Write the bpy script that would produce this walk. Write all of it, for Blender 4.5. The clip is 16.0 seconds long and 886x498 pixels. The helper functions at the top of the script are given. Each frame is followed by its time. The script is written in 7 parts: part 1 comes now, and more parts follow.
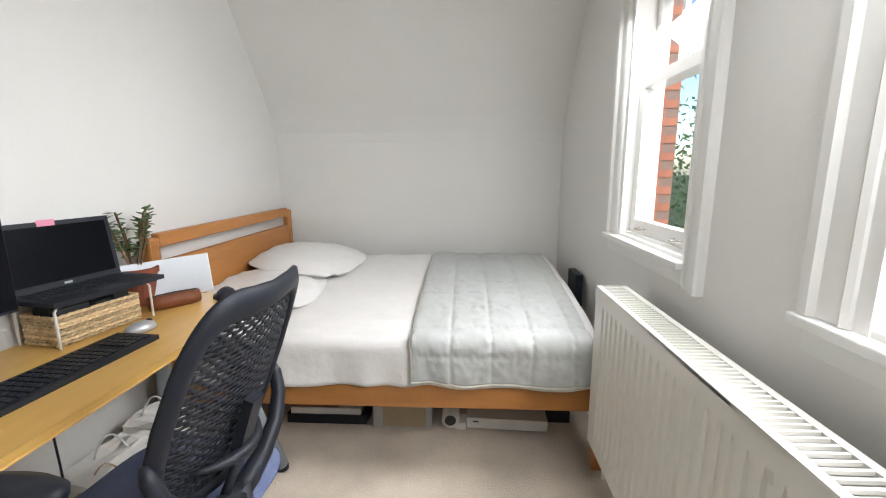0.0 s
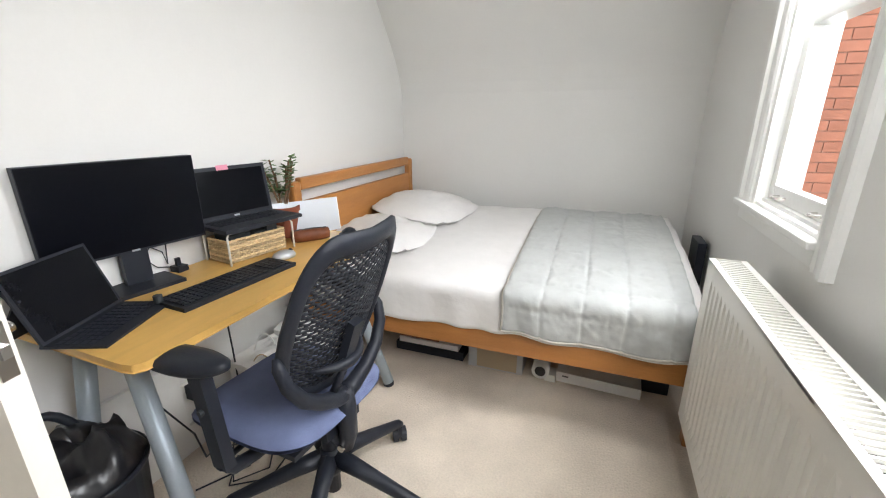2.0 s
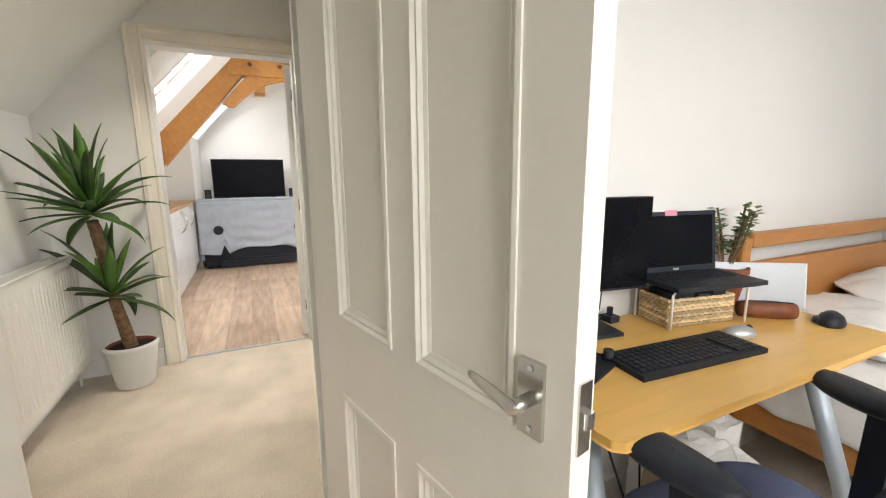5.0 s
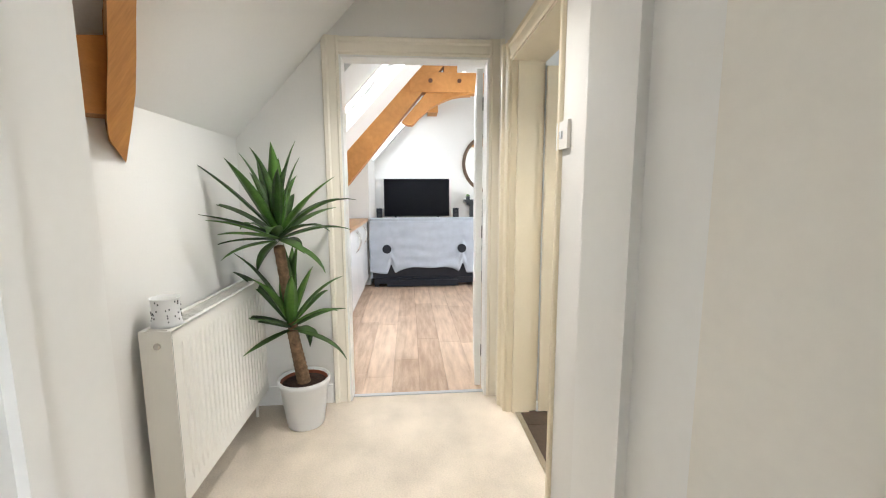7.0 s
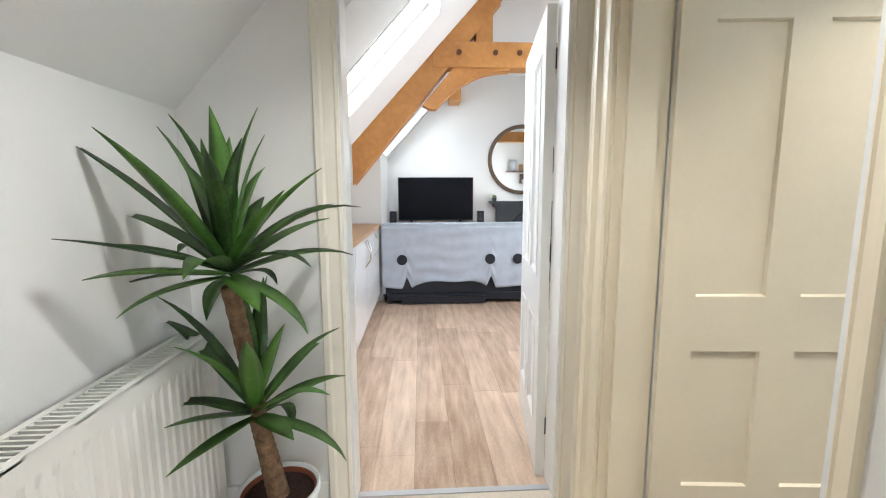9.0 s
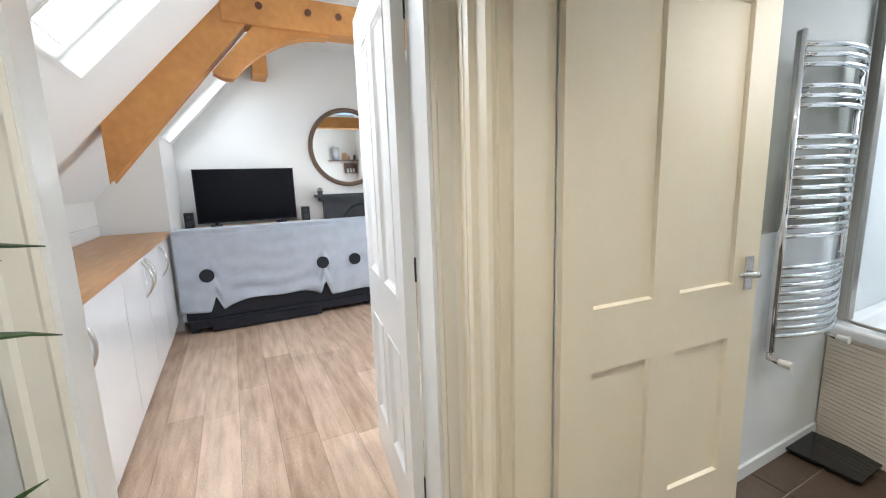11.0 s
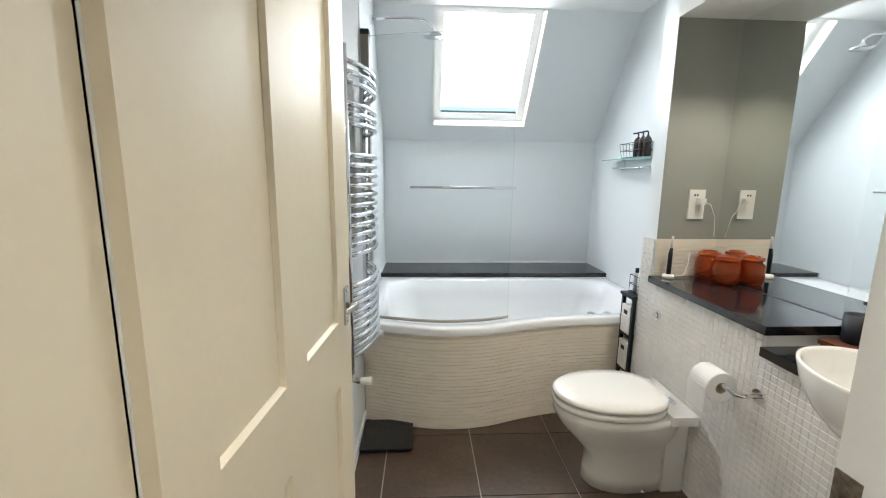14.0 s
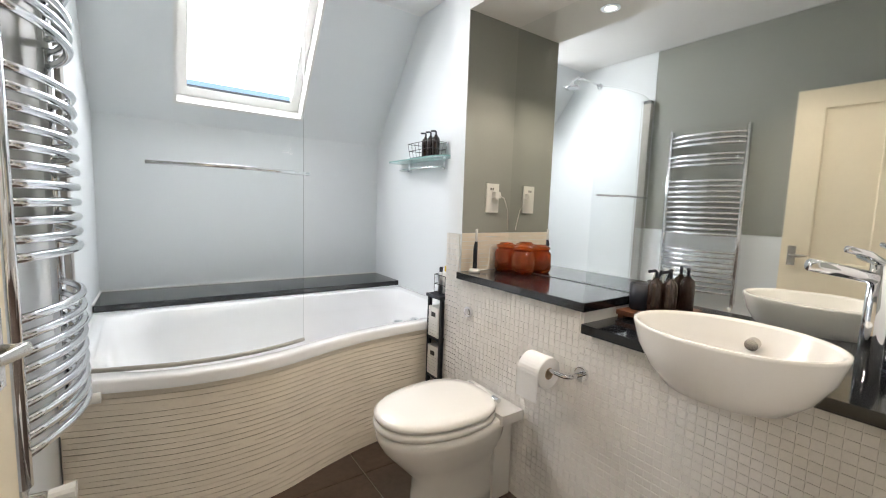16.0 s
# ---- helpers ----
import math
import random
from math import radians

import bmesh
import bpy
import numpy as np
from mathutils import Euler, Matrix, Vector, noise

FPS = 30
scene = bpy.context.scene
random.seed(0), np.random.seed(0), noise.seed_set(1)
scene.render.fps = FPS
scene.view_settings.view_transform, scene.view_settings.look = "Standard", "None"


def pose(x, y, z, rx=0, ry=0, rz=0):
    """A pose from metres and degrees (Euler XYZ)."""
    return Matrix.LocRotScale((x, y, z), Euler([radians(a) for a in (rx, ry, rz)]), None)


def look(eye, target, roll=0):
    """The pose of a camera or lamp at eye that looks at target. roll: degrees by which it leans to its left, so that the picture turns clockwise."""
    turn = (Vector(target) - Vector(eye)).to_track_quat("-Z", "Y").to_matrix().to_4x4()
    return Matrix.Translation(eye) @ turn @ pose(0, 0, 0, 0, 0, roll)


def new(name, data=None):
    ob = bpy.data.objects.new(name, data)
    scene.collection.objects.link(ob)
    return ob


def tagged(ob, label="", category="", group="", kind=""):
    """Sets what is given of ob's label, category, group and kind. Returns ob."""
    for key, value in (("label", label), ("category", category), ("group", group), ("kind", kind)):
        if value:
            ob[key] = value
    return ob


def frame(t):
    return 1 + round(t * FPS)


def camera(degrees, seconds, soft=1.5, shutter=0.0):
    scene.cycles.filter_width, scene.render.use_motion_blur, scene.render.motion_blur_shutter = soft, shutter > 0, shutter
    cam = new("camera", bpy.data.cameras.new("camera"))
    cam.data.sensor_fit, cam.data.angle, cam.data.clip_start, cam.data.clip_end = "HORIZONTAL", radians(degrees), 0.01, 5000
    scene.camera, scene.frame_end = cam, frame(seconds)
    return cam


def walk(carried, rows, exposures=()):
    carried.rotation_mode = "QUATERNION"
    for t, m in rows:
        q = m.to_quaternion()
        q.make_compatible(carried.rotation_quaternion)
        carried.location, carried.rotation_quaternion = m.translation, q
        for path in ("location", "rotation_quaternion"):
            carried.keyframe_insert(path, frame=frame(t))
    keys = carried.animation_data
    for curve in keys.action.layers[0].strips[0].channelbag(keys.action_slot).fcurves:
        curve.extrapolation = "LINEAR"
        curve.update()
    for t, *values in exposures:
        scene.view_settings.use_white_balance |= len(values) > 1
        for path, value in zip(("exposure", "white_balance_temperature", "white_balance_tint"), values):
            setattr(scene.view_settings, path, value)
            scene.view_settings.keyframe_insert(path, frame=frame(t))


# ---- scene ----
cam = camera(94.3, 16.0, soft=1.1)
PATH = [
    (0, (0.288, 0.734, 1.285), (0.179, 2.697, 0.918), -0.4),
    (0.5, (0.327, 0.727, 1.31), (0.018, 2.656, 0.88), -0.3),
    (1, (0.354, 0.705, 1.312), (-0.096, 2.59, 0.819), -0.4),
    (1.5, (0.385, 0.69, 1.317), (-0.182, 2.527, 0.766), -0.3),
    (2, (0.401, 0.69, 1.321), (-0.274, 2.473, 0.717), -0.3),
    (2.5, (0.388, 0.685, 1.32), (-0.4, 2.409, 0.682), -0.2),
    (3, (0.333, 0.679, 1.291), (-0.612, 2.324, 0.658), -0.3),
    (3.5, (0.247, 0.673, 1.28), (-0.909, 2.192, 0.686), -0.5),
    (4, (0.156, 0.669, 1.27), (-1.243, 1.999, 0.748), -0.7),
    (4.5, (0.037, 0.646, 1.269), (-1.588, 1.731, 0.839), -0.8),
    (5, (-0.068, 0.63, 1.276), (-1.856, 1.451, 0.919), -0.5),
    (5.2, (-0.113, 0.621, 1.287), (-1.947, 1.34, 0.943), -0.2),
    (7.3, (-0.919, 0.459, 1.307), (-2.898, 0.578, 1.042), -0.3),
    (7.5, (-1.01, 0.444, 1.309), (-2.99, 0.541, 1.043), -0.3),
    (8, (-1.258, 0.425, 1.302), (-3.241, 0.476, 1.044), -0.2),
    (8.2, (-1.351, 0.42, 1.301), (-3.335, 0.453, 1.047), -0.3),
    (10.3, (-2.038, 0.365, 1.34), (-3.955, 0.849, 1.041), -1.2),
    (10.5, (-2.072, 0.403, 1.34), (-3.965, 0.973, 1.036), -1.6),
    (11, (-2.201, 0.442, 1.346), (-3.961, 1.332, 1.012), -1.9),
    (11.5, (-2.322, 0.462, 1.332), (-3.868, 1.687, 1.002), -1.2),
    (12, (-2.444, 0.480, 1.34), (-3.706, 1.992, 0.994), -0.8),
    (12.5, (-2.498, 0.555, 1.355), (-3.438, 2.283, 0.996), -0.4),
    (13, (-2.569, 0.656, 1.356), (-3.162, 2.530, 0.989), -0.0),
    (13.5, (-2.655, 0.729, 1.359), (-2.906, 2.680, 0.999), 0.3),
    (14, (-2.744, 0.798, 1.381), (-2.642, 2.766, 1.038), 0.7),
    (14.5, (-2.795, 0.867, 1.396), (-2.357, 2.793, 1.085), 1.2),
    (15, (-2.802, 0.951, 1.371), (-2.063, 2.788, 1.093), 1.5),
    (15.5, (-2.803, 1.079, 1.287), (-1.826, 2.808, 1.048), 1.8),
    (16, (-2.784, 1.209, 1.213), (-1.640, 2.836, 1.009), 1.9),
]
# the clip's camera drifts a little in exposure and white balance from room to room
EXPOSURE = [(0, 1.22, 6500, 10), (2.5, 1.34, 6450, 10), (4, 1.36, 6400, 9), (4.5, 1.36, 6650, 10), (5.2, 1.42, 6900, 10), (7.3, 1.72, 6200, 9), (8.2, 1.54, 6100, 9), (10.3, 1.45, 6050, 9), (11.2, 1.28, 6100, 9), (12.5, 1.14, 6600, 10), (13.5, 1.22, 6350, 9), (14.5, 1.18, 6300, 8), (16, 1.28, 6600, 13)]
walk(cam, [(t, look(eye, target, roll)) for t, eye, target, roll in PATH], EXPOSURE)

# ---- world, large lights, exposure ----
world = bpy.data.worlds.new("world")
scene.world = world
world.use_nodes = True
wn = world.node_tree.nodes
sky = wn.new("ShaderNodeTexSky")
sky.sky_type = "NISHITA"
sky.sun_disc = False
sky.sun_elevation, sky.sun_rotation = radians(42), radians(200)
world.node_tree.links.new(sky.outputs[0], wn["Background"].inputs[0])
wn["Background"].inputs[1].default_value = 0.09


def lamp_area(name, m, w, h, watts, colour=(1, 1, 1)):
    d = bpy.data.lights.new(name, "AREA")
    d.shape, d.size, d.size_y, d.energy, d.color = "RECTANGLE", w, h, watts, colour
    ob = new(name, d)
    ob.matrix_world = m
    return ob


def lamp_spot(name, at, watts, colour=(1.0, 0.95, 0.88)):
    d = bpy.data.lights.new(name, "SPOT")
    d.spot_size, d.spot_blend, d.energy, d.color, d.shadow_soft_size = radians(110), 0.6, watts, colour, 0.03
    ob = new(name, d)
    ob.matrix_world = pose(*at)
    return ob


sun = bpy.data.lights.new("sun", "SUN")
sun.energy, sun.angle, sun.color = 1.0, radians(20), (1.0, 0.96, 0.9)
new("sun", sun).matrix_world = pose(0, 0, 8, 48, 0, 20)

DAY = (0.93, 0.97, 1.0)
WARM = (1.0, 0.89, 0.74)
lamp_area("daylight_stand_in", look((1.12, 1.0, 1.66), (0.55, 1.2, 0.5)), 0.8, 1.15, 13, (0.97, 0.985, 1.0))
lamp_area("daylight_stand_in", look((1.13, 2.29, 1.80), (0.4, 2.2, 0.7)), 0.48, 0.85, 10, (0.97, 0.985, 1.0))
lamp_area("skylight_daylight", look((-2.28, 4.113, 2.243), (-2.28, 3.325, 1.628)), 0.66, 0.72, 6.5, (0.96, 0.98, 1.0))
lamp_area("skylight_daylight", look((-4.24, 0.127, 2.24), (-4.24, 0.864, 1.564)), 0.54, 0.8, 6, DAY)
lamp_area("skylight_daylight", look((-7.19, 0.127, 2.24), (-7.19, 0.864, 1.564)), 0.54, 0.8, 3.5, DAY)
# added lamp in the unseen north opening, brightens the cabinet fronts
lamp_area("daylight_stand_in", look((-4.9, 3.24, 1.55), (-4.9, 1.0, 1.1)), 1.1, 1.0, 18, DAY)
lamp_spot("downlight_glow", (-1.42, 2.38, 2.09), 9, WARM)
lamp_spot("downlight_glow", (-1.42, 1.66, 2.09), 9, WARM)
# added warm fill over the bathroom floor, no fitting seen there
lamp_spot("downlight_glow", (-2.37, 1.99, 2.47), 14, WARM)
lamp_spot("downlight_glow", (-2.45, 0.40, 2.47), 19)
lamp_spot("downlight_glow", (-1.95, 0.40, 2.47), 6)
lamp_spot("downlight_glow", (-6.71, 1.27, 2.95), 4)


# ---- helpers for meshes ----
def obj(name, bm, material=None, smooth=False, bevel=0.0, seg=2):
    if bevel:
        bmesh.ops.bevel(bm, geom=[e for e in bm.edges if e.is_manifold and e.calc_face_angle(0) > 0.6], offset=bevel, segments=seg, affect="EDGES", profile=0.5, clamp_overlap=True)
    bmesh.ops.recalc_face_normals(bm, faces=bm.faces)
    me = bpy.data.meshes.new(name)
    bm.to_mesh(me)
    bm.free()
    if material:
        me.materials.append(material)
    if smooth:
        for p in me.polygons:
            p.use_smooth = True
    return new(name, me)


def part(name, bm, material, parent, label="", smooth=False, bevel=0.0, seg=2):
    ob = obj(name, bm, material, smooth, bevel, seg)
    ob.parent = parent
    if label:
        ob["label"] = label
    return ob


def thing(name, at, label, category, group="", rz=0.0):
    ob = new(name)
    ob.empty_display_size = 0.05
    ob.matrix_world = pose(*at, 0, 0, rz)
    return tagged(ob, label, category, group)


def box(bm, lo, hi, m=None):
    lo, hi = [min(a, b) for a, b in zip(lo, hi)], [max(a, b) for a, b in zip(lo, hi)]
    v = [bm.verts.new((x, y, z)) for x in (lo[0], hi[0]) for y in (lo[1], hi[1]) for z in (lo[2], hi[2])]
    if m is not None:
        for a in v:
            a.co = m @ a.co
    for f in ((0, 1, 3, 2), (4, 6, 7, 5), (0, 4, 5, 1), (2, 3, 7, 6), (0, 2, 6, 4), (1, 5, 7, 3)):
        bm.faces.new([v[i] for i in f])
    return bm


def boxes(*pairs):
    bm = bmesh.new()
    for lo, hi in pairs:
        box(bm, lo, hi)
    return bm


def prism(poly, axis, a, b):
    """A polygon in two axes, drawn out along the third from a to b."""
    bm = bmesh.new()
    def at(p, c):
        return {"x": (c, p[0], p[1]), "y": (p[0], c, p[1]), "z": (p[0], p[1], c)}[axis]
    lo = [bm.verts.new(at(p, a)) for p in poly]
    hi = [bm.verts.new(at(p, b)) for p in poly]
    n = len(poly)
    bm.faces.new(lo), bm.faces.new(hi[::-1])
    for i in range(n):
        bm.faces.new((lo[i], lo[(i + 1) % n], hi[(i + 1) % n], hi[i]))
    return bm


def tube(bm, pts, r, seg=10, closed=False, radii=None):
    """A round bar along points."""
    pts = [Vector(p) for p in pts]
    n, rings, ref = len(pts), [], None
    for i, p in enumerate(pts):
        a = pts[i - 1] if i or closed else p
        b = pts[(i + 1) % n] if i < n - 1 or closed else p
        d = (b - a).normalized()
        if ref is None:
            ref = d.orthogonal().normalized()
        ref = (ref - d * ref.dot(d)).normalized()
        side, rr = d.cross(ref), radii[i] if radii else r
        rings.append([bm.verts.new(p + rr * (math.cos(2 * math.pi * k / seg) * ref + math.sin(2 * math.pi * k / seg) * side)) for k in range(seg)])
    for i in range(n if closed else n - 1):
        a, b = rings[i], rings[(i + 1) % n]
        for k in range(seg):
            bm.faces.new((a[k], a[(k + 1) % seg], b[(k + 1) % seg], b[k]))
    if not closed:
        bm.faces.new(rings[0][::-1]), bm.faces.new(rings[-1])
    return bm


def lathe(profile, seg=24, sx=1.0, sy=1.0, at=(0, 0, 0), cap=True):
    """Turns (radius, height) pairs round the z axis."""
    bm = bmesh.new()
    rings = [[bm.verts.new((at[0] + sx * r * math.cos(2 * math.pi * k / seg), at[1] + sy * r * math.sin(2 * math.pi * k / seg), at[2] + z)) for k in range(seg)] for r, z in profile]
    for a, b in zip(rings, rings[1:]):
        for k in range(seg):
            bm.faces.new((a[k], a[(k + 1) % seg], b[(k + 1) % seg], b[k]))
    if cap:
        bm.faces.new(rings[0][::-1]), bm.faces.new(rings[-1])
    return bm


def arc(a, b, bulge, n=8):
    """Points from a to b that bow out by the vector bulge."""
    a, b, bulge = Vector(a), Vector(b), Vector(bulge)
    return [a.lerp(b, i / n) + bulge * (1 - (2 * i / n - 1) ** 2) for i in range(n + 1)]


# ---- materials ----
def mat(name, colour, rough=0.5, metal=0.0, vary=0.06, scale=6.0, bump=0.0, bump_scale=120.0, spec=0.5, per_object=0.0, tint=None, stretch=(1, 1, 1), coat=0.0, trans=0.0, emit=None, island=0.0):
    m = bpy.data.materials.new(name)
    m.use_nodes = True
    nt = m.node_tree
    n, l = nt.nodes, nt.links
    b = n["Principled BSDF"]
    b.inputs["Roughness"].default_value, b.inputs["Metallic"].default_value = rough, metal
    b.inputs["Specular IOR Level"].default_value = spec
    b.inputs["Coat Weight"].default_value = coat
    b.inputs["Transmission Weight"].default_value = trans
    tc, mp = n.new("ShaderNodeTexCoord"), n.new("ShaderNodeMapping")
    mp.inputs["Scale"].default_value = stretch
    l.new(tc.outputs["Object"], mp.inputs[0])
    big, fine = n.new("ShaderNodeTexNoise"), n.new("ShaderNodeTexNoise")
    big.inputs["Scale"].default_value, big.inputs["Detail"].default_value = scale, 4
    fine.inputs["Scale"].default_value, fine.inputs["Detail"].default_value = bump_scale, 3
    l.new(mp.outputs[0], big.inputs["Vector"]), l.new(mp.outputs[0], fine.inputs["Vector"])
    dark = [c * (1 - vary * 2) for c in colour] if tint is None else list(tint)
    light = [min(1, c * (1 + vary)) for c in colour]
    ramp = n.new("ShaderNodeValToRGB")
    ramp.color_ramp.elements[0].color, ramp.color_ramp.elements[1].color = (*dark, 1), (*light, 1)
    ramp.color_ramp.elements[0].position, ramp.color_ramp.elements[1].position = 0.3, 0.7
    mixf = n.new("ShaderNodeMath")
    mixf.operation = "MULTIPLY_ADD"
    mixf.inputs[1].default_value, mixf.inputs[2].default_value = 0.35, 0.0
    l.new(fine.outputs[0], mixf.inputs[0])
    add = n.new("ShaderNodeMath")
    add.operation = "MULTIPLY_ADD"
    add.inputs[1].default_value = 0.65
    l.new(big.outputs[0], add.inputs[0]), l.new(mixf.outputs[0], add.inputs[2])
    last = add
    if per_object or island:
        info = n.new("ShaderNodeObjectInfo" if per_object else "ShaderNodeNewGeometry")
        sh = n.new("ShaderNodeMath")
        sh.operation = "MULTIPLY_ADD"
        k = per_object or island
        sh.inputs[1].default_value = k
        l.new(info.outputs["Random" if per_object else "Random Per Island"], sh.inputs[0]), l.new(add.outputs[0], sh.inputs[2])
        off = n.new("ShaderNodeMath")
        off.operation = "SUBTRACT"
        off.inputs[1].default_value = k / 2
        l.new(sh.outputs[0], off.inputs[0])
        last = off
    l.new(last.outputs[0], ramp.inputs[0]), l.new(ramp.outputs[0], b.inputs["Base Color"])
    rr = n.new("ShaderNodeMapRange")
    rr.inputs[3].default_value, rr.inputs[4].default_value = max(0.0, rough - 0.03), min(1.0, rough + 0.03)
    l.new(big.outputs[0], rr.inputs[0]), l.new(rr.outputs[0], b.inputs["Roughness"])
    if bump:
        bp = n.new("ShaderNodeBump")
        bp.inputs["Strength"].default_value, bp.inputs["Distance"].default_value = min(1.0, bump), 0.004
        l.new(fine.outputs[0], bp.inputs["Height"]), l.new(bp.outputs[0], b.inputs["Normal"])
    if emit:
        b.inputs["Emission Color"].default_value, b.inputs["Emission Strength"].default_value = (*emit[:3], 1), emit[3]
    return m


M_WALL = mat("wall_paint", (0.80, 0.79, 0.765), 0.62, vary=0.012, scale=1.6, bump=0.12, bump_scale=90, spec=0.3)
M_CEIL = mat("ceiling_paint", (0.82, 0.82, 0.81), 0.7, vary=0.01, scale=1.5, bump=0.1, bump_scale=80, spec=0.25)
M_TRIM = mat("cream_gloss_trim", (0.82, 0.735, 0.565), 0.45, vary=0.02, scale=5, bump=0.05, bump_scale=60)
# same paint as the cream trim, with the whitening of daylight in its colour
M_TRIM_DAYLIT = mat("cream_trim_daylit", (0.82, 0.77, 0.665), 0.42, vary=0.015, scale=5, bump=0.04, bump_scale=60)
M_DOOR = mat("cream_door_paint", (0.81, 0.77, 0.69), 0.34, vary=0.025, scale=4, bump=0.06, bump_scale=70)
M_WHITE = mat("white_gloss_paint", (0.82, 0.815, 0.79), 0.3, vary=0.015, scale=5, bump=0.04, bump_scale=50)
M_CARPET = mat("beige_carpet", (0.72, 0.63, 0.525), 0.95, vary=0.12, scale=3.5, bump=1.0, bump_scale=120, spec=0.1)
M_RAD = mat("radiator_enamel", (0.80, 0.785, 0.735), 0.3, vary=0.012, scale=5)
# near-black painted in for shaded hollows and slots, also one box mark
M_DARK = mat("shade_and_mark_dark", (0.03, 0.03, 0.03), 0.7)
M_PINE = mat("honey_pine", (0.46, 0.20, 0.055), 0.38, vary=0.12, scale=3, stretch=(1, 8, 8), bump=0.08, bump_scale=60, tint=(0.36, 0.145, 0.035))
M_PINE_Y = mat("honey_pine_y", (0.46, 0.20, 0.055), 0.38, vary=0.12, scale=3, stretch=(8, 1, 8), bump=0.08, bump_scale=60, tint=(0.36, 0.145, 0.035))
M_OAK = mat("oak_beam", (0.60, 0.29, 0.085), 0.5, vary=0.1, scale=3, stretch=(7, 1.0, 1.0), bump=0.06, bump_scale=22, tint=(0.43, 0.18, 0.045))
M_DESK = mat("birch_desk", (0.70, 0.42, 0.12), 0.33, vary=0.06, scale=4, stretch=(9, 1, 9), bump=0.05, bump_scale=60)
M_SHEET = mat("white_cotton", (0.80, 0.785, 0.77), 0.9, vary=0.02, scale=9, bump=0.8, bump_scale=24, spec=0.15)
M_QUILT = mat("grey_quilt", (0.51, 0.525, 0.515), 0.8, vary=0.035, scale=14, bump=0.4, bump_scale=40, spec=0.2)
M_PIPING = mat("quilt_binding", (0.50, 0.47, 0.41), 0.85, vary=0.05, scale=30)
M_BLACK = mat("black_plastic", (0.016, 0.019, 0.028), 0.45, vary=0.1, scale=20, bump=0.1, bump_scale=300, spec=0.35)
M_MESH = mat("black_mesh", (0.018, 0.02, 0.027), 0.6, vary=0.1, scale=30, spec=0.3)
M_SEAT = mat("blue_grey_fabric", (0.17, 0.205, 0.34), 0.9, vary=0.1, scale=8, bump=0.5, bump_scale=500, spec=0.15, tint=(0.11, 0.13, 0.225))
M_SCREEN = mat("black_screen", (0.004, 0.0045, 0.007), 0.2, vary=0.05, spec=0.14)
M_STEEL = mat("grey_steel_leg", (0.33, 0.38, 0.42), 0.4, metal=0.25, vary=0.04)
M_CHROME = mat("chrome", (0.80, 0.81, 0.83), 0.08, metal=1.0, vary=0.01)
M_NICKEL = mat("satin_nickel", (0.62, 0.60, 0.57), 0.26, metal=1.0, vary=0.04)
M_STRIKE = mat("worn_steel", (0.22, 0.19, 0.16), 0.35, metal=0.8, vary=0.3, scale=60)
M_TILE = mat("dark_slate_tile", (0.088, 0.058, 0.042), 0.32, vary=0.22, scale=5, bump=0.15, bump_scale=40, per_object=0.15)
M_GROUT = mat("pale_grout", (0.42, 0.38, 0.33), 0.85, vary=0.08, scale=20)
M_BATHWALL = mat("bathroom_white_panel", (0.76, 0.795, 0.81), 0.42, vary=0.008, scale=1.2)
M_GREY = mat("sage_grey_paint", (0.30, 0.31, 0.28), 0.6, vary=0.02, scale=2, bump=0.08, bump_scale=90)
M_MOSAIC = mat("white_mosaic_tile", (0.78, 0.755, 0.71), 0.22, vary=0.04, scale=6, per_object=0.12)
M_MOSAIC_S = mat("white_mosaic_field", (0.78, 0.755, 0.71), 0.22, vary=0.04, scale=6, island=0.12)
M_STRIP = mat("cream_strip_tile", (0.78, 0.71, 0.60), 0.3, vary=0.04, scale=7, per_object=0.1)
M_CERAMIC = mat("white_ceramic", (0.82, 0.80, 0.76), 0.12, vary=0.01, coat=0.4)
M_ACRYL = mat("white_bath_acrylic", (0.83, 0.84, 0.85), 0.16, vary=0.01, coat=0.3)
M_SLAB = mat("black_granite", (0.012, 0.013, 0.016), 0.1, vary=0.2, scale=60, coat=0.3)
M_SOFA = mat("grey_sofa_cloth", (0.47, 0.515, 0.585), 0.9, vary=0.06, scale=9, bump=0.4, bump_scale=300, spec=0.15)
M_WORKTOP = mat("oak_worktop", (0.50, 0.29, 0.13), 0.4, vary=0.15, scale=5, stretch=(1, 12, 8), tint=(0.36, 0.18, 0.07))
M_CAB = mat("white_gloss_cabinet", (0.83, 0.83, 0.83), 0.18, vary=0.01)
M_PLANK = mat("oak_laminate", (0.64, 0.49, 0.37), 0.36, vary=0.16, scale=3.2, stretch=(1, 7, 7), bump=0.06, bump_scale=40, per_object=0.22, tint=(0.37, 0.245, 0.16))
M_BARK = mat("yucca_bark", (0.22, 0.13, 0.07), 0.9, vary=0.3, scale=40, bump=0.8, bump_scale=90)
M_POT = mat("white_pot", (0.74, 0.75, 0.75), 0.4, vary=0.02, scale=8)
M_SOIL = mat("soil", (0.045, 0.018, 0.01), 0.95, vary=0.4, scale=60, bump=0.8, bump_scale=150)
M_BRICK = mat("red_brick", (0.66, 0.27, 0.17), 0.85, vary=0.1, scale=9, bump=0.4, bump_scale=60, per_object=0.2)
M_MORTAR = mat("mortar", (0.45, 0.30, 0.24), 0.9, vary=0.1, scale=20)
M_WICKER = mat("wicker", (0.66, 0.49, 0.28), 0.75, vary=0.2, scale=30, bump=0.4, bump_scale=150, island=0.5)
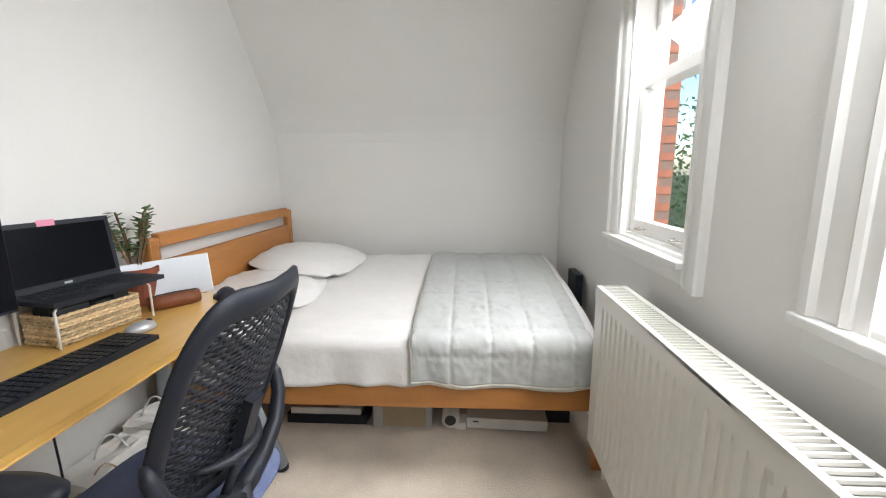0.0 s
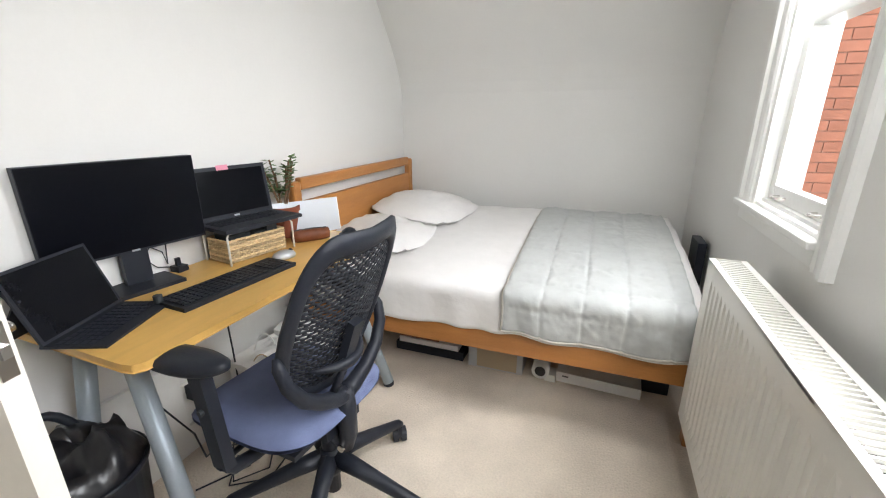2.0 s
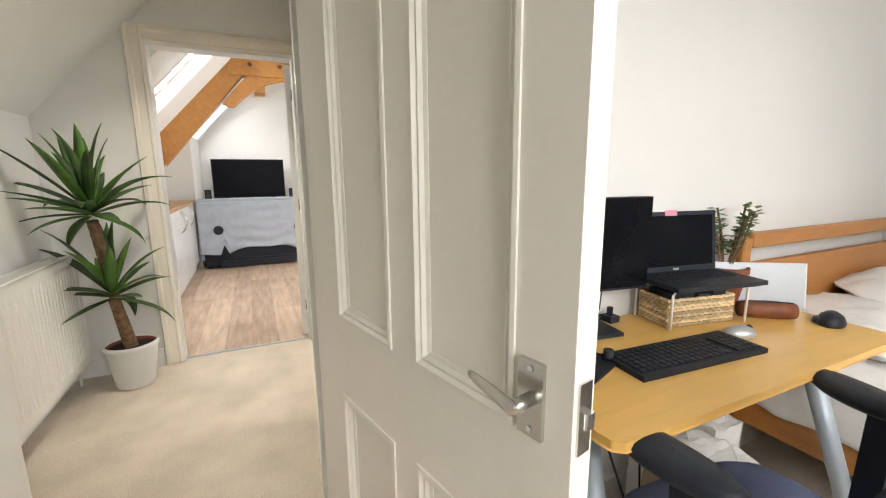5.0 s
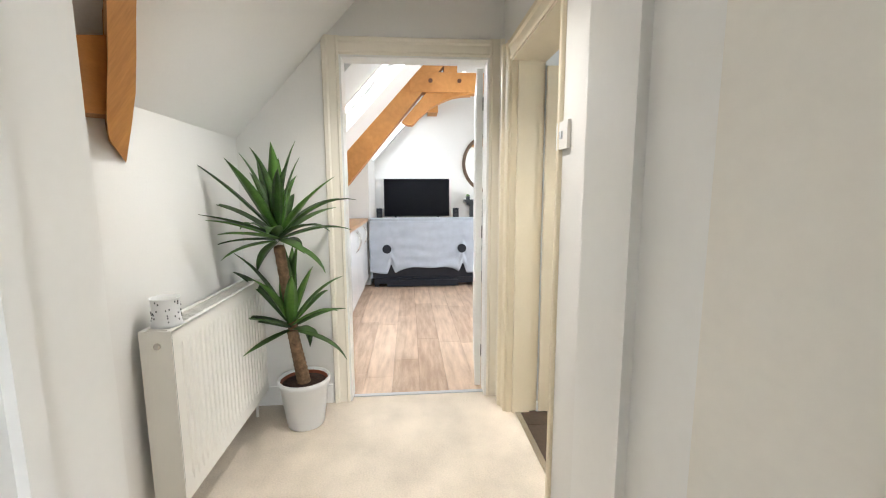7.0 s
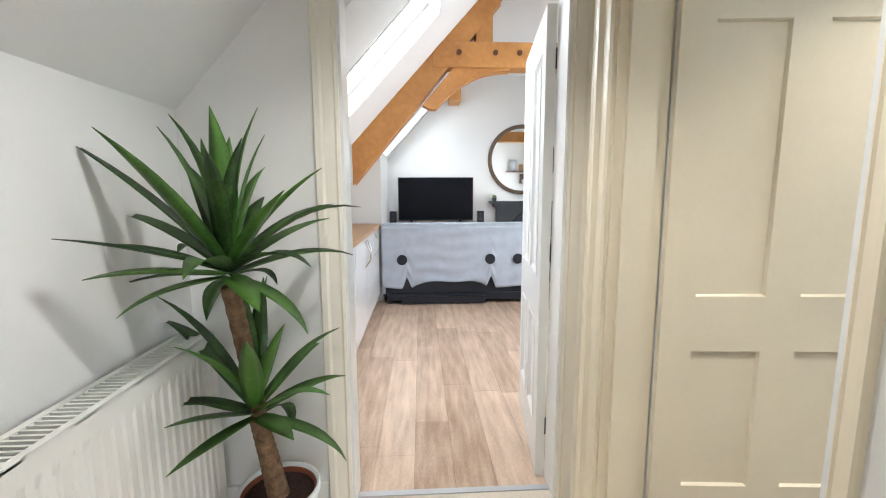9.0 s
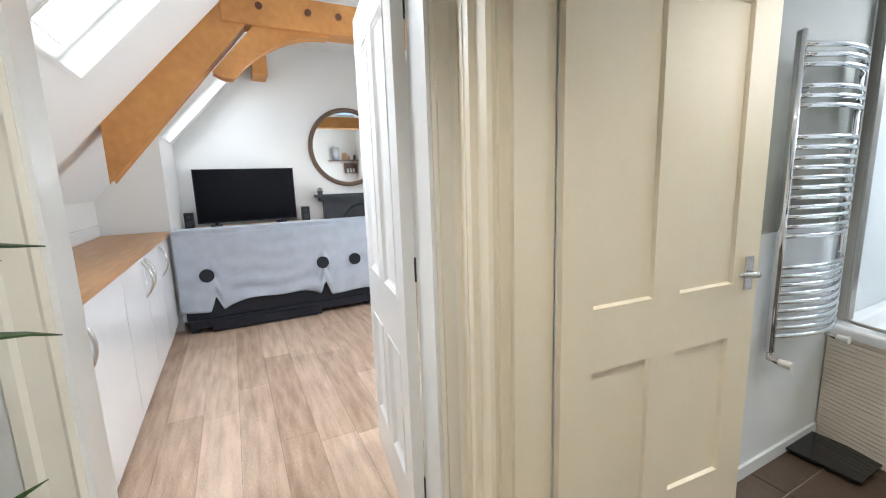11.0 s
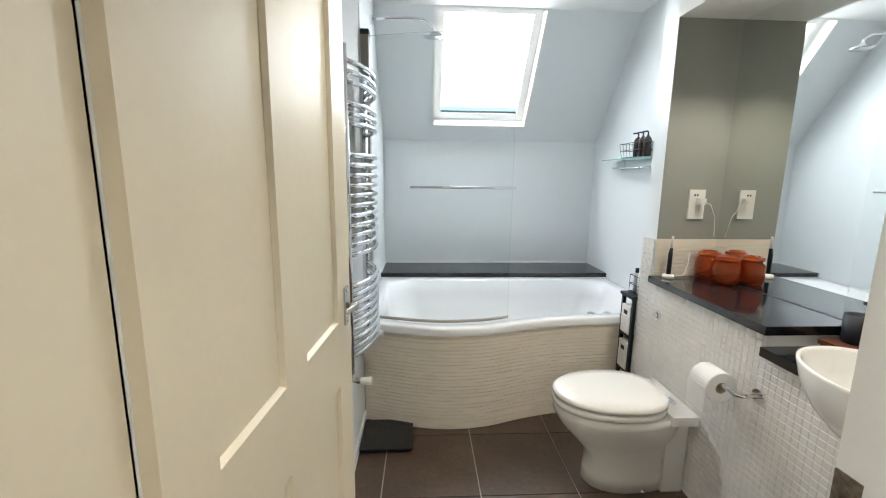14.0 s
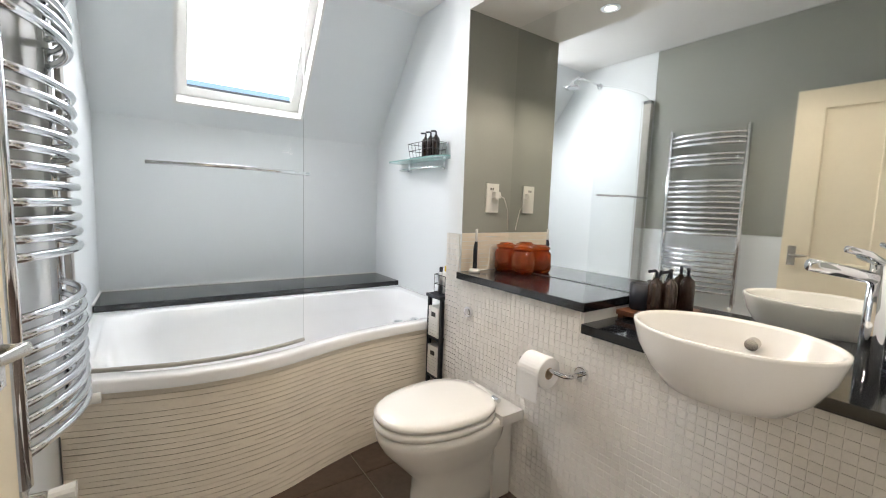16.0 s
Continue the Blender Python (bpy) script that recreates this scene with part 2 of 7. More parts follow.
M_AMBER = mat("amber_glass", (0.76, 0.14, 0.012), 0.05, vary=0.05, trans=0.85, coat=0.3)
M_PAPER = mat("white_paper", (0.80, 0.79, 0.77), 0.9, vary=0.02, scale=30)
M_LEATHER = mat("tan_leather", (0.19, 0.055, 0.018), 0.55, vary=0.15, scale=30, bump=0.3, bump_scale=200)
M_PLASTIC_W = mat("white_plastic", (0.78, 0.77, 0.73), 0.35, vary=0.01)
M_CARD = mat("cardboard", (0.42, 0.33, 0.22), 0.85, vary=0.06)
M_SILVER = mat("silver_lid", (0.55, 0.57, 0.60), 0.35, metal=0.5, vary=0.03)
M_PINK = mat("pink_note", (0.85, 0.33, 0.45), 0.8)
M_SLATE_G = mat("charcoal_iron", (0.035, 0.042, 0.048), 0.5, vary=0.15, scale=20)
M_WALNUT = mat("dark_wood", (0.13, 0.045, 0.018), 0.45, vary=0.15, scale=12, stretch=(1, 6, 6))
M_WOODRIM = mat("walnut_rim", (0.14, 0.085, 0.05), 0.55, vary=0.15, scale=12)
M_CRASS = mat("jade_leaf", (0.11, 0.19, 0.06), 0.35, vary=0.2, scale=30, island=0.4)
M_TERRA = mat("terracotta", (0.24, 0.065, 0.03), 0.8, vary=0.1, scale=20)
M_FOG = mat("frosted_shelf_glass", (0.48, 0.78, 0.74), 0.15, vary=0.02, trans=0.4)
M_YELLOW = mat("yellow_plastic", (0.80, 0.58, 0.02), 0.4)
M_BLUE = mat("blue_plastic", (0.03, 0.13, 0.45), 0.4)
M_BROWNGL = mat("brown_bottle", (0.028, 0.012, 0.008), 0.15, vary=0.1, coat=0.3)
M_LAMPGLASS = mat("lamp_lens", (1, 0.95, 0.85), 0.3, emit=(1, 0.9, 0.75, 1.2))


def glass(name, colour=(1, 1, 1), rough=0.0):
    m = bpy.data.materials.new(name)
    m.use_nodes = True
    b = m.node_tree.nodes["Principled BSDF"]
    b.inputs["Base Color"].default_value = (*colour, 1)
    b.inputs["Roughness"].default_value, b.inputs["Transmission Weight"].default_value, b.inputs["IOR"].default_value = rough, 1.0, 1.05
    return m


M_GLASS = glass("window_glass")
M_SCREENGL = glass("shower_glass", (0.97, 0.99, 0.99))
M_SCREENGL.node_tree.nodes["Principled BSDF"].inputs["IOR"].default_value = 1.15
M_MIRROR = mat("mirror_silver", (0.90, 0.92, 0.91), 0.02, metal=1.0, vary=0.0)


# ---- structure: numbers ----
BW, BE, BN, BS = -1.085, 0.965, 3.74, -0.55      # bedroom walls
HS, HN, HW, HE = -0.50, 1.05, -3.287, -1.455      # hall walls
LW, LN, LS = -7.75, 3.2, -0.60                   # living room
TW, TE, TN, TS = -3.07, -1.25, 4.38, 1.23        # bathroom
CEIL = 2.50
KN, KS, KB = 1.635, 1.62, 1.69                   # knee heights: bedroom north, hall south, bathroom north
TANB = 1.28                                      # bathroom slope
D1A, D1B, D1H = -0.02, 0.80, 2.02                # bedroom doorway
D2A, D2B, D2H = 0.085, 0.975, 2.10                 # living doorway
D3A, D3B, D3H = -3.09, -2.205, 2.03               # bathroom doorway


def wall(name, bm, material=M_WALL):
    return tagged(obj(name, bm, material), kind="structure")


# floors
wall("floor_carpet", boxes(((HW - 0.06, BS - 0.2, -0.2), (BE + 0.2, HN + 0.06, 0)), ((BW - 0.02, HN + 0.06, -0.2), (BE + 0.2, BN + 0.2, 0))), M_CARPET)
wall("floor_bathroom", boxes(((TW - 0.1, HN + 0.065, -0.2), (TE + 0.1, TN + 0.1, -0.006))), M_GROUT)
wall("floor_living", boxes(((LW - 0.2, LS - 0.2, -0.2), (HW - 0.065, LN + 0.2, -0.008))), mat("plank_underlay", (0.12, 0.08, 0.05), 0.8))

# bedroom east wall with two sash windows
W1 = (2.00, 2.58, 1.02, 2.30)
W2 = (0.55, 1.45, 1.02, 2.30)
wall("wall_bedroom_east", boxes(((BE, BS, 0), (BE + 0.13, W2[0], CEIL)), ((BE, W2[0], 0), (BE + 0.13, W2[1], W2[2])), ((BE, W2[0], W2[3]), (BE + 0.13, W2[1], CEIL)),
     ((BE, W2[1], 0), (BE + 0.13, W1[0], CEIL)), ((BE, W1[0], 0), (BE + 0.13, W1[1], W1[2])), ((BE, W1[0], W1[3]), (BE + 0.13, W1[1], CEIL)), ((BE, W1[1], 0), (BE + 0.13, BN + 0.2, CEIL))))
wall("wall_bedroom_north", prism([(BN, 0), (BN + 0.2, 0), (BN + 0.2, KN + 0.2), (BN - 0.75 + 0.2, CEIL + 0.3), (BN - 0.75, CEIL + 0.1), (BN - 0.68, CEIL), (BN - 0.165, KN + 0.20), (BN - 0.10, KN + 0.105), (BN - 0.052, KN + 0.02), (BN - 0.018, KN - 0.07), (BN - 0.003, KN - 0.14), (BN, KN - 0.2)], "x", BW - 0.02, BE))
wall("wall_south", prism([(BS, 0), (BS - 0.2, 0), (BS - 0.2, CEIL + 0.1), (BS, CEIL + 0.1)], "x", HE, BE + 0.13))
wall("ceiling_bedroom", boxes(((BW - 0.05, BS, CEIL), (BE + 0.13, BN - 0.6, CEIL + 0.1))), M_CEIL)
# bedroom west wall: doorway to the hall
wall("wall_bedroom_west", boxes(((HE, BS, 0), (BW, D1A, CEIL)), ((HE, D1A, D1H), (BW, D1B, CEIL)), ((HE, D1B, 0), (BW, HN, CEIL)), ((-1.106, HN, 0), (BW, BN, CEIL))))
# hall
wall("wall_hall_south", prism([(HS, 0), (HS - 0.2, 0), (HS - 0.2, KS), (0.3, CEIL + 0.25), (0.36, CEIL + 0.06), (0.31, CEIL + 0.002), (HS, KS)], "x", HW, HE))
wall("wall_hall_north", boxes(((D3B, 1.005, 0), (-1.108, TS, CEIL)), ((D3A, HN, D3H), (D3B, TS, CEIL)), ((HW, HN, 0), (D3A, TS, CEIL))))
wall("ceiling_hall", boxes(((HW, 0.2, CEIL), (HE, HN, CEIL + 0.1))), M_CEIL)
wall("wall_living_east", boxes(((HW - 0.12, LS - 0.2, 0), (HW, D2A, 2.9)), ((HW - 0.12, D2A, D2H), (HW, D2B, 2.9)), ((HW - 0.12, D2B, 0), (HW, LN + 0.2, 2.9))))
# living room
wall("wall_living_south", prism([(LS, 0), (LS - 0.2, 0), (LS - 0.2, 1.26), (LS, 1.26)], "x", LW, HW - 0.12))
wall("wall_living_box", boxes(((LW, LS, 0), (-6.68, -0.08, 1.82))))
wall("wall_living_west", boxes(((LW - 0.2, LS - 0.2, 0), (LW, LN + 0.2, 3.6))))
# unseen opening added in the north wall to let light in
W3 = (-5.5, -4.3, 1.0, 2.1)
wall("wall_living_north", boxes(((LW, LN, 0), (W3[0], LN + 0.2, 3.6)), ((W3[1], LN, 0), (HW - 0.12, LN + 0.2, 3.6)), ((W3[0], LN, 0), (W3[1], LN + 0.2, W3[2])), ((W3[0], LN, W3[3]), (W3[1], LN + 0.2, 3.6))))
wall("ceiling_living", boxes(((LW, 0.95, 2.98), (HW - 0.12, LN, 3.1))), M_CEIL)


def slope_panel(name, x0, x1, a, b, holes, thick, material):
    """A sloping ceiling from a=(y,z) to b=(y,z), with rectangular holes (x0, x1, s0, s1), s from 0 at a to 1 at b."""
    bm = bmesh.new()
    a, b = Vector((0, *a)), Vector((0, *b))
    d = b - a
    nrm = Vector((0, -d.z, d.y)).normalized() * (1 if d.y > 0 else -1) * thick
    xs = sorted({x0, x1, *[h[0] for h in holes], *[h[1] for h in holes]})
    ss = sorted({0.0, 1.0, *[h[2] for h in holes], *[h[3] for h in holes]})
    for xa, xb in zip(xs, xs[1:]):
        for sa, sb in zip(ss, ss[1:]):
            if any(h[0] <= xa and xb <= h[1] and h[2] <= sa and sb <= h[3] for h in holes):
                continue
            c = [a + d * sa, a + d * sb]
            v = [bm.verts.new((x, p.y + o.y, p.z + o.z)) for x in (xa, xb) for p in c for o in (Vector(), nrm)]
            for f in ((0, 1, 3, 2), (4, 6, 7, 5), (0, 4, 5, 1), (2, 3, 7, 6), (0, 2, 6, 4), (1, 5, 7, 3)):
                bm.faces.new([v[i] for i in f])
    return wall(name, bm, material)


def sl(y):
    return 1.91 + 1.09 * y


SKY_A = (-4.55, -3.93, 0.326, 0.715)
SKY_B = (-7.50, -6.88, 0.326, 0.715)
slope_panel("ceiling_living_slope", LW, HW - 0.12, (LS, sl(LS)), (0.98, sl(0.98)), [SKY_A, SKY_B], 0.2, M_CEIL)

# bathroom
wall("wall_bathroom_west", boxes(((TW - 0.1, TS, 0), (TW, TN + 0.2, CEIL + 0.2))), M_BATHWALL)
wall("wall_bathroom_north", boxes(((TW, TN, 0), (TE + 0.06, TN + 0.2, KB))), M_BATHWALL)
wall("wall_bathroom_east", boxes(((TE, TS, 0), (-1.108, TN + 0.2, CEIL + 0.2))), M_BATHWALL)
SLT = (TN - (CEIL + 0.02 - KB) / TANB, CEIL + 0.02)
slope_panel("ceiling_bathroom_slope", TW, TE, (TN, KB), SLT, [(-2.665, -1.895, 0.13, 0.98)], 0.18, M_BATHWALL)
wall("ceiling_bathroom", boxes(((TW, TS, CEIL), (TE, SLT[0] + 0.02, CEIL + 0.1))), M_CEIL)


# ---- doors, frames, windows ----
def moulded_strip(bm, p, q, out, side, width=0.09, depth=0.02):
    """An architrave board from p to q: stepped across its width; out: away from the wall, side: across."""
    p, q, out, side = Vector(p), Vector(q), Vector(out), Vector(side)
    prof = [(0, 0), (0, depth * 0.55), (0.12, depth * 0.8), (0.2, depth * 0.55), (0.3, depth * 0.6), (0.62, depth * 0.75), (0.72, depth * 1.25), (0.93, depth * 1.3), (1, depth * 0.9), (1, 0)]
    a = [bm.verts.new(p + side * (u * width) + out * w) for u, w in prof]
    b = [bm.verts.new(q + side * (u * width) + out * w) for u, w in prof]
    n = len(prof)
    bm.faces.new(a), bm.faces.new(b[::-1])
    for i in range(n):
        bm.faces.new((a[i], a[(i + 1) % n], b[(i + 1) % n], b[i]))
    return bm


def trim(name, bm, material=M_TRIM):
    return tagged(obj(name, bm, material), kind="structure")


# bedroom doorway: lining and architraves (hall side and bedroom side)
bm = boxes(((HE - 0.004, D1A, 0), (BW + 0.004, D1A + 0.025, D1H)), ((HE - 0.004, D1B - 0.025, 0), (BW + 0.004, D1B, D1H)), ((HE - 0.004, D1A + 0.025, D1H - 0.025), (BW + 0.004, D1B - 0.025, D1H)),
           ((HE + 0.14, D1B - 0.04, 0), (HE + 0.175, D1B - 0.025, D1H - 0.025)), ((HE + 0.14, D1A + 0.025, 0), (HE + 0.175, D1A + 0.04, D1H - 0.025)))
trim("trim_bedroom_door_lining", bm, M_WHITE)
for nm, x, o in (("trim_bedroom_architrave_hall", HE, -1), ("trim_bedroom_architrave_room", BW, 1)):
    bm = bmesh.new()
    moulded_strip(bm, (x, D1B - 0.01, 0), (x, D1B - 0.01, D1H + 0.08), (o, 0, 0), (0, 1, 0))
    moulded_strip(bm, (x, D1A + 0.01, 0), (x, D1A + 0.01, D1H + 0.08), (o, 0, 0), (0, -1, 0))
    moulded_strip(bm, (x, D1A + 0.01, D1H - 0.01), (x, D1B - 0.01, D1H - 0.01), (o, 0, 0), (0, 0, 1), 0.088)
    trim(nm, bm, M_TRIM_DAYLIT if o < 0 else M_WHITE)
# living doorway
bm = boxes(((HW - 0.124, D2A, 0), (HW + 0.004, D2A + 0.022, D2H)), ((HW - 0.124, D2B - 0.022, 0), (HW + 0.004, D2B, D2H)), ((HW - 0.124, D2A + 0.022, D2H - 0.022), (HW + 0.004, D2B - 0.022, D2H)))
trim("trim_living_door_lining", bm, M_WHITE)
bm = bmesh.new()
moulded_strip(bm, (HW, D2B - 0.01, 0), (HW, D2B - 0.01, D2H + 0.09), (1, 0, 0), (0, 1, 0), 0.095)
moulded_strip(bm, (HW, D2A + 0.01, 0), (HW, D2A + 0.01, D2H + 0.09), (1, 0, 0), (0, -1, 0), 0.095)
moulded_strip(bm, (HW, D2A + 0.01, D2H - 0.01), (HW, D2B - 0.01, D2H - 0.01), (1, 0, 0), (0, 0, 1), 0.095)
trim("trim_living_architrave", bm, M_TRIM_DAYLIT)
trim("threshold_living", boxes(((HW - 0.075, D2A + 0.022, 0.0), (HW - 0.045, D2B - 0.022, 0.006))), M_SILVER)
# bathroom doorway
HQ = 1.005
bm = boxes(((D3A, HN - 0.004, 0), (D3A + 0.02, TS + 0.004, D3H)), ((D3A + 0.02, HN - 0.004, D3H - 0.02), (D3B - 0.02, TS + 0.004, D3H)),
           ((D3A + 0.02, HN + 0.03, 0), (D3A + 0.036, TS - 0.045, D3H - 0.02)))
trim("trim_bathroom_door_lining", bm)
trim("trim_bathroom_door_jamb", boxes(((D3B - 0.02, HQ - 0.004, 0), (D3B, TS + 0.004, D3H)), ((D3B - 0.045, HQ + 0.03, 0), (D3B - 0.02, TS - 0.06, D3H - 0.02))), M_WHITE)
bm = bmesh.new()
moulded_strip(bm, (D3A + 0.01, HN, 0), (D3A + 0.01, HN, D3H + 0.09), (0, -1, 0), (-1, 0, 0), 0.10, 0.03)
moulded_strip(bm, (D3B - 0.01, HQ, 0), (D3B - 0.01, HQ, D3H + 0.09), (0, -1, 0), (1, 0, 0), 0.04, 0.012)
moulded_strip(bm, (D3A + 0.01, HN, D3H - 0.01), (D3B - 0.01, HN, D3H - 0.01), (0, -1, 0), (0, 0, 1), 0.095)
moulded_strip(bm, (HW + 0.022, HN, 0), (HW + 0.022, HN, D3H + 0.09), (0, -1, 0), (1, 0, 0), 0.082, 0.026)
trim("trim_bathroom_architrave", bm)
trim("threshold_bathroom", boxes(((D3A + 0.025, HN + 0.05, 0.0), (D3B - 0.025, HN + 0.08, 0.006))), M_NICKEL)


def door_leaf(name, w, h, panels, label, moulded=True, material=M_DOOR):
    """A panelled door in the x-z plane: hinge edge at x=0, free edge at x=w, thickness along y."""
    th = 0.04
    d = thing(name, (0, 0, 0), label, "door")
    d["kind"] = "structure"
    bm = bmesh.new()
    xs = sorted({0.0, w, *[p[0] for p in panels], *[p[1] for p in panels]})
    zs = sorted({0.0, h, *[p[2] for p in panels], *[p[3] for p in panels]})
    for xa, xb in zip(xs, xs[1:]):
        for za, zb in zip(zs, zs[1:]):
            if not any(p[0] <= xa and xb <= p[1] and p[2] <= za and zb <= p[3] for p in panels):
                box(bm, (xa, -th / 2, za), (xb, th / 2, zb))
    bmesh.ops.remove_doubles(bm, verts=bm.verts, dist=1e-5)
    part("leaf_frame", bm, material, d)
    for x0, x1, z0, z1 in panels:
        part("panel", boxes(((x0, -0.008, z0), (x1, 0.008, z1))), material, d)
        for s in (-1, 1):
            bm = bmesh.new()
            wd = 0.030 if moulded else 0.006
            prof = [(0, 0.008), (0, 0.0235), (0.25, 0.0245), (0.4, 0.017), (0.6, 0.019), (0.75, 0.012), (1, 0.009), (1, 0.008)] if moulded else [(0, 0.008), (0, 0.0195), (1, 0.0095), (1, 0.008)]
            cs = [(x0, z0, 1, 1), (x1, z0, -1, 1), (x1, z1, -1, -1), (x0, z1, 1, -1)]
            rings = [[bm.verts.new((cx + sx * u * wd, s * v, cz + sz * u * wd)) for u, v in prof] for cx, cz, sx, sz in cs]
            for i in range(4):
                a, b = rings[i], rings[(i + 1) % 4]
                for k in range(len(prof) - 1):
                    bm.faces.new((a[k], a[k + 1], b[k + 1], b[k]))
            part("panel_moulding", bm, material, d)
    return d


def lever(d, x, z, sign, plate_h=0.105, plate_w=0.045, toward=-1, length=0.10):
    """Back plate and lever on both faces of a door."""
    for s in (-1, 1):
        p = part("handle_plate", boxes(((x - plate_w / 2, s * 0.02, z - plate_h / 2), (x + plate_w / 2, s * 0.026, z + plate_h / 2))), M_NICKEL, d, "satin nickel handle plate", bevel=0.002)
        bm = bmesh.new()
        tube(bm, [(x, s * 0.026, z), (x, s * 0.06, z)], 0.009, 12)
        blade = [(x + toward * k * length, s * (0.058 - 0.012 * k), z + 0.006 * k) for k in (-0.08, 0.0, 0.12, 0.5, 0.85, 1.0)]
        n0 = len(bm.verts)
        tube(bm, blade, 0.009, 12, radii=[0.006, 0.0105, 0.0105, 0.0095, 0.008, 0.005])
        bm.verts.ensure_lookup_table()
        for v in bm.verts[n0:]:
            k = abs(v.co.x - x) / length
            mid = s * (0.058 - 0.012 * k)
            v.co.y = mid + (v.co.y - mid) * 0.55
        part("lever", bm, M_NICKEL, d, "satin nickel lever handle", smooth=True)
        for dz in (-1, 1):
            part("screw", lathe([(0.0045, 0), (0.0045, 0.0015), (0.003, 0.002)], 8, at=(0, 0, 0)), M_CHROME, d).matrix_basis = pose(x, s * 0.026, z + dz * (plate_h / 2 - 0.01), -90 * s, 0, 0)


dl = door_leaf("door_bedroom", 0.77, 1.985, [(0.150, 0.380, 0.945, 1.86), (0.458, 0.683, 0.945, 1.86), (0.150, 0.380, 0.22, 0.752), (0.458, 0.683, 0.22, 0.752)],
               "cream-painted four-panel door standing open into the bedroom", True)
lever(dl, 0.713, 0.997, 1, 0.10, 0.038, -1, 0.088)
part("latch_plate", boxes(((0.77, -0.012, 0.945), (0.773, 0.012, 1.035))), M_NICKEL, dl, "satin nickel latch plate on the door edge", bevel=0.001)
part("latch_bolt", boxes(((0.773, -0.007, 0.98), (0.781, 0.007, 1.0))), M_CHROME, dl)
part("coat_hook", tube(bmesh.new(), [(0.74, 0.02, 1.70), (0.74, 0.05, 1.70), (0.74, 0.07, 1.73)], 0.006, 8), M_BLACK, dl, "small black hook")
dl.matrix_world = pose(-1.143, 0.776, 0.008, 0, 0, 13.5)

bd = door_leaf("door_bathroom", 0.87, 1.975, [(0.115, 0.355, 0.945, 1.86), (0.475, 0.735, 0.945, 1.86), (0.115, 0.355, 0.22, 0.745), (0.475, 0.735, 0.22, 0.745)],
               "cream-painted four-panel door standing open into the bathroom", False, M_TRIM)
lever(bd, 0.815, 0.975, 1, 0.12, 0.04, -1, 0.085)
bd.matrix_world = pose(-3.067, 1.240, 0.008, 0, 0, 85.5)

ld = door_leaf("door_living", 0.76, 2.06, [(0.105, 0.33, 0.93, 1.9), (0.43, 0.655, 0.93, 1.9), (0.105, 0.33, 0.22, 0.72), (0.43, 0.655, 0.22, 0.72)],
               "white four-panel door standing open into the living room", True, M_WHITE)
for z in (0.25, 1.05, 1.85):
    part("hinge", tube(bmesh.new(), [(0.0, -0.024, z - 0.04), (0.0, -0.024, z + 0.04)], 0.006, 8), M_BLACK, ld, "dark steel butt hinge")
ld.matrix_world = pose(HW - 0.130, D2B - 0.0445, 0.008, 0, 0, 172)


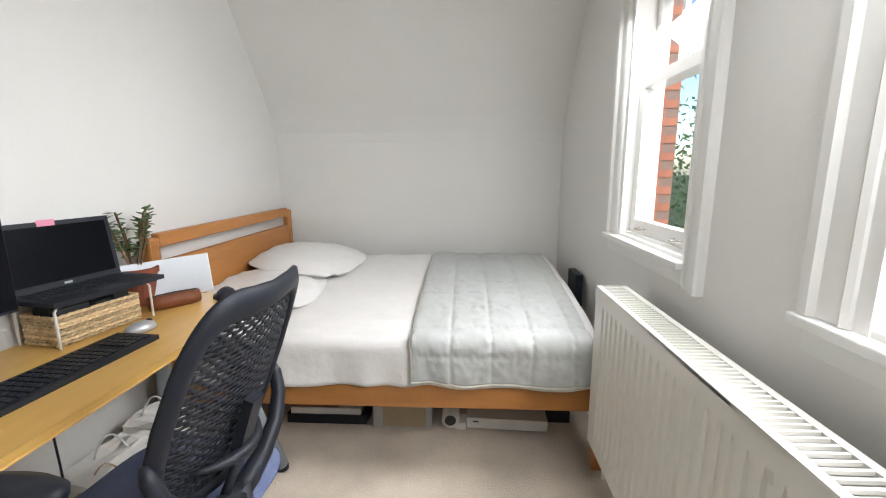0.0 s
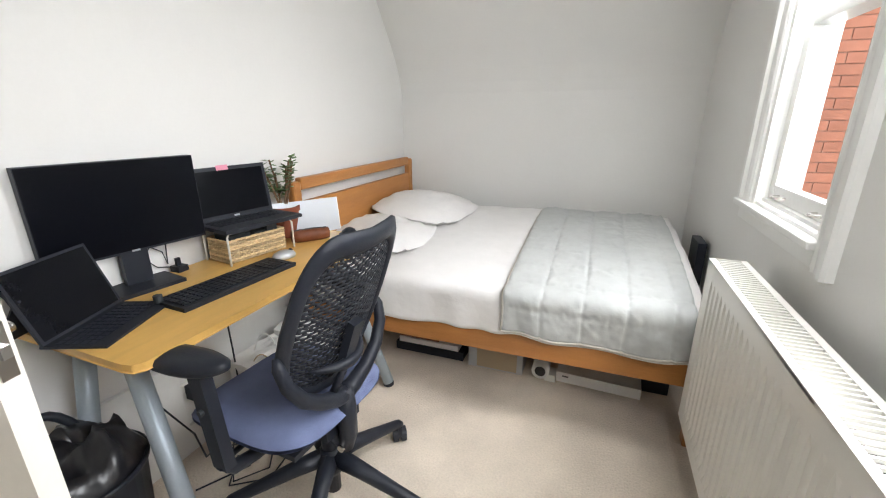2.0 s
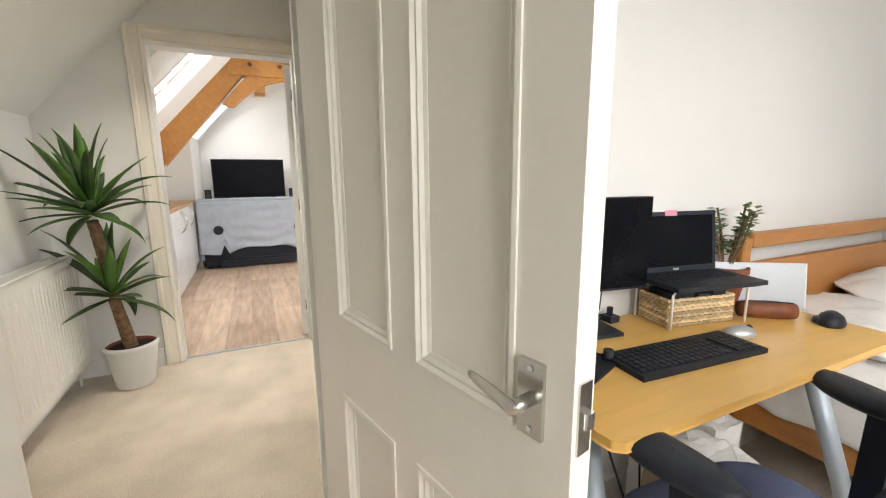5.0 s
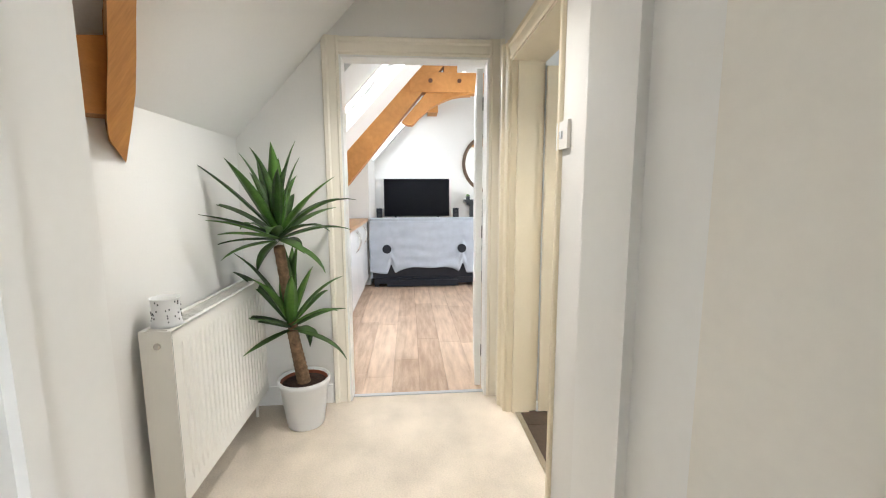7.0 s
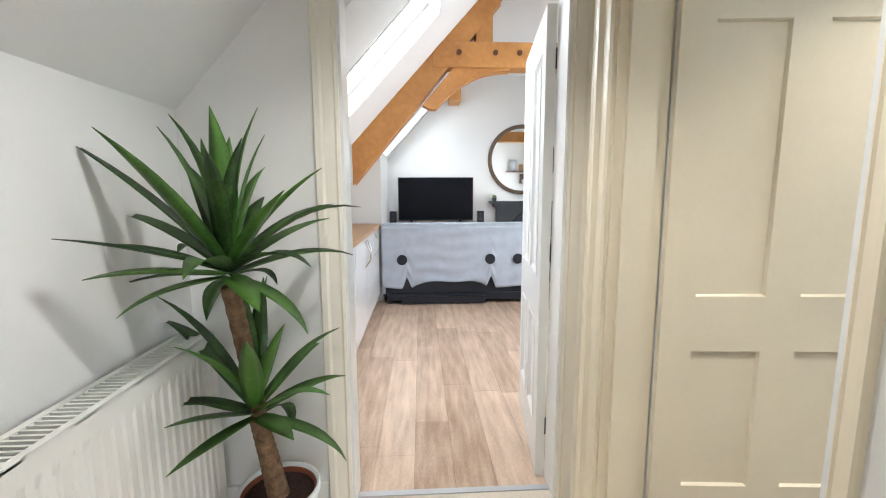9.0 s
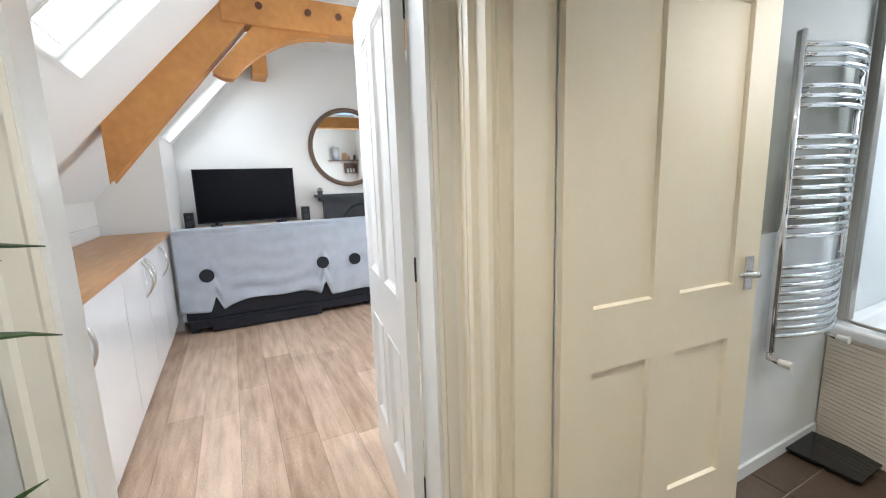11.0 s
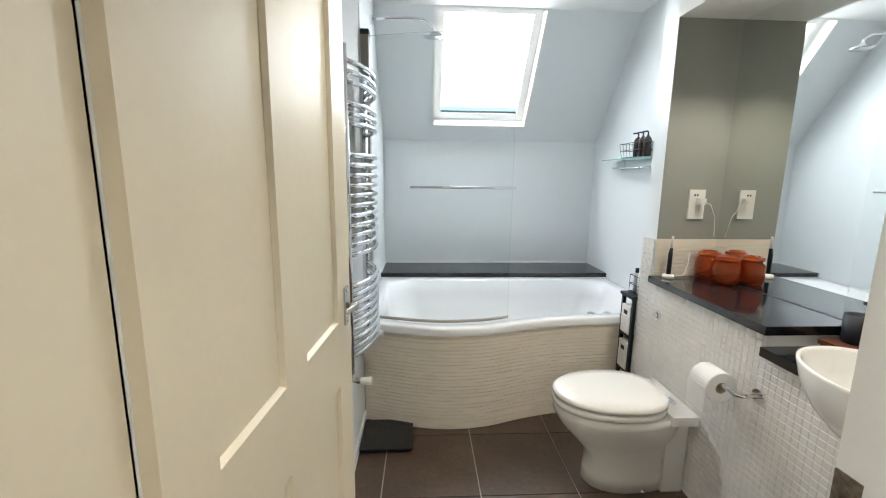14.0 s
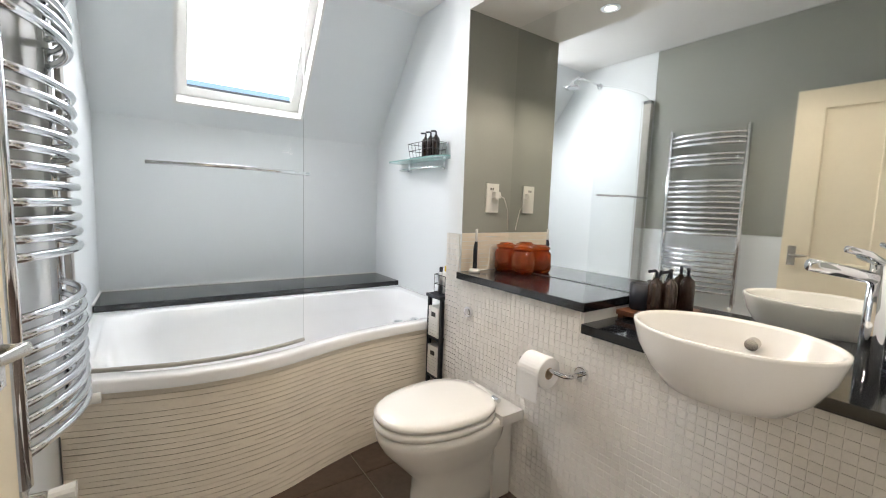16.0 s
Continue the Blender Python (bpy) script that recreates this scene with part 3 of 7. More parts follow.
def sash_window(name, y0, y1, z0, z1, label):
    """A box sash in the east wall: architrave, lining, two sashes, sill, panes."""
    w = thing(name, (BE, (y0 + y1) / 2, z0), label, "window")
    w["kind"] = "structure"
    inv = w.matrix_world.inverted()

    def add(nm, bm, m, lb="", bevel=0.0):
        bmesh.ops.transform(bm, matrix=inv, verts=bm.verts)
        return part(nm, bm, m, w, lb, bevel=bevel)
    bm = bmesh.new()
    aw = 0.10
    moulded_strip(bm, (BE, y0 - 0.0, z0 - 0.09), (BE, y0 - 0.0, z1 + aw), (-1, 0, 0), (0, -1, 0), aw, 0.022)
    moulded_strip(bm, (BE, y1 + 0.0, z0 - 0.01), (BE, y1 + 0.0, z1 + aw), (-1, 0, 0), (0, 1, 0), aw, 0.022)
    moulded_strip(bm, (BE, y0, z1), (BE, y1, z1), (-1, 0, 0), (0, 0, 1), aw, 0.022)
    add("architrave", bm, M_WHITE)
    add("sill", boxes(((BE - 0.035, y0 - 0.005, z0 - 0.035), (BE + 0.09, y1 + 0.11, z0 - 0.012))), M_WHITE, bevel=0.004)
    add("apron", boxes(((BE - 0.014, y0 - 0.0, z0 - 0.085), (BE - 0.001, y1 + 0.09, z0 - 0.037))), M_WHITE, bevel=0.003)
    add("lining", boxes(((BE - 0.004, y0, z0 - 0.012), (BE + 0.134, y0 + 0.03, z1)), ((BE - 0.004, y1 - 0.03, z0 - 0.012), (BE + 0.134, y1, z1)), ((BE - 0.004, y0 + 0.03, z1 - 0.03), (BE + 0.134, y1 - 0.03, z1)), ((BE + 0.02, y0 + 0.03, z0 - 0.012), (BE + 0.134, y1 - 0.03, z0 + 0.012))), M_WHITE)
    zm = 1.63

    def sash(nm, x, za, zb, bars):
        fw = 0.045
        a, b = y0 + 0.032, y1 - 0.032
        s = add(nm, boxes(((x, a, za), (x + 0.04, a + fw, zb)), ((x, b - fw, za), (x + 0.04, b, zb)), ((x, a + fw, za), (x + 0.04, b - fw, za + 0.055)), ((x, a + fw, zb - 0.045), (x + 0.04, b - fw, zb))), M_WHITE, bevel=0.003)
        if bars:
            g = bmesh.new()
            for i in range(1, 3):
                yy = a + fw + (b - a - 2 * fw) * i / 3
                box(g, (x + 0.012, yy - 0.009, za + 0.055), (x + 0.032, yy + 0.009, zb - 0.045))
            for k in range(1, 4):
                zz = za + 0.055 + (zb - za - 0.1) * k / 4
                box(g, (x + 0.013, a + fw, zz - 0.009), (x + 0.031, b - fw, zz + 0.009))
            add("glazing_bars", g, M_WHITE)
        p = add("pane", boxes(((x + 0.018, a + fw - 0.005, za + 0.05), (x + 0.022, b - fw + 0.005, zb - 0.04))), M_GLASS)
        p.visible_shadow = False
        return s
    sash("lower_sash", BE + 0.035, z0 + 0.013, zm + 0.02, False)
    sash("upper_sash", BE + 0.08, zm - 0.02, z1 - 0.031, True)
    for f in (0.22, 0.72):
        yy = y0 + (y1 - y0) * f
        add("sash_lift", tube(bmesh.new(), arc((BE + 0.034, yy - 0.03, z0 + 0.035), (BE + 0.034, yy + 0.03, z0 + 0.035), (-0.028, 0, 0.0), 8), 0.005, 8), M_NICKEL, "nickel sash lift")
    return w


sash_window("window_1", *W1, "white-painted sash window with small upper panes, shut")
sash_window("window_2", *W2, "white-painted sash window beside the radiator, shut")

# added casement, never in view, frames the living room fill lamp
w3 = thing("added_window", ((W3[0] + W3[1]) / 2, LN + 0.1, W3[2]), "added casement window out of view, lets light onto the cabinets", "window")
w3["kind"] = "structure"
part("window_frame", boxes(((-0.6, -0.03, 0.0), (-0.55, 0.03, 1.1)), ((0.55, -0.03, 0.0), (0.6, 0.03, 1.1)), ((-0.55, -0.03, 0.0), (0.55, 0.03, 0.05)), ((-0.55, -0.03, 1.05), (0.55, 0.03, 1.1)), ((-0.02, -0.028, 0.05), (0.02, 0.028, 1.05))), M_WHITE, w3)
for xa, xb in ((-0.552, -0.018), (0.018, 0.552)):
    part("pane", boxes(((xa, 0.0, 0.048), (xb, 0.004, 1.052))), M_GLASS, w3).visible_shadow = False

# skylights
def skylight(name, x0, x1, lo, hi, label, rim=0.05, lift=0.14):
    """A roof window between lo and hi (y, z) of the slope: reveal frame, sash frame, pane."""
    lo, hi = Vector((0, *lo)), Vector((0, *hi))
    d = (hi - lo)
    ln = d.length
    d.normalize()
    n = Vector((0, -d.z, d.y))
    if n.z < 0:
        n = -n
    m = Matrix(((1, 0, 0, x0), (0, d.y, n.y, lo.y), (0, d.z, n.z, lo.z), (0, 0, 0, 1)))
    w = thing(name, (0, 0, 0), label, "skylight")
    w["kind"] = "structure"
    w.matrix_world = m
    W = x1 - x0
    for nm, r0, r1, za, zb in (("reveal", -0.004, 0.012, -0.006, lift), ("sash_frame", 0.012, rim + 0.02, lift - 0.05, lift - 0.01)):
        bm = boxes(((r0, r0, za), (r1, ln - r0, zb)), ((W - r1, r0, za), (W - r0, ln - r0, zb)), ((r1, r0, za), (W - r1, r1, zb)), ((r1, ln - r1, za), (W - r1, ln - r0, zb)))
        part(nm, bm, M_WHITE, w, bevel=0.002 if nm == "sash_frame" else 0)
    part("gasket", boxes(((rim + 0.02, rim + 0.018, lift - 0.045), (W - rim - 0.02, rim + 0.024, lift - 0.02))), M_SLATE_G, w)
    p = part("pane", boxes(((rim, rim, lift - 0.03), (W - rim, ln - rim, lift - 0.026))), M_GLASS, w)
    p.visible_shadow = False
    return w


def on_slope(a, b, s):
    return (a[0] + (b[0] - a[0]) * s, a[1] + (b[1] - a[1]) * s)


SA, SB = (LS, sl(LS)), (0.98, sl(0.98))
skylight("skylight_living_1", SKY_A[0], SKY_A[1], on_slope(SA, SB, SKY_A[2]), on_slope(SA, SB, SKY_A[3]), "white roof window above the kitchen worktop, bright with daylight")
skylight("skylight_living_2", SKY_B[0], SKY_B[1], on_slope(SA, SB, SKY_B[2]), on_slope(SA, SB, SKY_B[3]), "white roof window near the television, bright with daylight")
skylight("skylight_bathroom", -2.665, -1.895, on_slope((TN, KB), SLT, 0.13), on_slope((TN, KB), SLT, 0.98), "white roof window over the bath with misted glass")

# baseboards
def skirting(name, *pairs):
    bm = boxes(*pairs)
    trim(name, bm, M_WHITE)


skirting("baseboard_bedroom", ((BW, D1B + 0.095, 0), (BW + 0.016, BN, 0.12)), ((BW + 0.016, BN - 0.016, 0), (BE, BN, 0.12)), ((BE - 0.016, BS, 0), (BE, BN - 0.016, 0.12)), ((BW, BS, 0), (BW + 0.016, D1A - 0.095, 0.12)))
skirting("baseboard_hall", ((HW, HS, 0), (HW + 0.016, D2A - 0.09, 0.12)), ((HW + 0.016, HS, 0), (HE, HS + 0.016, 0.12)), ((D3B + 0.045, HQ - 0.014, 0), (HE - 0.03, HQ, 0.12)))


# ---- radiators ----
def radiator(name, length, height, depth, label, flutes=24):
    """Panel radiator along x from 0 to length, front at y=0, back at y=depth, bottom z=0."""
    r = thing(name, (0, 0, 0), label, "radiator")
    bm = bmesh.new()
    n = flutes
    pts = []
    for i in range(n):
        c = length * (0.04 + 0.92 * (i + 0.5) / n)
        h = length * 0.92 / n
        pts += [(c - 0.28 * h, 0.0), (c - 0.16 * h, 0.007), (c + 0.16 * h, 0.007), (c + 0.28 * h, 0.0)]
    xs = [(0.0, 0.0)] + pts + [(length, 0.0)]
    zs = [0.0, 0.05, 0.08, height - 0.08, height - 0.05, height]
    dep = [0, 0, 1, 1, 0, 0]
    grid = [[bm.verts.new((x, y * dd, z)) for x, y in xs] for z, dd in zip(zs, dep)]
    for a, b in zip(grid, grid[1:]):
        for k in range(len(xs) - 1):
            bm.faces.new((a[k], a[k + 1], b[k + 1], b[k]))
    part("front_panel", bm, M_RAD, r)
    part("side_cover", boxes(((-0.004, 0.001, 0.01), (0.0, depth, height + 0.004))), M_RAD, r, bevel=0.001)
    part("side_cover", boxes(((length, 0.001, 0.01), (length + 0.004, depth, height + 0.004))), M_RAD, r, bevel=0.001)
    part("back_panel", boxes(((0.01, depth - 0.012, 0.0), (length - 0.01, depth, height - 0.01))), M_RAD, r)
    g = bmesh.new()
    k = int(length / 0.0185)
    for i in range(k):
        x = 0.02 + (length - 0.04) * i / (k - 1)
        box(g, (x - 0.0032, 0.018, height - 0.004), (x + 0.0032, depth - 0.018, height + 0.003))
    box(g, (0, 0.0, height - 0.006), (length, 0.018, height + 0.004))
    box(g, (0, depth - 0.018, height - 0.006), (length, depth, height + 0.004))
    part("top_grille", g, M_RAD, r, "slotted white top grille")
    # fins coloured dark to put shade between the grille slots
    part("convector_fins", boxes(*[((0.02 + 0.03 * i, 0.03, 0.03), (0.024 + 0.03 * i, depth - 0.03, height - 0.05)) for i in range(int(length / 0.03) - 1)]), mat("fin_shade", (0.10, 0.095, 0.085), 0.6), r)
    for x in (0.05, length - 0.05):
        part("pipe", tube(bmesh.new(), [(x, depth * 0.5, 0.0), (x, depth * 0.5, -0.14)], 0.008, 8), M_RAD, r, "white painted pipe")
    part("bleed_cap", lathe([(0.012, 0), (0.012, 0.006), (0.008, 0.008)], 16), M_NICKEL, r, "brass-coloured end cap").matrix_basis = pose(-0.004, depth * 0.45, height - 0.05, 0, -90, 0)
    return r


r1 = radiator("radiator_bedroom", 1.60, 0.64, 0.11, "long white double panel radiator under the sash windows", 34)
r1.matrix_world = pose(0.785, 2.265, 0.215, 0, 0, -90)
r2 = radiator("radiator_hall", 0.90, 0.66, 0.11, "white double panel radiator on the hall wall behind the plant", 22)
r2.matrix_world = pose(-2.25, -0.355, 0.165, 0, 0, 180)


# ---- bedroom: bed ----
def wob(x, y, s=1.0, a=1.0):
    return a * noise.noise(Vector((x * s, y * s, 3.1)))


bed = thing("bed", (-0.08, 3.0, 0), "honey pine double bed frame with slotted headboard", "bed")
ib = bed.matrix_world.inverted()


def badd(nm, bm, m=M_PINE, lb="", bevel=0.004):
    bmesh.ops.transform(bm, matrix=ib, verts=bm.verts)
    return part(nm, bm, m, bed, lb, bevel=bevel)


HX = -1.02
for yy in (2.29, 3.60):
    badd("headboard_post", boxes(((HX, yy, 0), (HX + 0.045, yy + 0.06, 1.03))), M_PINE_Y, bevel=0.012)
badd("headboard_top_rail", boxes(((HX + 0.003, 2.35, 0.985), (HX + 0.042, 3.60, 1.045))), M_PINE_Y, bevel=0.008)
badd("headboard_panel", boxes(((HX + 0.006, 2.35, 0.50), (HX + 0.038, 3.60, 0.925))), M_PINE_Y, bevel=0.004)
badd("side_rail", boxes(((HX + 0.045, 2.352, 0.282), (0.84, 2.382, 0.425))), M_PINE, "honey pine side rail facing the room")
badd("side_rail", boxes(((HX + 0.045, 3.63, 0.282), (0.84, 3.66, 0.425))))
badd("foot_rail", boxes(((0.84, 2.41, 0.282), (0.87, 3.60, 0.44))), M_PINE_Y)
for yy in (2.35, 3.60):
    badd("foot_leg", boxes(((0.84, yy, 0), (0.90, yy + 0.06, 0.46))), M_PINE_Y, bevel=0.006)
for i in range(9):
    x = -0.85 + 0.2 * i
    badd("slat", boxes(((x, 2.383, 0.36), (x + 0.08, 3.629, 0.378))), M_PINE_Y, bevel=0.002)


def bedtop(y):
    return 0.595 + 0.10 * max(0.0, min(1.0, (y - 2.42) / 0.9)) ** 0.7


tagged(obj("mattress", boxes(((-0.965, 2.40, 0.379), (0.835, 3.62, 0.57))), M_SHEET, bevel=0.04, seg=3), "thick white mattress on the pine bed frame", "mattress")


def drape(name, x0, x1, y_back, y_front, drop, nx, ny, height, material, label, category, puff=0.0, cell=0.13, hang_x=0.0, crease=0.0):
    """Cloth over the bed: flat on top, rolled over the front edge and hanging to drop."""
    bm = bmesh.new()
    r = 0.05
    top_len = y_back - (y_front + r)
    arc_len = r * math.pi / 2
    down = bedtop(y_front + r) + height - r - drop
    total = top_len + arc_len + down
    rows = []
    for j in range(ny + 1):
        s = total * j / ny
        row = []
        for i in range(nx + 1):
            x = x0 + (x1 - x0) * i / nx
            w = wob(x, s, 3.3, 0.010) + wob(x + 5, s, 9, 0.005)
            if crease:
                w += crease * (0.5 - abs(noise.noise(Vector((x * 2.2 + s * 1.5, s * 5.0, 1.7))))) * 0.6
            p = 0.0
            if puff:
                cx, cs = ((x - x0) / cell) % 1.0, (s / cell) % 1.0
                ex, es = min(cx, 1 - cx) * cell, min(cs, 1 - cs) * cell
                p = puff * (1 - math.exp(-ex / 0.010)) * (0.45 + 0.55 * (1 - math.exp(-es / 0.010)))
                near = math.exp(-min(ex, es) / 0.03)
                p += 0.005 * wob(x, s, 25) + 0.006 * near * wob(x * 1.7, s * 1.7, 30) + 0.004 * wob(x + 3, s, 11)
            if s < top_len:
                y = y_back - s
                co = Vector((x, y, bedtop(y) + height + w + p))
            elif s < top_len + arc_len:
                a = (s - top_len) / r
                z0 = bedtop(y_front + r) + height - r
                co = Vector((x, y_front + r - (r + p + w * 0.6) * math.sin(a), z0 + (r + p + w) * math.cos(a)))
            else:
                d = s - top_len - arc_len
                fold = 0.010 * math.sin(x * 23 + 2 * math.sin(x * 7)) * (d / max(down, 0.01))
                co = Vector((x + 0.01 * wob(x, d, 6), y_front - p - w * 0.8 - fold, bedtop(y_front + r) + height - r - d + 0.012 * wob(x, 2.0, 4.0) * (d / max(down, .01))))
            if hang_x and x > hang_x:
                e = x - hang_x
                co.x = hang_x + e * 0.55
                co.z -= e * 1.0
            row.append(bm.verts.new(co))
        rows.append(row)
    for a, b in zip(rows, rows[1:]):
        for k in range(nx):
            bm.faces.new((a[k], a[k + 1], b[k + 1], b[k]))
    edges = [[r[0].co.copy() for r in rows], [v.co.copy() for v in rows[-1]], [r[-1].co.copy() for r in rows]]
    ob = obj(name, bm, material, smooth=True)
    so = ob.modifiers.new("thickness", "SOLIDIFY")
    so.thickness, so.offset = 0.006 if not puff else 0.012, -1
    if puff:
        for pts in edges:
            part("piping", tube(bmesh.new(), [q - Vector((0, 0, 0.004)) for q in pts[::2]], 0.006, 6), M_PIPING, ob, "stitched pale edge binding", smooth=True)
    return tagged(ob, label, category)


drape("bed_sheet", -0.95, 0.845, 3.625, 2.332, 0.39, 110, 80, 0.004, M_SHEET, "rumpled white cotton sheet over the mattress", "sheet", crease=0.02)
drape("quilt", 0.06, 0.90, 3.60, 2.312, 0.42, 120, 150, 0.022, M_QUILT, "light grey weighted quilt folded over the foot of the bed", "blanket", puff=0.010, cell=0.168, hang_x=0.80)


def pillow(name, at, sx, sy, sz, rz, tilt):
    bm = bmesh.new()
    n = 22
    for side in (1, -1):
        g = []
        for j in range(n + 1):
            r = []
            for i in range(n + 1):
                u, v = 2 * i / n - 1, 2 * j / n - 1
                h = max(0.0, (1 - abs(u) ** 2.2)) ** 0.6 * max(0.0, (1 - abs(v) ** 2.2)) ** 0.6
                e = (abs(u) ** 3.4 + abs(v) ** 3.4) ** (1 / 3.4)
                pin = max(abs(u), abs(v)) / e if e else 1.0
                r.append(bm.verts.new((u * sx * pin, v * sy * pin, side * sz * h * (1 + 0.3 * wob(u + side, v, 2.2)) + 0.012 * wob(u * 3, v * 3 + side, 1.6) + 0.006 * wob(u * 3 + 4, v * 9, 1.3))))
            g.append(r)
        for a, b in zip(g, g[1:]):
            for k in range(n):
                bm.faces.new((a[k], a[k + 1], b[k + 1], b[k]))
    bmesh.ops.remove_doubles(bm, verts=bm.verts, dist=1e-4)
    ob = obj(name, bm, M_SHEET, smooth=True)
    ob.matrix_world = pose(*at, 0, tilt, rz)
    return tagged(ob, "soft white cotton pillow lying against the headboard", "pillow", "pillows on the bed")


pillow("pillow", (-0.76, 2.83, 0.675), 0.28, 0.36, 0.075, 3, 4)
pillow("pillow", (-0.69, 3.27, 0.745), 0.31, 0.37, 0.085, -3, 6)

tagged(obj("padded_case", boxes(((0.905, 3.0, 0.40), (0.945, 3.17, 0.715))), M_BLACK, bevel=0.015), "black padded case leaning between bed and wall", "case")

# under the bed
sb = thing("storage_box", (-0.03, 2.75, 0), "grey translucent storage box with a beige front under the bed", "storage box")
part("body", boxes(((-0.15, -0.13, 0.0), (0.15, 0.3, 0.16))), mat("grey_plastic", (0.42, 0.43, 0.45), 0.4), sb, bevel=0.012)
part("front_label", boxes(((-0.10, -0.134, 0.01), (0.12, -0.13, 0.145))), M_CARD, sb, "beige front panel")
part("lid", boxes(((-0.16, -0.14, 0.162), (0.16, 0.31, 0.18))), mat("grey_plastic_lid", (0.30, 0.31, 0.33), 0.4), sb, bevel=0.006)
fs = thing("paper_folder", (-0.42, 2.80, 0.0), "flat white paper folder on a black tray under the bed", "folder")
part("tray", boxes(((-0.22, -0.16, 0.0), (0.2, 0.25, 0.05))), M_BLACK, fs, "shallow black tray", bevel=0.008)
part("sheet", boxes(((-0.20, -0.155, 0.052), (0.17, 0.22, 0.085))), M_PAPER, fs, bevel=0.003)
part("cover", boxes(((-0.20, -0.15, 0.088), (0.05, 0.22, 0.10))), M_LEATHER, fs, "brown top cover")
tr = thing("paper_roll", (0.215, 2.65, 0.055), "rolled white poster under the bed", "paper roll")
bm = bmesh.new()
tube(bm, [(0, -0.04, 0), (0, 0.5, 0)], 0.045, 18)
part("roll", bm, M_PAPER, tr, smooth=True)
# the roll is solid, a dark disc paints the shade inside it
part("core", tube(bmesh.new(), [(0, -0.042, 0), (0, -0.02, 0)], 0.028, 16), M_DARK, tr, "dark plug painted as the shaded hollow")
wbx = thing("flat_white_box", (0.50, 2.66, 0.0), "flat white cardboard box under the bed", "box", rz=-3)
part("box_body", boxes(((-0.20, -0.05, 0.012), (0.20, 0.12, 0.068))), M_PAPER, wbx, bevel=0.004)
part("box_end", boxes(((-0.26, -0.055, 0.0), (-0.205, 0.02, 0.04))), M_PLASTIC_W, wbx, bevel=0.004)
part("mark", boxes(((-0.17, -0.052, 0.045), (-0.14, -0.0505, 0.052))), M_DARK, wbx)
tagged(obj("dark_bag", boxes(((0.70, 2.70, 0.0), (0.83, 3.2, 0.2))), M_BLACK, bevel=0.03, seg=3), "black bag pushed under the bed", "bag")
# long dark block along the back of the space under the bed
tagged(obj("dark_bag", boxes(((-0.95, 2.95, 0.0), (0.66, 3.4, 0.2))), mat("underbed_dark", (0.05, 0.05, 0.055), 0.9), bevel=0.05, seg=3), "long dark block under the bed behind the stored things", "bag")

# ---- bedroom: desk and things on it ----
DZ = 0.78
desk = thing("desk", (-0.80, 1.80, 0), "birch-topped desk on grey steel trestle legs", "desk")
idm = desk.matrix_world.inverted()


def dadd(nm, bm, m, lb="", bevel=0.0, smooth=False):
    bmesh.ops.transform(bm, matrix=idm, verts=bm.verts)
    return part(nm, bm, m, desk, lb, bevel=bevel, smooth=smooth)


dadd("tabletop", prism([(-1.06, 1.215), (-0.60, 1.205), (-0.572, 1.21), (-0.556, 1.23), (-0.556, 2.36), (-0.575, 2.385), (-1.06, 2.385)], "z", DZ - 0.024, DZ), M_DESK, bevel=0.004)
for yy in (1.30, 2.24):
    dadd("trestle_head", boxes(((-1.0, yy - 0.03, DZ - 0.06), (-0.62, yy + 0.03, DZ - 0.026))), M_STEEL, bevel=0.004)
    k = 1 if yy > 1.8 else -1
    for xa, xb in ((-0.735, -0.515), (-0.93, -1.035)):
        dadd("leg", tube(bmesh.new(), [(xa, yy, DZ - 0.05), (xb, yy + k * 0.06, 0.02)], 0.027, 16), M_STEEL, "round grey steel leg", smooth=True)
        dadd("foot", lathe([(0.02, 0), (0.027, 0.004), (0.027, 0.02)], 12, at=(xb, yy + k * 0.06, 0)), M_BLACK)
dadd("rail", boxes(((-0.86, 1.36, DZ - 0.06), (-0.80, 2.21, DZ - 0.026))), M_STEEL)


def flat(nm, at, label, cat, rz=0.0):
    return thing(nm, at, label, cat, rz=rz)


# monitor
mo = thing("monitor", (-1.0, 1.545, DZ), "black widescreen monitor on a square stand, switched off", "monitor", rz=-9)
part("bezel", boxes(((-0.045, -0.238, 0.125), (-0.015, 0.238, 0.422))), M_BLACK, mo, bevel=0.006)
part("display", boxes(((-0.0155, -0.2355, 0.133), (-0.0125, 0.2355, 0.4195))), M_SCREEN, mo, "dark glossy screen")
part("badge", boxes(((-0.0125, -0.012, 0.1275), (-0.0115, 0.012, 0.1335))), M_SILVER, mo)
part("neck", boxes(((-0.055, -0.04, 0.012), (-0.03, 0.04, 0.30))), M_BLACK, mo, bevel=0.006)
part("base", boxes(((-0.08, -0.10, 0.0), (0.06, 0.10, 0.012))), M_BLACK, mo, bevel=0.003)

# laptop on a wire stand over a basket
st = thing("wire_stand", (-0.94, 1.96, DZ), "white wire shelf stand carrying a laptop", "stand", rz=-10)
for x in (-0.085, 0.075):
    part("wire_leg", tube(bmesh.new(), [(x, -0.15, 0), (x, -0.15, 0.115), (x, -0.14, 0.128), (x, 0.14, 0.128), (x, 0.15, 0.115), (x, 0.15, 0)], 0.004, 8), M_PLASTIC_W, st, smooth=True)
part("shelf", boxes(((-0.09, -0.14, 0.127), (0.08, 0.14, 0.132))), M_PLASTIC_W, st)
lp = thing("laptop", (-0.958, 1.965, DZ + 0.133), "open black laptop with a pink note on its lid", "laptop", rz=-10)
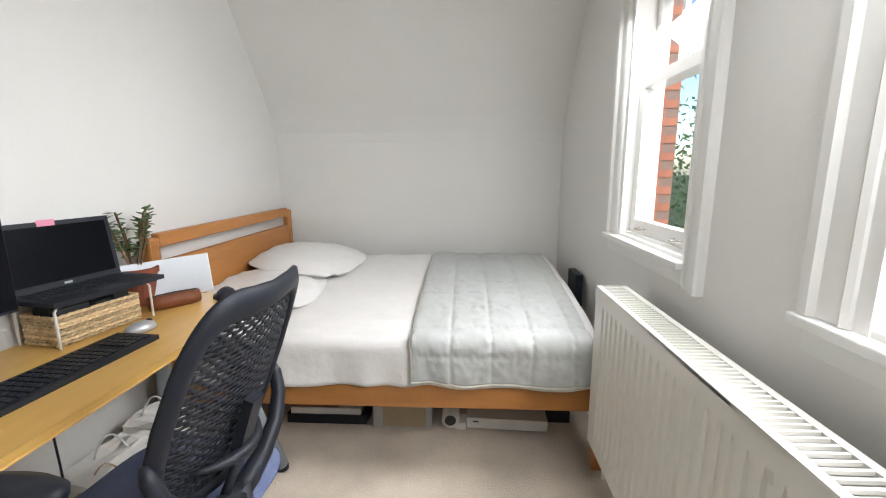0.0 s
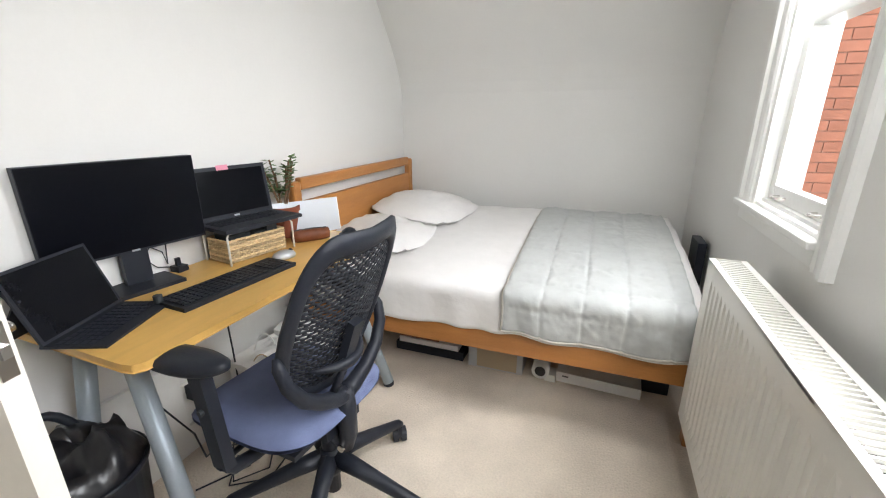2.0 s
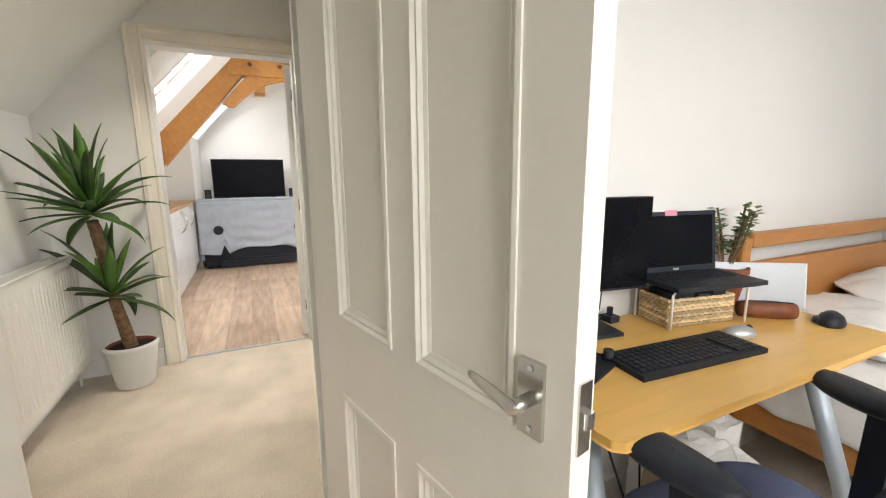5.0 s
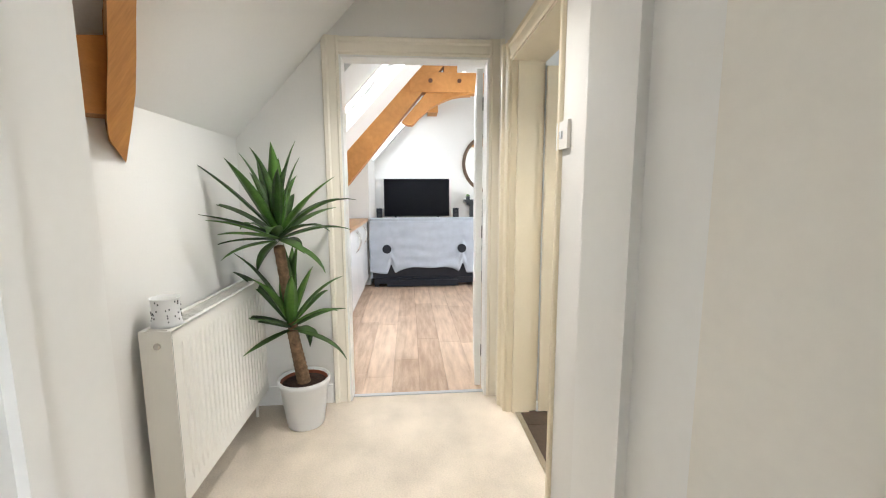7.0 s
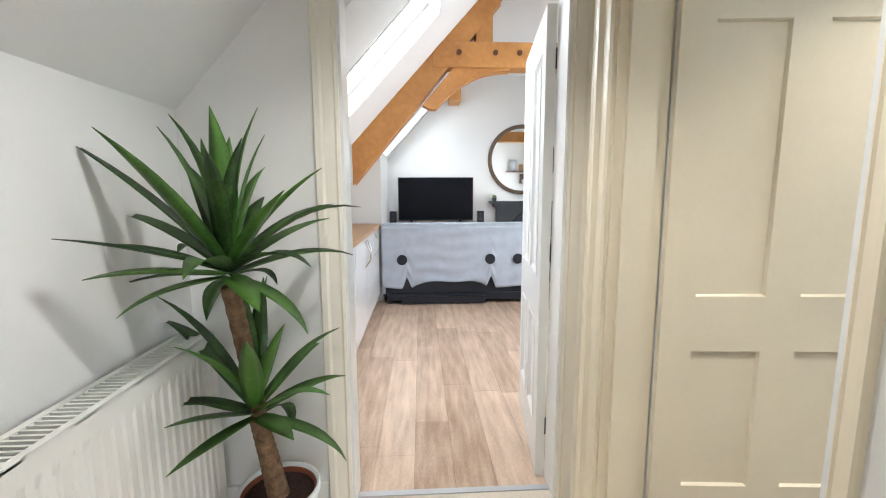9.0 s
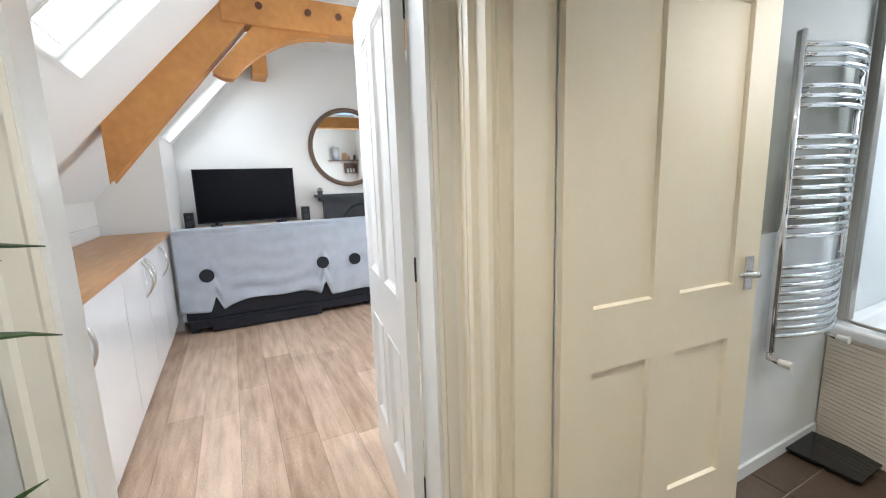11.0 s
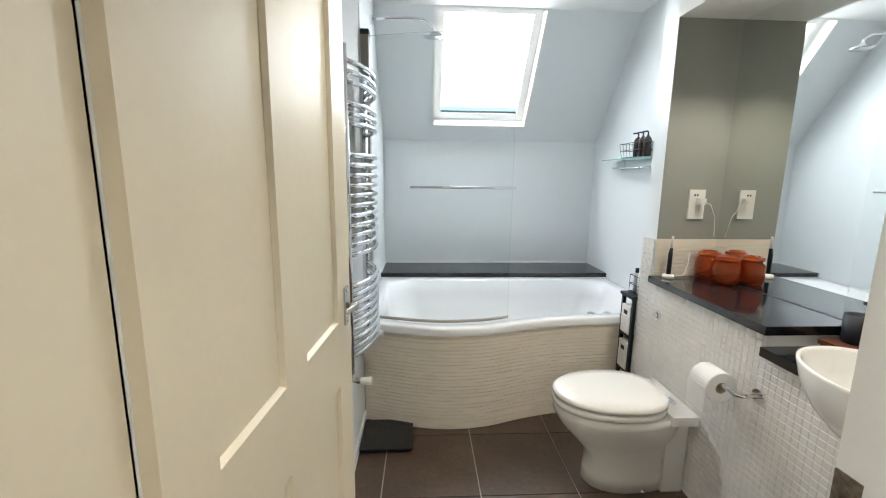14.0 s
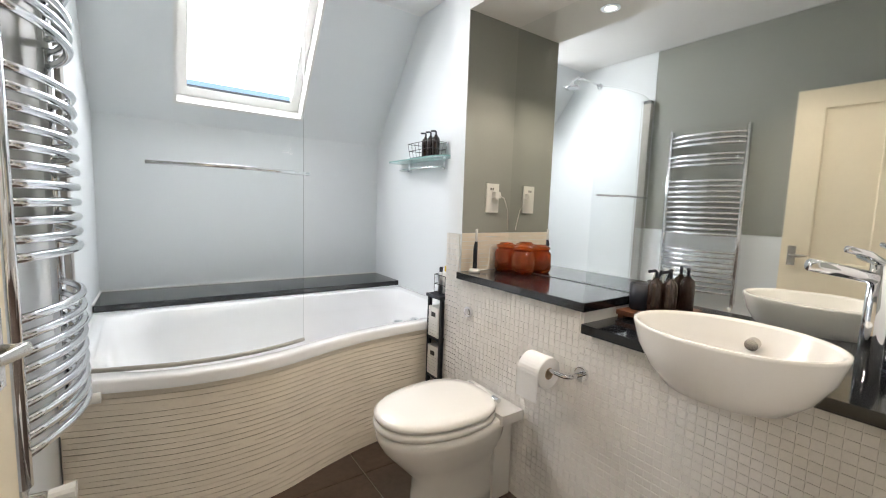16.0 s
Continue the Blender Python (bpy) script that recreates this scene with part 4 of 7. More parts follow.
part("base", boxes(((-0.06, -0.175, 0.004), (0.135, 0.175, 0.018))), M_BLACK, lp, bevel=0.004)
for fx in (-0.045, 0.12):
    part("rubber_foot", boxes(((fx - 0.008, -0.15, 0.0), (fx + 0.008, 0.15, 0.0045))), M_SLATE_G, lp)
kb = bmesh.new()
for r in range(5):
    for c in range(14):
        box(kb, (-0.04 + r * 0.019, -0.15 + c * 0.0215, 0.018), (-0.025 + r * 0.019, -0.132 + c * 0.0215, 0.0205))
part("keys", kb, M_MESH, lp, "rows of black keys")
part("touchpad", boxes(((0.072, -0.045, 0.018), (0.122, 0.045, 0.0188))), M_SLATE_G, lp)
tl = pose(-0.062, 0, 0.014, 0, -7, 0)
bm = box(bmesh.new(), (-0.004, -0.175, 0), (0.004, 0.175, 0.215), tl)
part("lid", bm, M_BLACK, lp, bevel=0.003)
part("display", box(bmesh.new(), (0.004, -0.16, 0.022), (0.0052, 0.16, 0.200), tl), M_SCREEN, lp, "dark laptop screen")
part("sticky_note", box(bmesh.new(), (0.0045, -0.045, 0.200), (0.0062, 0.005, 0.220), tl), M_PINK, lp, "pink sticky note")
part("badge", box(bmesh.new(), (0.004, -0.012, 0.008), (0.0055, 0.012, 0.015), tl), M_SILVER, lp)

bk = thing("wicker_basket", (-0.955, 1.955, DZ), "rectangular pale wicker basket under the laptop stand", "basket", rz=-10)
wv = bmesh.new()
for r in range(9):
    z = 0.006 + r * 0.0105
    for a, b, ax in (((-0.065, -0.13), (0.065, -0.13), 1), ((0.065, -0.13), (0.065, 0.13), 0), ((0.065, 0.13), (-0.065, 0.13), 1), ((-0.065, 0.13), (-0.065, -0.13), 0)):
        n = 12 if ax == 0 else 7
        pts = []
        for i in range(n * 2 + 1):
            t = i / (n * 2)
            x, y = a[0] + (b[0] - a[0]) * t, a[1] + (b[1] - a[1]) * t
            o = 0.0025 * (1 if (i + r) % 2 else -1)
            pts.append((x + (o if ax == 0 else 0), y + (o if ax else 0), z + 0.001 * random.uniform(-1, 1)))
        tube(wv, pts, 0.0056, 5)
part("weave", wv, M_WICKER, bk, "woven willow strands")
part("lining", boxes(((-0.058, -0.123, 0.003), (0.058, 0.123, 0.08))), M_CARD, bk)
part("clutter", boxes(((-0.05, -0.11, 0.08), (0.05, -0.02, 0.108)), ((-0.05, 0.0, 0.08), (0.05, 0.05, 0.10)), ((-0.04, 0.06, 0.08), (0.05, 0.11, 0.112))), M_SLATE_G, bk, "dark odds and ends", bevel=0.01)

ta = thing("tablet_keyboard", (-0.905, 1.30, DZ), "black tablet propped on its folding keyboard", "tablet", rz=22)
part("keyboard", boxes(((0.0, -0.135, 0.0), (0.165, 0.135, 0.006))), M_MESH, ta, bevel=0.002)
kb = bmesh.new()
for r in range(5):
    for c in range(12):
        box(kb, (0.03 + r * 0.02, -0.122 + c * 0.0205, 0.006), (0.046 + r * 0.02, -0.105 + c * 0.0205, 0.0075))
part("keys", kb, M_BLACK, ta)
m2 = pose(0.012, 0, 0.008, 0, -20, 0)
part("tablet", box(bmesh.new(), (-0.008, -0.135, 0), (0, 0.135, 0.20), m2), M_BLACK, ta, bevel=0.003)
part("display", box(bmesh.new(), (0.0, -0.126, 0.008), (0.0012, 0.126, 0.192), m2), M_SCREEN, ta, "dark tablet screen")
part("prop", box(bmesh.new(), (-0.004, -0.13, 0), (0.0, 0.13, 0.14), pose(-0.11, 0, 0.0, 0, 34, 0)), M_MESH, ta)

kbd = thing("keyboard", (-0.753, 1.675, DZ), "full-size black wireless keyboard", "keyboard", rz=-4)
part("case", boxes(((-0.072, -0.225, 0.0), (0.072, 0.225, 0.014))), M_MESH, kbd, bevel=0.004)
kb = bmesh.new()
for r in range(6):
    for c in range(20):
        if c in (15,) or (r == 0 and c > 15):
            continue
        box(kb, (-0.058 + r * 0.0195, -0.212 + c * 0.0213, 0.014), (-0.042 + r * 0.0195, -0.195 + c * 0.0213, 0.0185))
part("keys", kb, M_BLACK, kbd, "rows of dark keycaps")["kind"] = "stuff"
part("dial", tube(bmesh.new(), [(-0.05, -0.222, 0.012), (-0.05, -0.222, 0.034)], 0.013, 14), M_SLATE_G, kbd, "round dark dial", smooth=False)

ms = thing("mouse", (-0.775, 1.955, DZ), "small pale silver computer mouse", "mouse", rz=-20)
bm = lathe([(0.001, 0), (0.03, 0), (0.033, 0.008), (0.028, 0.022), (0.014, 0.031), (0.001, 0.033)], 20, 1.0, 1.55, cap=False)
part("shell", bm, M_SILVER, ms, smooth=True)
part("wheel", tube(bmesh.new(), [(-0.004, 0.03, 0.026), (0.004, 0.03, 0.026)], 0.008, 10), M_SLATE_G, ms)
ms2 = thing("mouse", (-0.705, 2.325, DZ), "large black ergonomic computer mouse", "mouse", rz=15)
part("shell", lathe([(0.001, 0), (0.036, 0), (0.038, 0.01), (0.03, 0.03), (0.014, 0.042), (0.001, 0.043)], 20, 1.0, 1.5, cap=False), M_BLACK, ms2, smooth=True)
part("thumb_rest", lathe([(0.001, 0.002), (0.022, 0.002), (0.02, 0.016), (0.001, 0.02)], 14, 0.8, 1.4, at=(-0.03, 0, 0), cap=False), M_SLATE_G, ms2, smooth=True)

pc = thing("pencil_case", (-0.835, 2.205, DZ), "soft tan leather pencil case on the desk", "pencil case", rz=-38)
bm = lathe([(0.001, -0.085), (0.026, -0.085), (0.030, -0.05), (0.031, 0.05), (0.026, 0.085), (0.001, 0.085)], 16, cap=False)
bmesh.ops.transform(bm, matrix=pose(0, 0, 0.028, 90, 0, 0) , verts=bm.verts)
part("pouch", bm, M_LEATHER, pc, smooth=True)
part("zip", tube(bmesh.new(), [(0.006, -0.075, 0.056), (0.008, 0, 0.060), (0.006, 0.075, 0.056)], 0.003, 6), M_BLACK, pc)
sl2 = thing("silver_laptop", (-0.905, 2.30, DZ), "closed silver laptop standing on edge against the pot", "laptop", rz=-33)
part("slab", box(bmesh.new(), (-0.012, -0.17, 0), (0.0, 0.15, 0.165), pose(0, 0, 0.002, 0, -8, 0)), M_SILVER, sl2, bevel=0.004)
part("edge_trim", box(bmesh.new(), (-0.013, 0.15, 0), (0.001, 0.154, 0.165), pose(0, 0, 0.002, 0, -8, 0)), M_PLASTIC_W, sl2)

pp = thing("potted_succulent", (-1.0, 2.23, DZ), "small leafy succulent in a terracotta pot", "plant")
part("pot", lathe([(0.05, 0), (0.072, 0.125), (0.078, 0.125), (0.078, 0.148), (0.068, 0.148), (0.064, 0.135), (0.001, 0.135)], 22, cap=False), M_TERRA, pp, smooth=False)
part("soil", lathe([(0.001, 0.139), (0.064, 0.138)], 16, cap=False), M_SOIL, pp)
sm, lf = bmesh.new(), bmesh.new()
for i in range(9):
    a = random.uniform(0, 6.28)
    r0, ln = random.uniform(0.005, 0.03), random.uniform(0.14, 0.235)
    p0 = Vector((r0 * math.cos(a), r0 * math.sin(a), 0.135))
    p1 = p0 + Vector((0.25 * ln * math.cos(a), 0.35 * ln * math.sin(a), ln))
    tube(sm, [p0, p0.lerp(p1, 0.5) + Vector((0.006, 0, 0)), p1], 0.004, 6)
    for k in range(20):
        t = random.uniform(0.35, 1.05)
        c = p0.lerp(p1, t)
        b = random.uniform(0, 6.28)
        dv = Vector((math.cos(b), math.sin(b), random.uniform(-0.2, 0.7))).normalized() * random.uniform(0.024, 0.042)
        sd = dv.cross(Vector((0, 0, 1))).normalized() * 0.0125
        up = Vector((0, 0, 0.003))
        v = [lf.verts.new(q) for q in (c, c + dv * 0.5 + sd, c + dv, c + dv * 0.5 - sd, c + dv * 0.5 + up, c + dv * 0.5 - up)]
        for f in ((0, 1, 4), (1, 2, 4), (2, 3, 4), (3, 0, 4), (1, 0, 5), (2, 1, 5), (3, 2, 5), (0, 3, 5)):
            lf.faces.new([v[q] for q in f])
part("stems", sm, M_BARK, pp)
part("leaves", lf, M_CRASS, pp, "small fleshy green leaves")

pl = thing("charger_plug", (-1.045, 1.70, DZ), "black plug and looped cable on the desk", "plug")
part("plug_body", boxes(((-0.02, -0.02, 0), (0.025, 0.02, 0.022)), ((-0.006, -0.008, 0.022), (0.006, 0.008, 0.05))), M_BLACK, pl, bevel=0.004)
part("cable", tube(bmesh.new(), [(-0.02, 0, 0.012), (-0.028, -0.06, 0.03), (-0.03, -0.10, 0.075), (-0.03, -0.07, 0.11), (-0.03, -0.03, 0.08), (-0.028, -0.02, 0.03), (-0.03, -0.01, 0.12), (-0.03, 0.01, 0.19)], 0.0022, 6), M_BLACK, pl, smooth=True)

# black lamp arm by the door
la = thing("desk_lamp_arm", (-1.0, 1.24, DZ), "black folded lamp arm at the end of the desk", "lamp")
part("lower_arm", tube(bmesh.new(), [(0.0, 0, 0.0), (-0.05, -0.10, 0.24)], 0.010, 8), M_BLACK, la)
part("upper_arm", tube(bmesh.new(), [(0.02, -0.02, 0.10), (-0.045, -0.115, 0.26)], 0.008, 8), M_BLACK, la)
part("clamp", boxes(((-0.03, -0.02, -0.05), (0.03, 0.02, 0.0))), M_BLACK, la, bevel=0.004)
la.matrix_world = pose(-1.0, 1.255, DZ, 0, 0, 0)

# cap and dark pouch on a wall hook behind the door
M_KHAKI = mat("khaki_cotton", (0.30, 0.235, 0.12), 0.9, vary=0.1, scale=12, bump=0.4, bump_scale=250, spec=0.15)
hk = thing("wall_hook", (BW, 1.163, 1.62), "small steel coat hook on the wall behind the door", "hook")
part("hook_plate", boxes(((0.0, -0.012, -0.03), (0.004, 0.012, 0.03))), M_NICKEL, hk, bevel=0.001)
part("prong", tube(bmesh.new(), [(0.004, 0, -0.01), (0.035, 0, -0.02), (0.055, 0, 0.005)], 0.005, 8), M_NICKEL, hk, smooth=True)
cap_ = thing("cap", (BW + 0.012, 1.160, 1.535), "khaki cotton cap hanging on the hook", "cap")
bm = lathe([(0.092, 0.0), (0.090, 0.02), (0.078, 0.055), (0.052, 0.078), (0.02, 0.086), (0.001, 0.087)], 28, 0.85, 1.0, cap=False)
for v in bm.verts:
    v.co.z += 0.006 * wob(v.co.x, v.co.y, 18)
bmesh.ops.transform(bm, matrix=pose(0, 0, 0, 0, 90, 0), verts=bm.verts)
part("crown", bm, M_KHAKI, cap_, smooth=True)
part("button", lathe([(0.008, 0.0), (0.008, 0.003), (0.004, 0.005)], 12), M_KHAKI, cap_, "cloth-covered button").matrix_basis = pose(0.085, 0, 0, 0, 90, 0)
pou = thing("pouch", (BW + 0.03, 1.155, 1.395), "black cloth pouch hanging under the cap", "pouch")
part("pouch_body", boxes(((-0.018, -0.075, 0.0), (0.018, 0.075, 0.085))), M_BLACK, pou, bevel=0.012)
part("strap", tube(bmesh.new(), [(0.0, -0.06, 0.08), (-0.012, -0.01, 0.2), (0.0, 0.05, 0.08)], 0.005, 6), M_BLACK, pou, smooth=True)

# cables and paper under the desk
cb = thing("cable_bundle", (-0.98, 1.75, 0), "black cables hanging under the desk", "cable")
for i, pts in enumerate(([(-0.0, -0.35, 0.74), (0.05, -0.33, 0.45), (0.12, -0.25, 0.25), (0.05, -0.18, 0.06), (0.0, -0.1, 0.012), (0.12, 0.0, 0.012), (0.2, -0.12, 0.012), (0.1, -0.28, 0.012)],
                         [(0.0, 0.05, 0.74), (0.0, 0.06, 0.4), (0.05, 0.02, 0.2), (0.1, -0.1, 0.05), (0.2, -0.2, 0.012), (0.28, -0.1, 0.012), (0.2, 0.02, 0.012)],
                         [(0.02, -0.20, 0.74), (0.10, -0.22, 0.5), (0.16, -0.18, 0.3), (0.10, -0.10, 0.12), (0.16, 0.02, 0.012), (0.30, 0.0, 0.012), (0.32, -0.14, 0.012), (0.2, -0.22, 0.012), (0.12, -0.1, 0.016)],
                         [(-0.05, -0.42, 0.72), (-0.04, -0.43, 0.35), (-0.05, -0.42, 0.12)])):
    part("cable", tube(bmesh.new(), pts, 0.0035, 6), M_BLACK, cb, smooth=True)
so = thing("wall_socket", (BW, 1.70, 0.27), "white double wall socket under the desk", "socket")
part("plate", boxes(((0.0, -0.073, -0.043), (0.009, 0.073, 0.043))), M_PLASTIC_W, so, bevel=0.003)
part("plug", boxes(((0.009, -0.06, -0.03), (0.045, -0.012, 0.03))), M_BLACK, so, "black plug", bevel=0.006)
part("switch", boxes(((0.009, 0.02, 0.0), (0.012, 0.035, 0.02))), M_PLASTIC_W, so)
tagged(obj("white_panel", boxes(((BW + 0.004, 1.28, 0.12), (BW + 0.02, 1.62, 0.42))), M_WHITE, bevel=0.003), "white access panel on the wall under the desk", "panel")
bg = thing("paper_bags", (-0.93, 1.98, 0), "heap of crumpled white and brown bags under the desk", "bags")
for i, (x, y, z, sx, sy, sz, m) in enumerate(((0.0, -0.05, 0.0, 0.07, 0.14, 0.34, M_PAPER), (0.09, 0.08, 0.0, 0.06, 0.12, 0.28, M_PAPER), (0.06, -0.14, 0.0, 0.05, 0.08, 0.30, M_CARD), (0.0, 0.16, 0.0, 0.06, 0.08, 0.36, M_PAPER))):
    bm = boxes(((x - sx, y - sy, z), (x + sx, y + sy, z + sz)))
    bmesh.ops.subdivide_edges(bm, edges=bm.edges, cuts=4, use_grid_fill=True)
    for v in bm.verts:
        v.co += Vector((wob(v.co.x + i, v.co.z, 14), wob(v.co.y + i, v.co.z, 12), wob(v.co.x, v.co.y + i, 13))) * 0.03 * (v.co.z / sz)
    part("bag", bm, m, bg)
    part("bag_handle", tube(bmesh.new(), arc((x - 0.03, y - 0.03, sz), (x + 0.03, y + 0.04, sz), (0, 0, 0.07), 8), 0.003, 6), m, bg)

# waste bin with a bag
bn = thing("waste_bin", (-0.87, 1.175, 0), "black waste bin with a shiny black liner and handbag on top", "bin")
part("bucket", lathe([(0.001, 0.0), (0.12, 0.0), (0.128, 0.01), (0.155, 0.375), (0.164, 0.382), (0.166, 0.392), (0.160, 0.398), (0.152, 0.39), (0.12, 0.02), (0.001, 0.02)], 36, cap=False), M_BLACK, bn, smooth=True)
bm = lathe([(0.146, 0.34), (0.152, 0.395), (0.135, 0.435), (0.11, 0.465), (0.08, 0.47), (0.05, 0.485), (0.02, 0.49), (0.001, 0.488)], 40, cap=False)
for v in bm.verts:
    k = min(1.0, max(0.0, (v.co.z - 0.37) / 0.05))
    v.co += k * Vector((wob(v.co.x, v.co.y, 22), wob(v.co.y, v.co.z, 22), wob(v.co.x + 2, v.co.y, 15) * 2.6 + 1.2 * wob(v.co.x, v.co.y + 4, 34))) * 0.03
part("liner", bm, mat("black_liner", (0.012, 0.012, 0.015), 0.34, coat=0.25, spec=0.5), bn, "crinkled shiny black bin liner", smooth=True)
part("bag_strap", tube(bmesh.new(), arc((-0.09, -0.08, 0.42), (-0.06, 0.08, 0.42), (-0.03, 0, 0.12), 10), 0.013, 8), M_BLACK, bn, smooth=True)


# ---- bedroom: office chair ----
ch = thing("office_chair", (-0.385, 1.615, 0), "black mesh-backed office chair with a blue-grey seat", "office chair", rz=-5)
# seat faces -x
bm = bmesh.new()
n = 18
for side in (1, -1):
    g = []
    for j in range(n + 1):
        row = []
        for i in range(n + 1):
            u, v = 2 * i / n - 1, 2 * j / n - 1
            e = (abs(u) ** 4 + abs(v) ** 4) ** 0.25
            k = 1.0 if e == 0 else max(abs(u), abs(v)) / e
            x, y = u * k * 0.245, v * k * 0.245
            h = max(0, 1 - max(abs(u), abs(v)) ** 5) ** 0.5
            z = 0.47 + side * 0.038 * h + (0.012 * (v ** 2) if side > 0 else 0) - 0.025 * max(0, -u) ** 3
            row.append(bm.verts.new((x - 0.075, y, z)))
        g.append(row)
    for a, b in zip(g, g[1:]):
        for k in range(n):
            bm.faces.new((a[k], a[k + 1], b[k + 1], b[k]))
bmesh.ops.remove_doubles(bm, verts=bm.verts, dist=1e-4)
part("seat", bm, M_SEAT, ch, "blue-grey fabric seat pad", smooth=True)
part("seat_pan", boxes(((-0.25, -0.19, 0.418), (0.12, 0.19, 0.436))), M_BLACK, ch, bevel=0.008)


def back_pt(a, b):
    """The curved face of the back: a, b from -1 to 1 across and up."""
    v = (b + 1) / 2
    half = 0.190 + 0.105 * v - 0.115 * v * v - 0.025 * v ** 6
    z = 0.535 + 0.525 * v + 0.03 * a * a * v * v + 0.10 * a * a * (1 - v) ** 2
    x = 0.098 + 0.36 * (z - 0.56) - 0.045 * a * a * (1 - 0.35 * v) + 0.012 * v ** 5
    return Vector((x, a * half, z))


def rounded(theta, rho, power=5.5):
    c, s_ = math.cos(theta), math.sin(theta)
    return rho * math.copysign(abs(c) ** (2 / power), c), rho * math.copysign(abs(s_) ** (2 / power), s_)


bm = bmesh.new()
NU, NV = 66, 84
grid = {}
for j in range(NV + 1):
    for i in range(NU + 1):
        a, b = -0.9 + 1.8 * i / NU, -0.92 + 1.84 * j / NV
        if (abs(a / 0.9) ** 5 + abs(b / 0.92) ** 5) <= 1.0:
            wave = 0.0022 * math.sin(i * math.pi / 3 + (j // 4 % 2) * math.pi)
            grid[i, j] = bm.verts.new(back_pt(a, b + wave * 3))
for j in range(NV):
    for i in range(NU):
        if j % 2 and (i + (j // 2) % 2 * 3) % 6 not in (0, 1):
            continue
        q = [grid.get(k) for k in ((i, j), (i + 1, j), (i + 1, j + 1), (i, j + 1))]
        if None not in q:
            bm.faces.new(q)
for v in [v for v in bm.verts if not v.link_faces]:
    bm.verts.remove(v)
mb = part("mesh_back", bm, M_MESH, ch, "open black woven mesh", smooth=True)
sd = mb.modifiers.new("thickness", "SOLIDIFY")
sd.thickness = 0.003

# flat moulded band round the mesh, widest along the top
bm = bmesh.new()
rings = []
for k in range(72):
    th = 2 * math.pi * k / 72
    wide = 0.055 + 0.022 * max(0.0, math.sin(th))
    ring4 = []
    for rho, d in ((1.0, 0.002), (1.0 - wide, 0.013), (1.0 - 2.2 * wide, 0.013), (1.0 - 3 * wide, 0.004), (1.0 - 3 * wide, -0.005), (1.0 - wide, -0.011), (1.0, -0.006)):
        p0 = back_pt(*rounded(th, rho))
        ring4.append(bm.verts.new(p0 + Vector((0.94 * d, 0, -0.34 * d))))
    rings.append(ring4)
for a, b in zip(rings, rings[1:] + rings[:1]):
    for k in range(7):
        bm.faces.new((a[k], a[(k + 1) % 7], b[(k + 1) % 7], b[k]))
part("back_frame", bm, M_BLACK, ch, smooth=True)
yk = bmesh.new()
for s in (-1, 1):
    tube(yk, [(0.128, s * 0.212, 0.762), (0.136, s * 0.214, 0.735), (0.148, s * 0.205, 0.68), (0.155, s * 0.165, 0.615), (0.155, s * 0.10, 0.565), (0.15, s * 0.04, 0.535), (0.145, 0, 0.525)], 0.02, 12, radii=[0.008, 0.017, 0.019, 0.021, 0.023, 0.027, 0.03])
part("back_yoke", yk, M_BLACK, ch, smooth=True)
part("spine", tube(bmesh.new(), [(0.145, 0, 0.545), (0.152, 0, 0.46), (0.15, 0, 0.38), (0.135, 0, 0.325)], 0.03, 14, radii=[0.03, 0.031, 0.029, 0.025]), M_BLACK, ch, smooth=True)
part("tilt_arm", tube(bmesh.new(), [(0.14, 0, 0.335), (0.07, 0, 0.37), (0, 0, 0.39)], 0.026, 10), M_BLACK, ch, smooth=True)
part("spine_bolt", tube(bmesh.new(), [(0.138, -0.031, 0.335), (0.138, 0.031, 0.335)], 0.012, 12), M_NICKEL, ch, "steel pivot bolt")
lb = bmesh.new()
tube(lb, arc((0.13, -0.115, 0.665), (0.13, 0.115, 0.665), (0.055, 0, -0.012), 12), 0.012, 8, radii=[0.005 + 0.012 * math.sin(math.pi * i / 12) for i in range(13)])
part("lumbar_support", lb, M_BLACK, ch, smooth=True)
part("lumbar_slider", box(bmesh.new(), (-0.012, -0.022, -0.09), (0.012, 0.022, 0.09), pose(0.183, 0.0, 0.70, 0, 20, 0)), M_BLACK, ch, bevel=0.008)
part("lumbar_stem", tube(bmesh.new(), [(0.152, -0.05, 0.565), (0.172, 0.0, 0.65)], 0.012, 8), M_BLACK, ch, smooth=True)
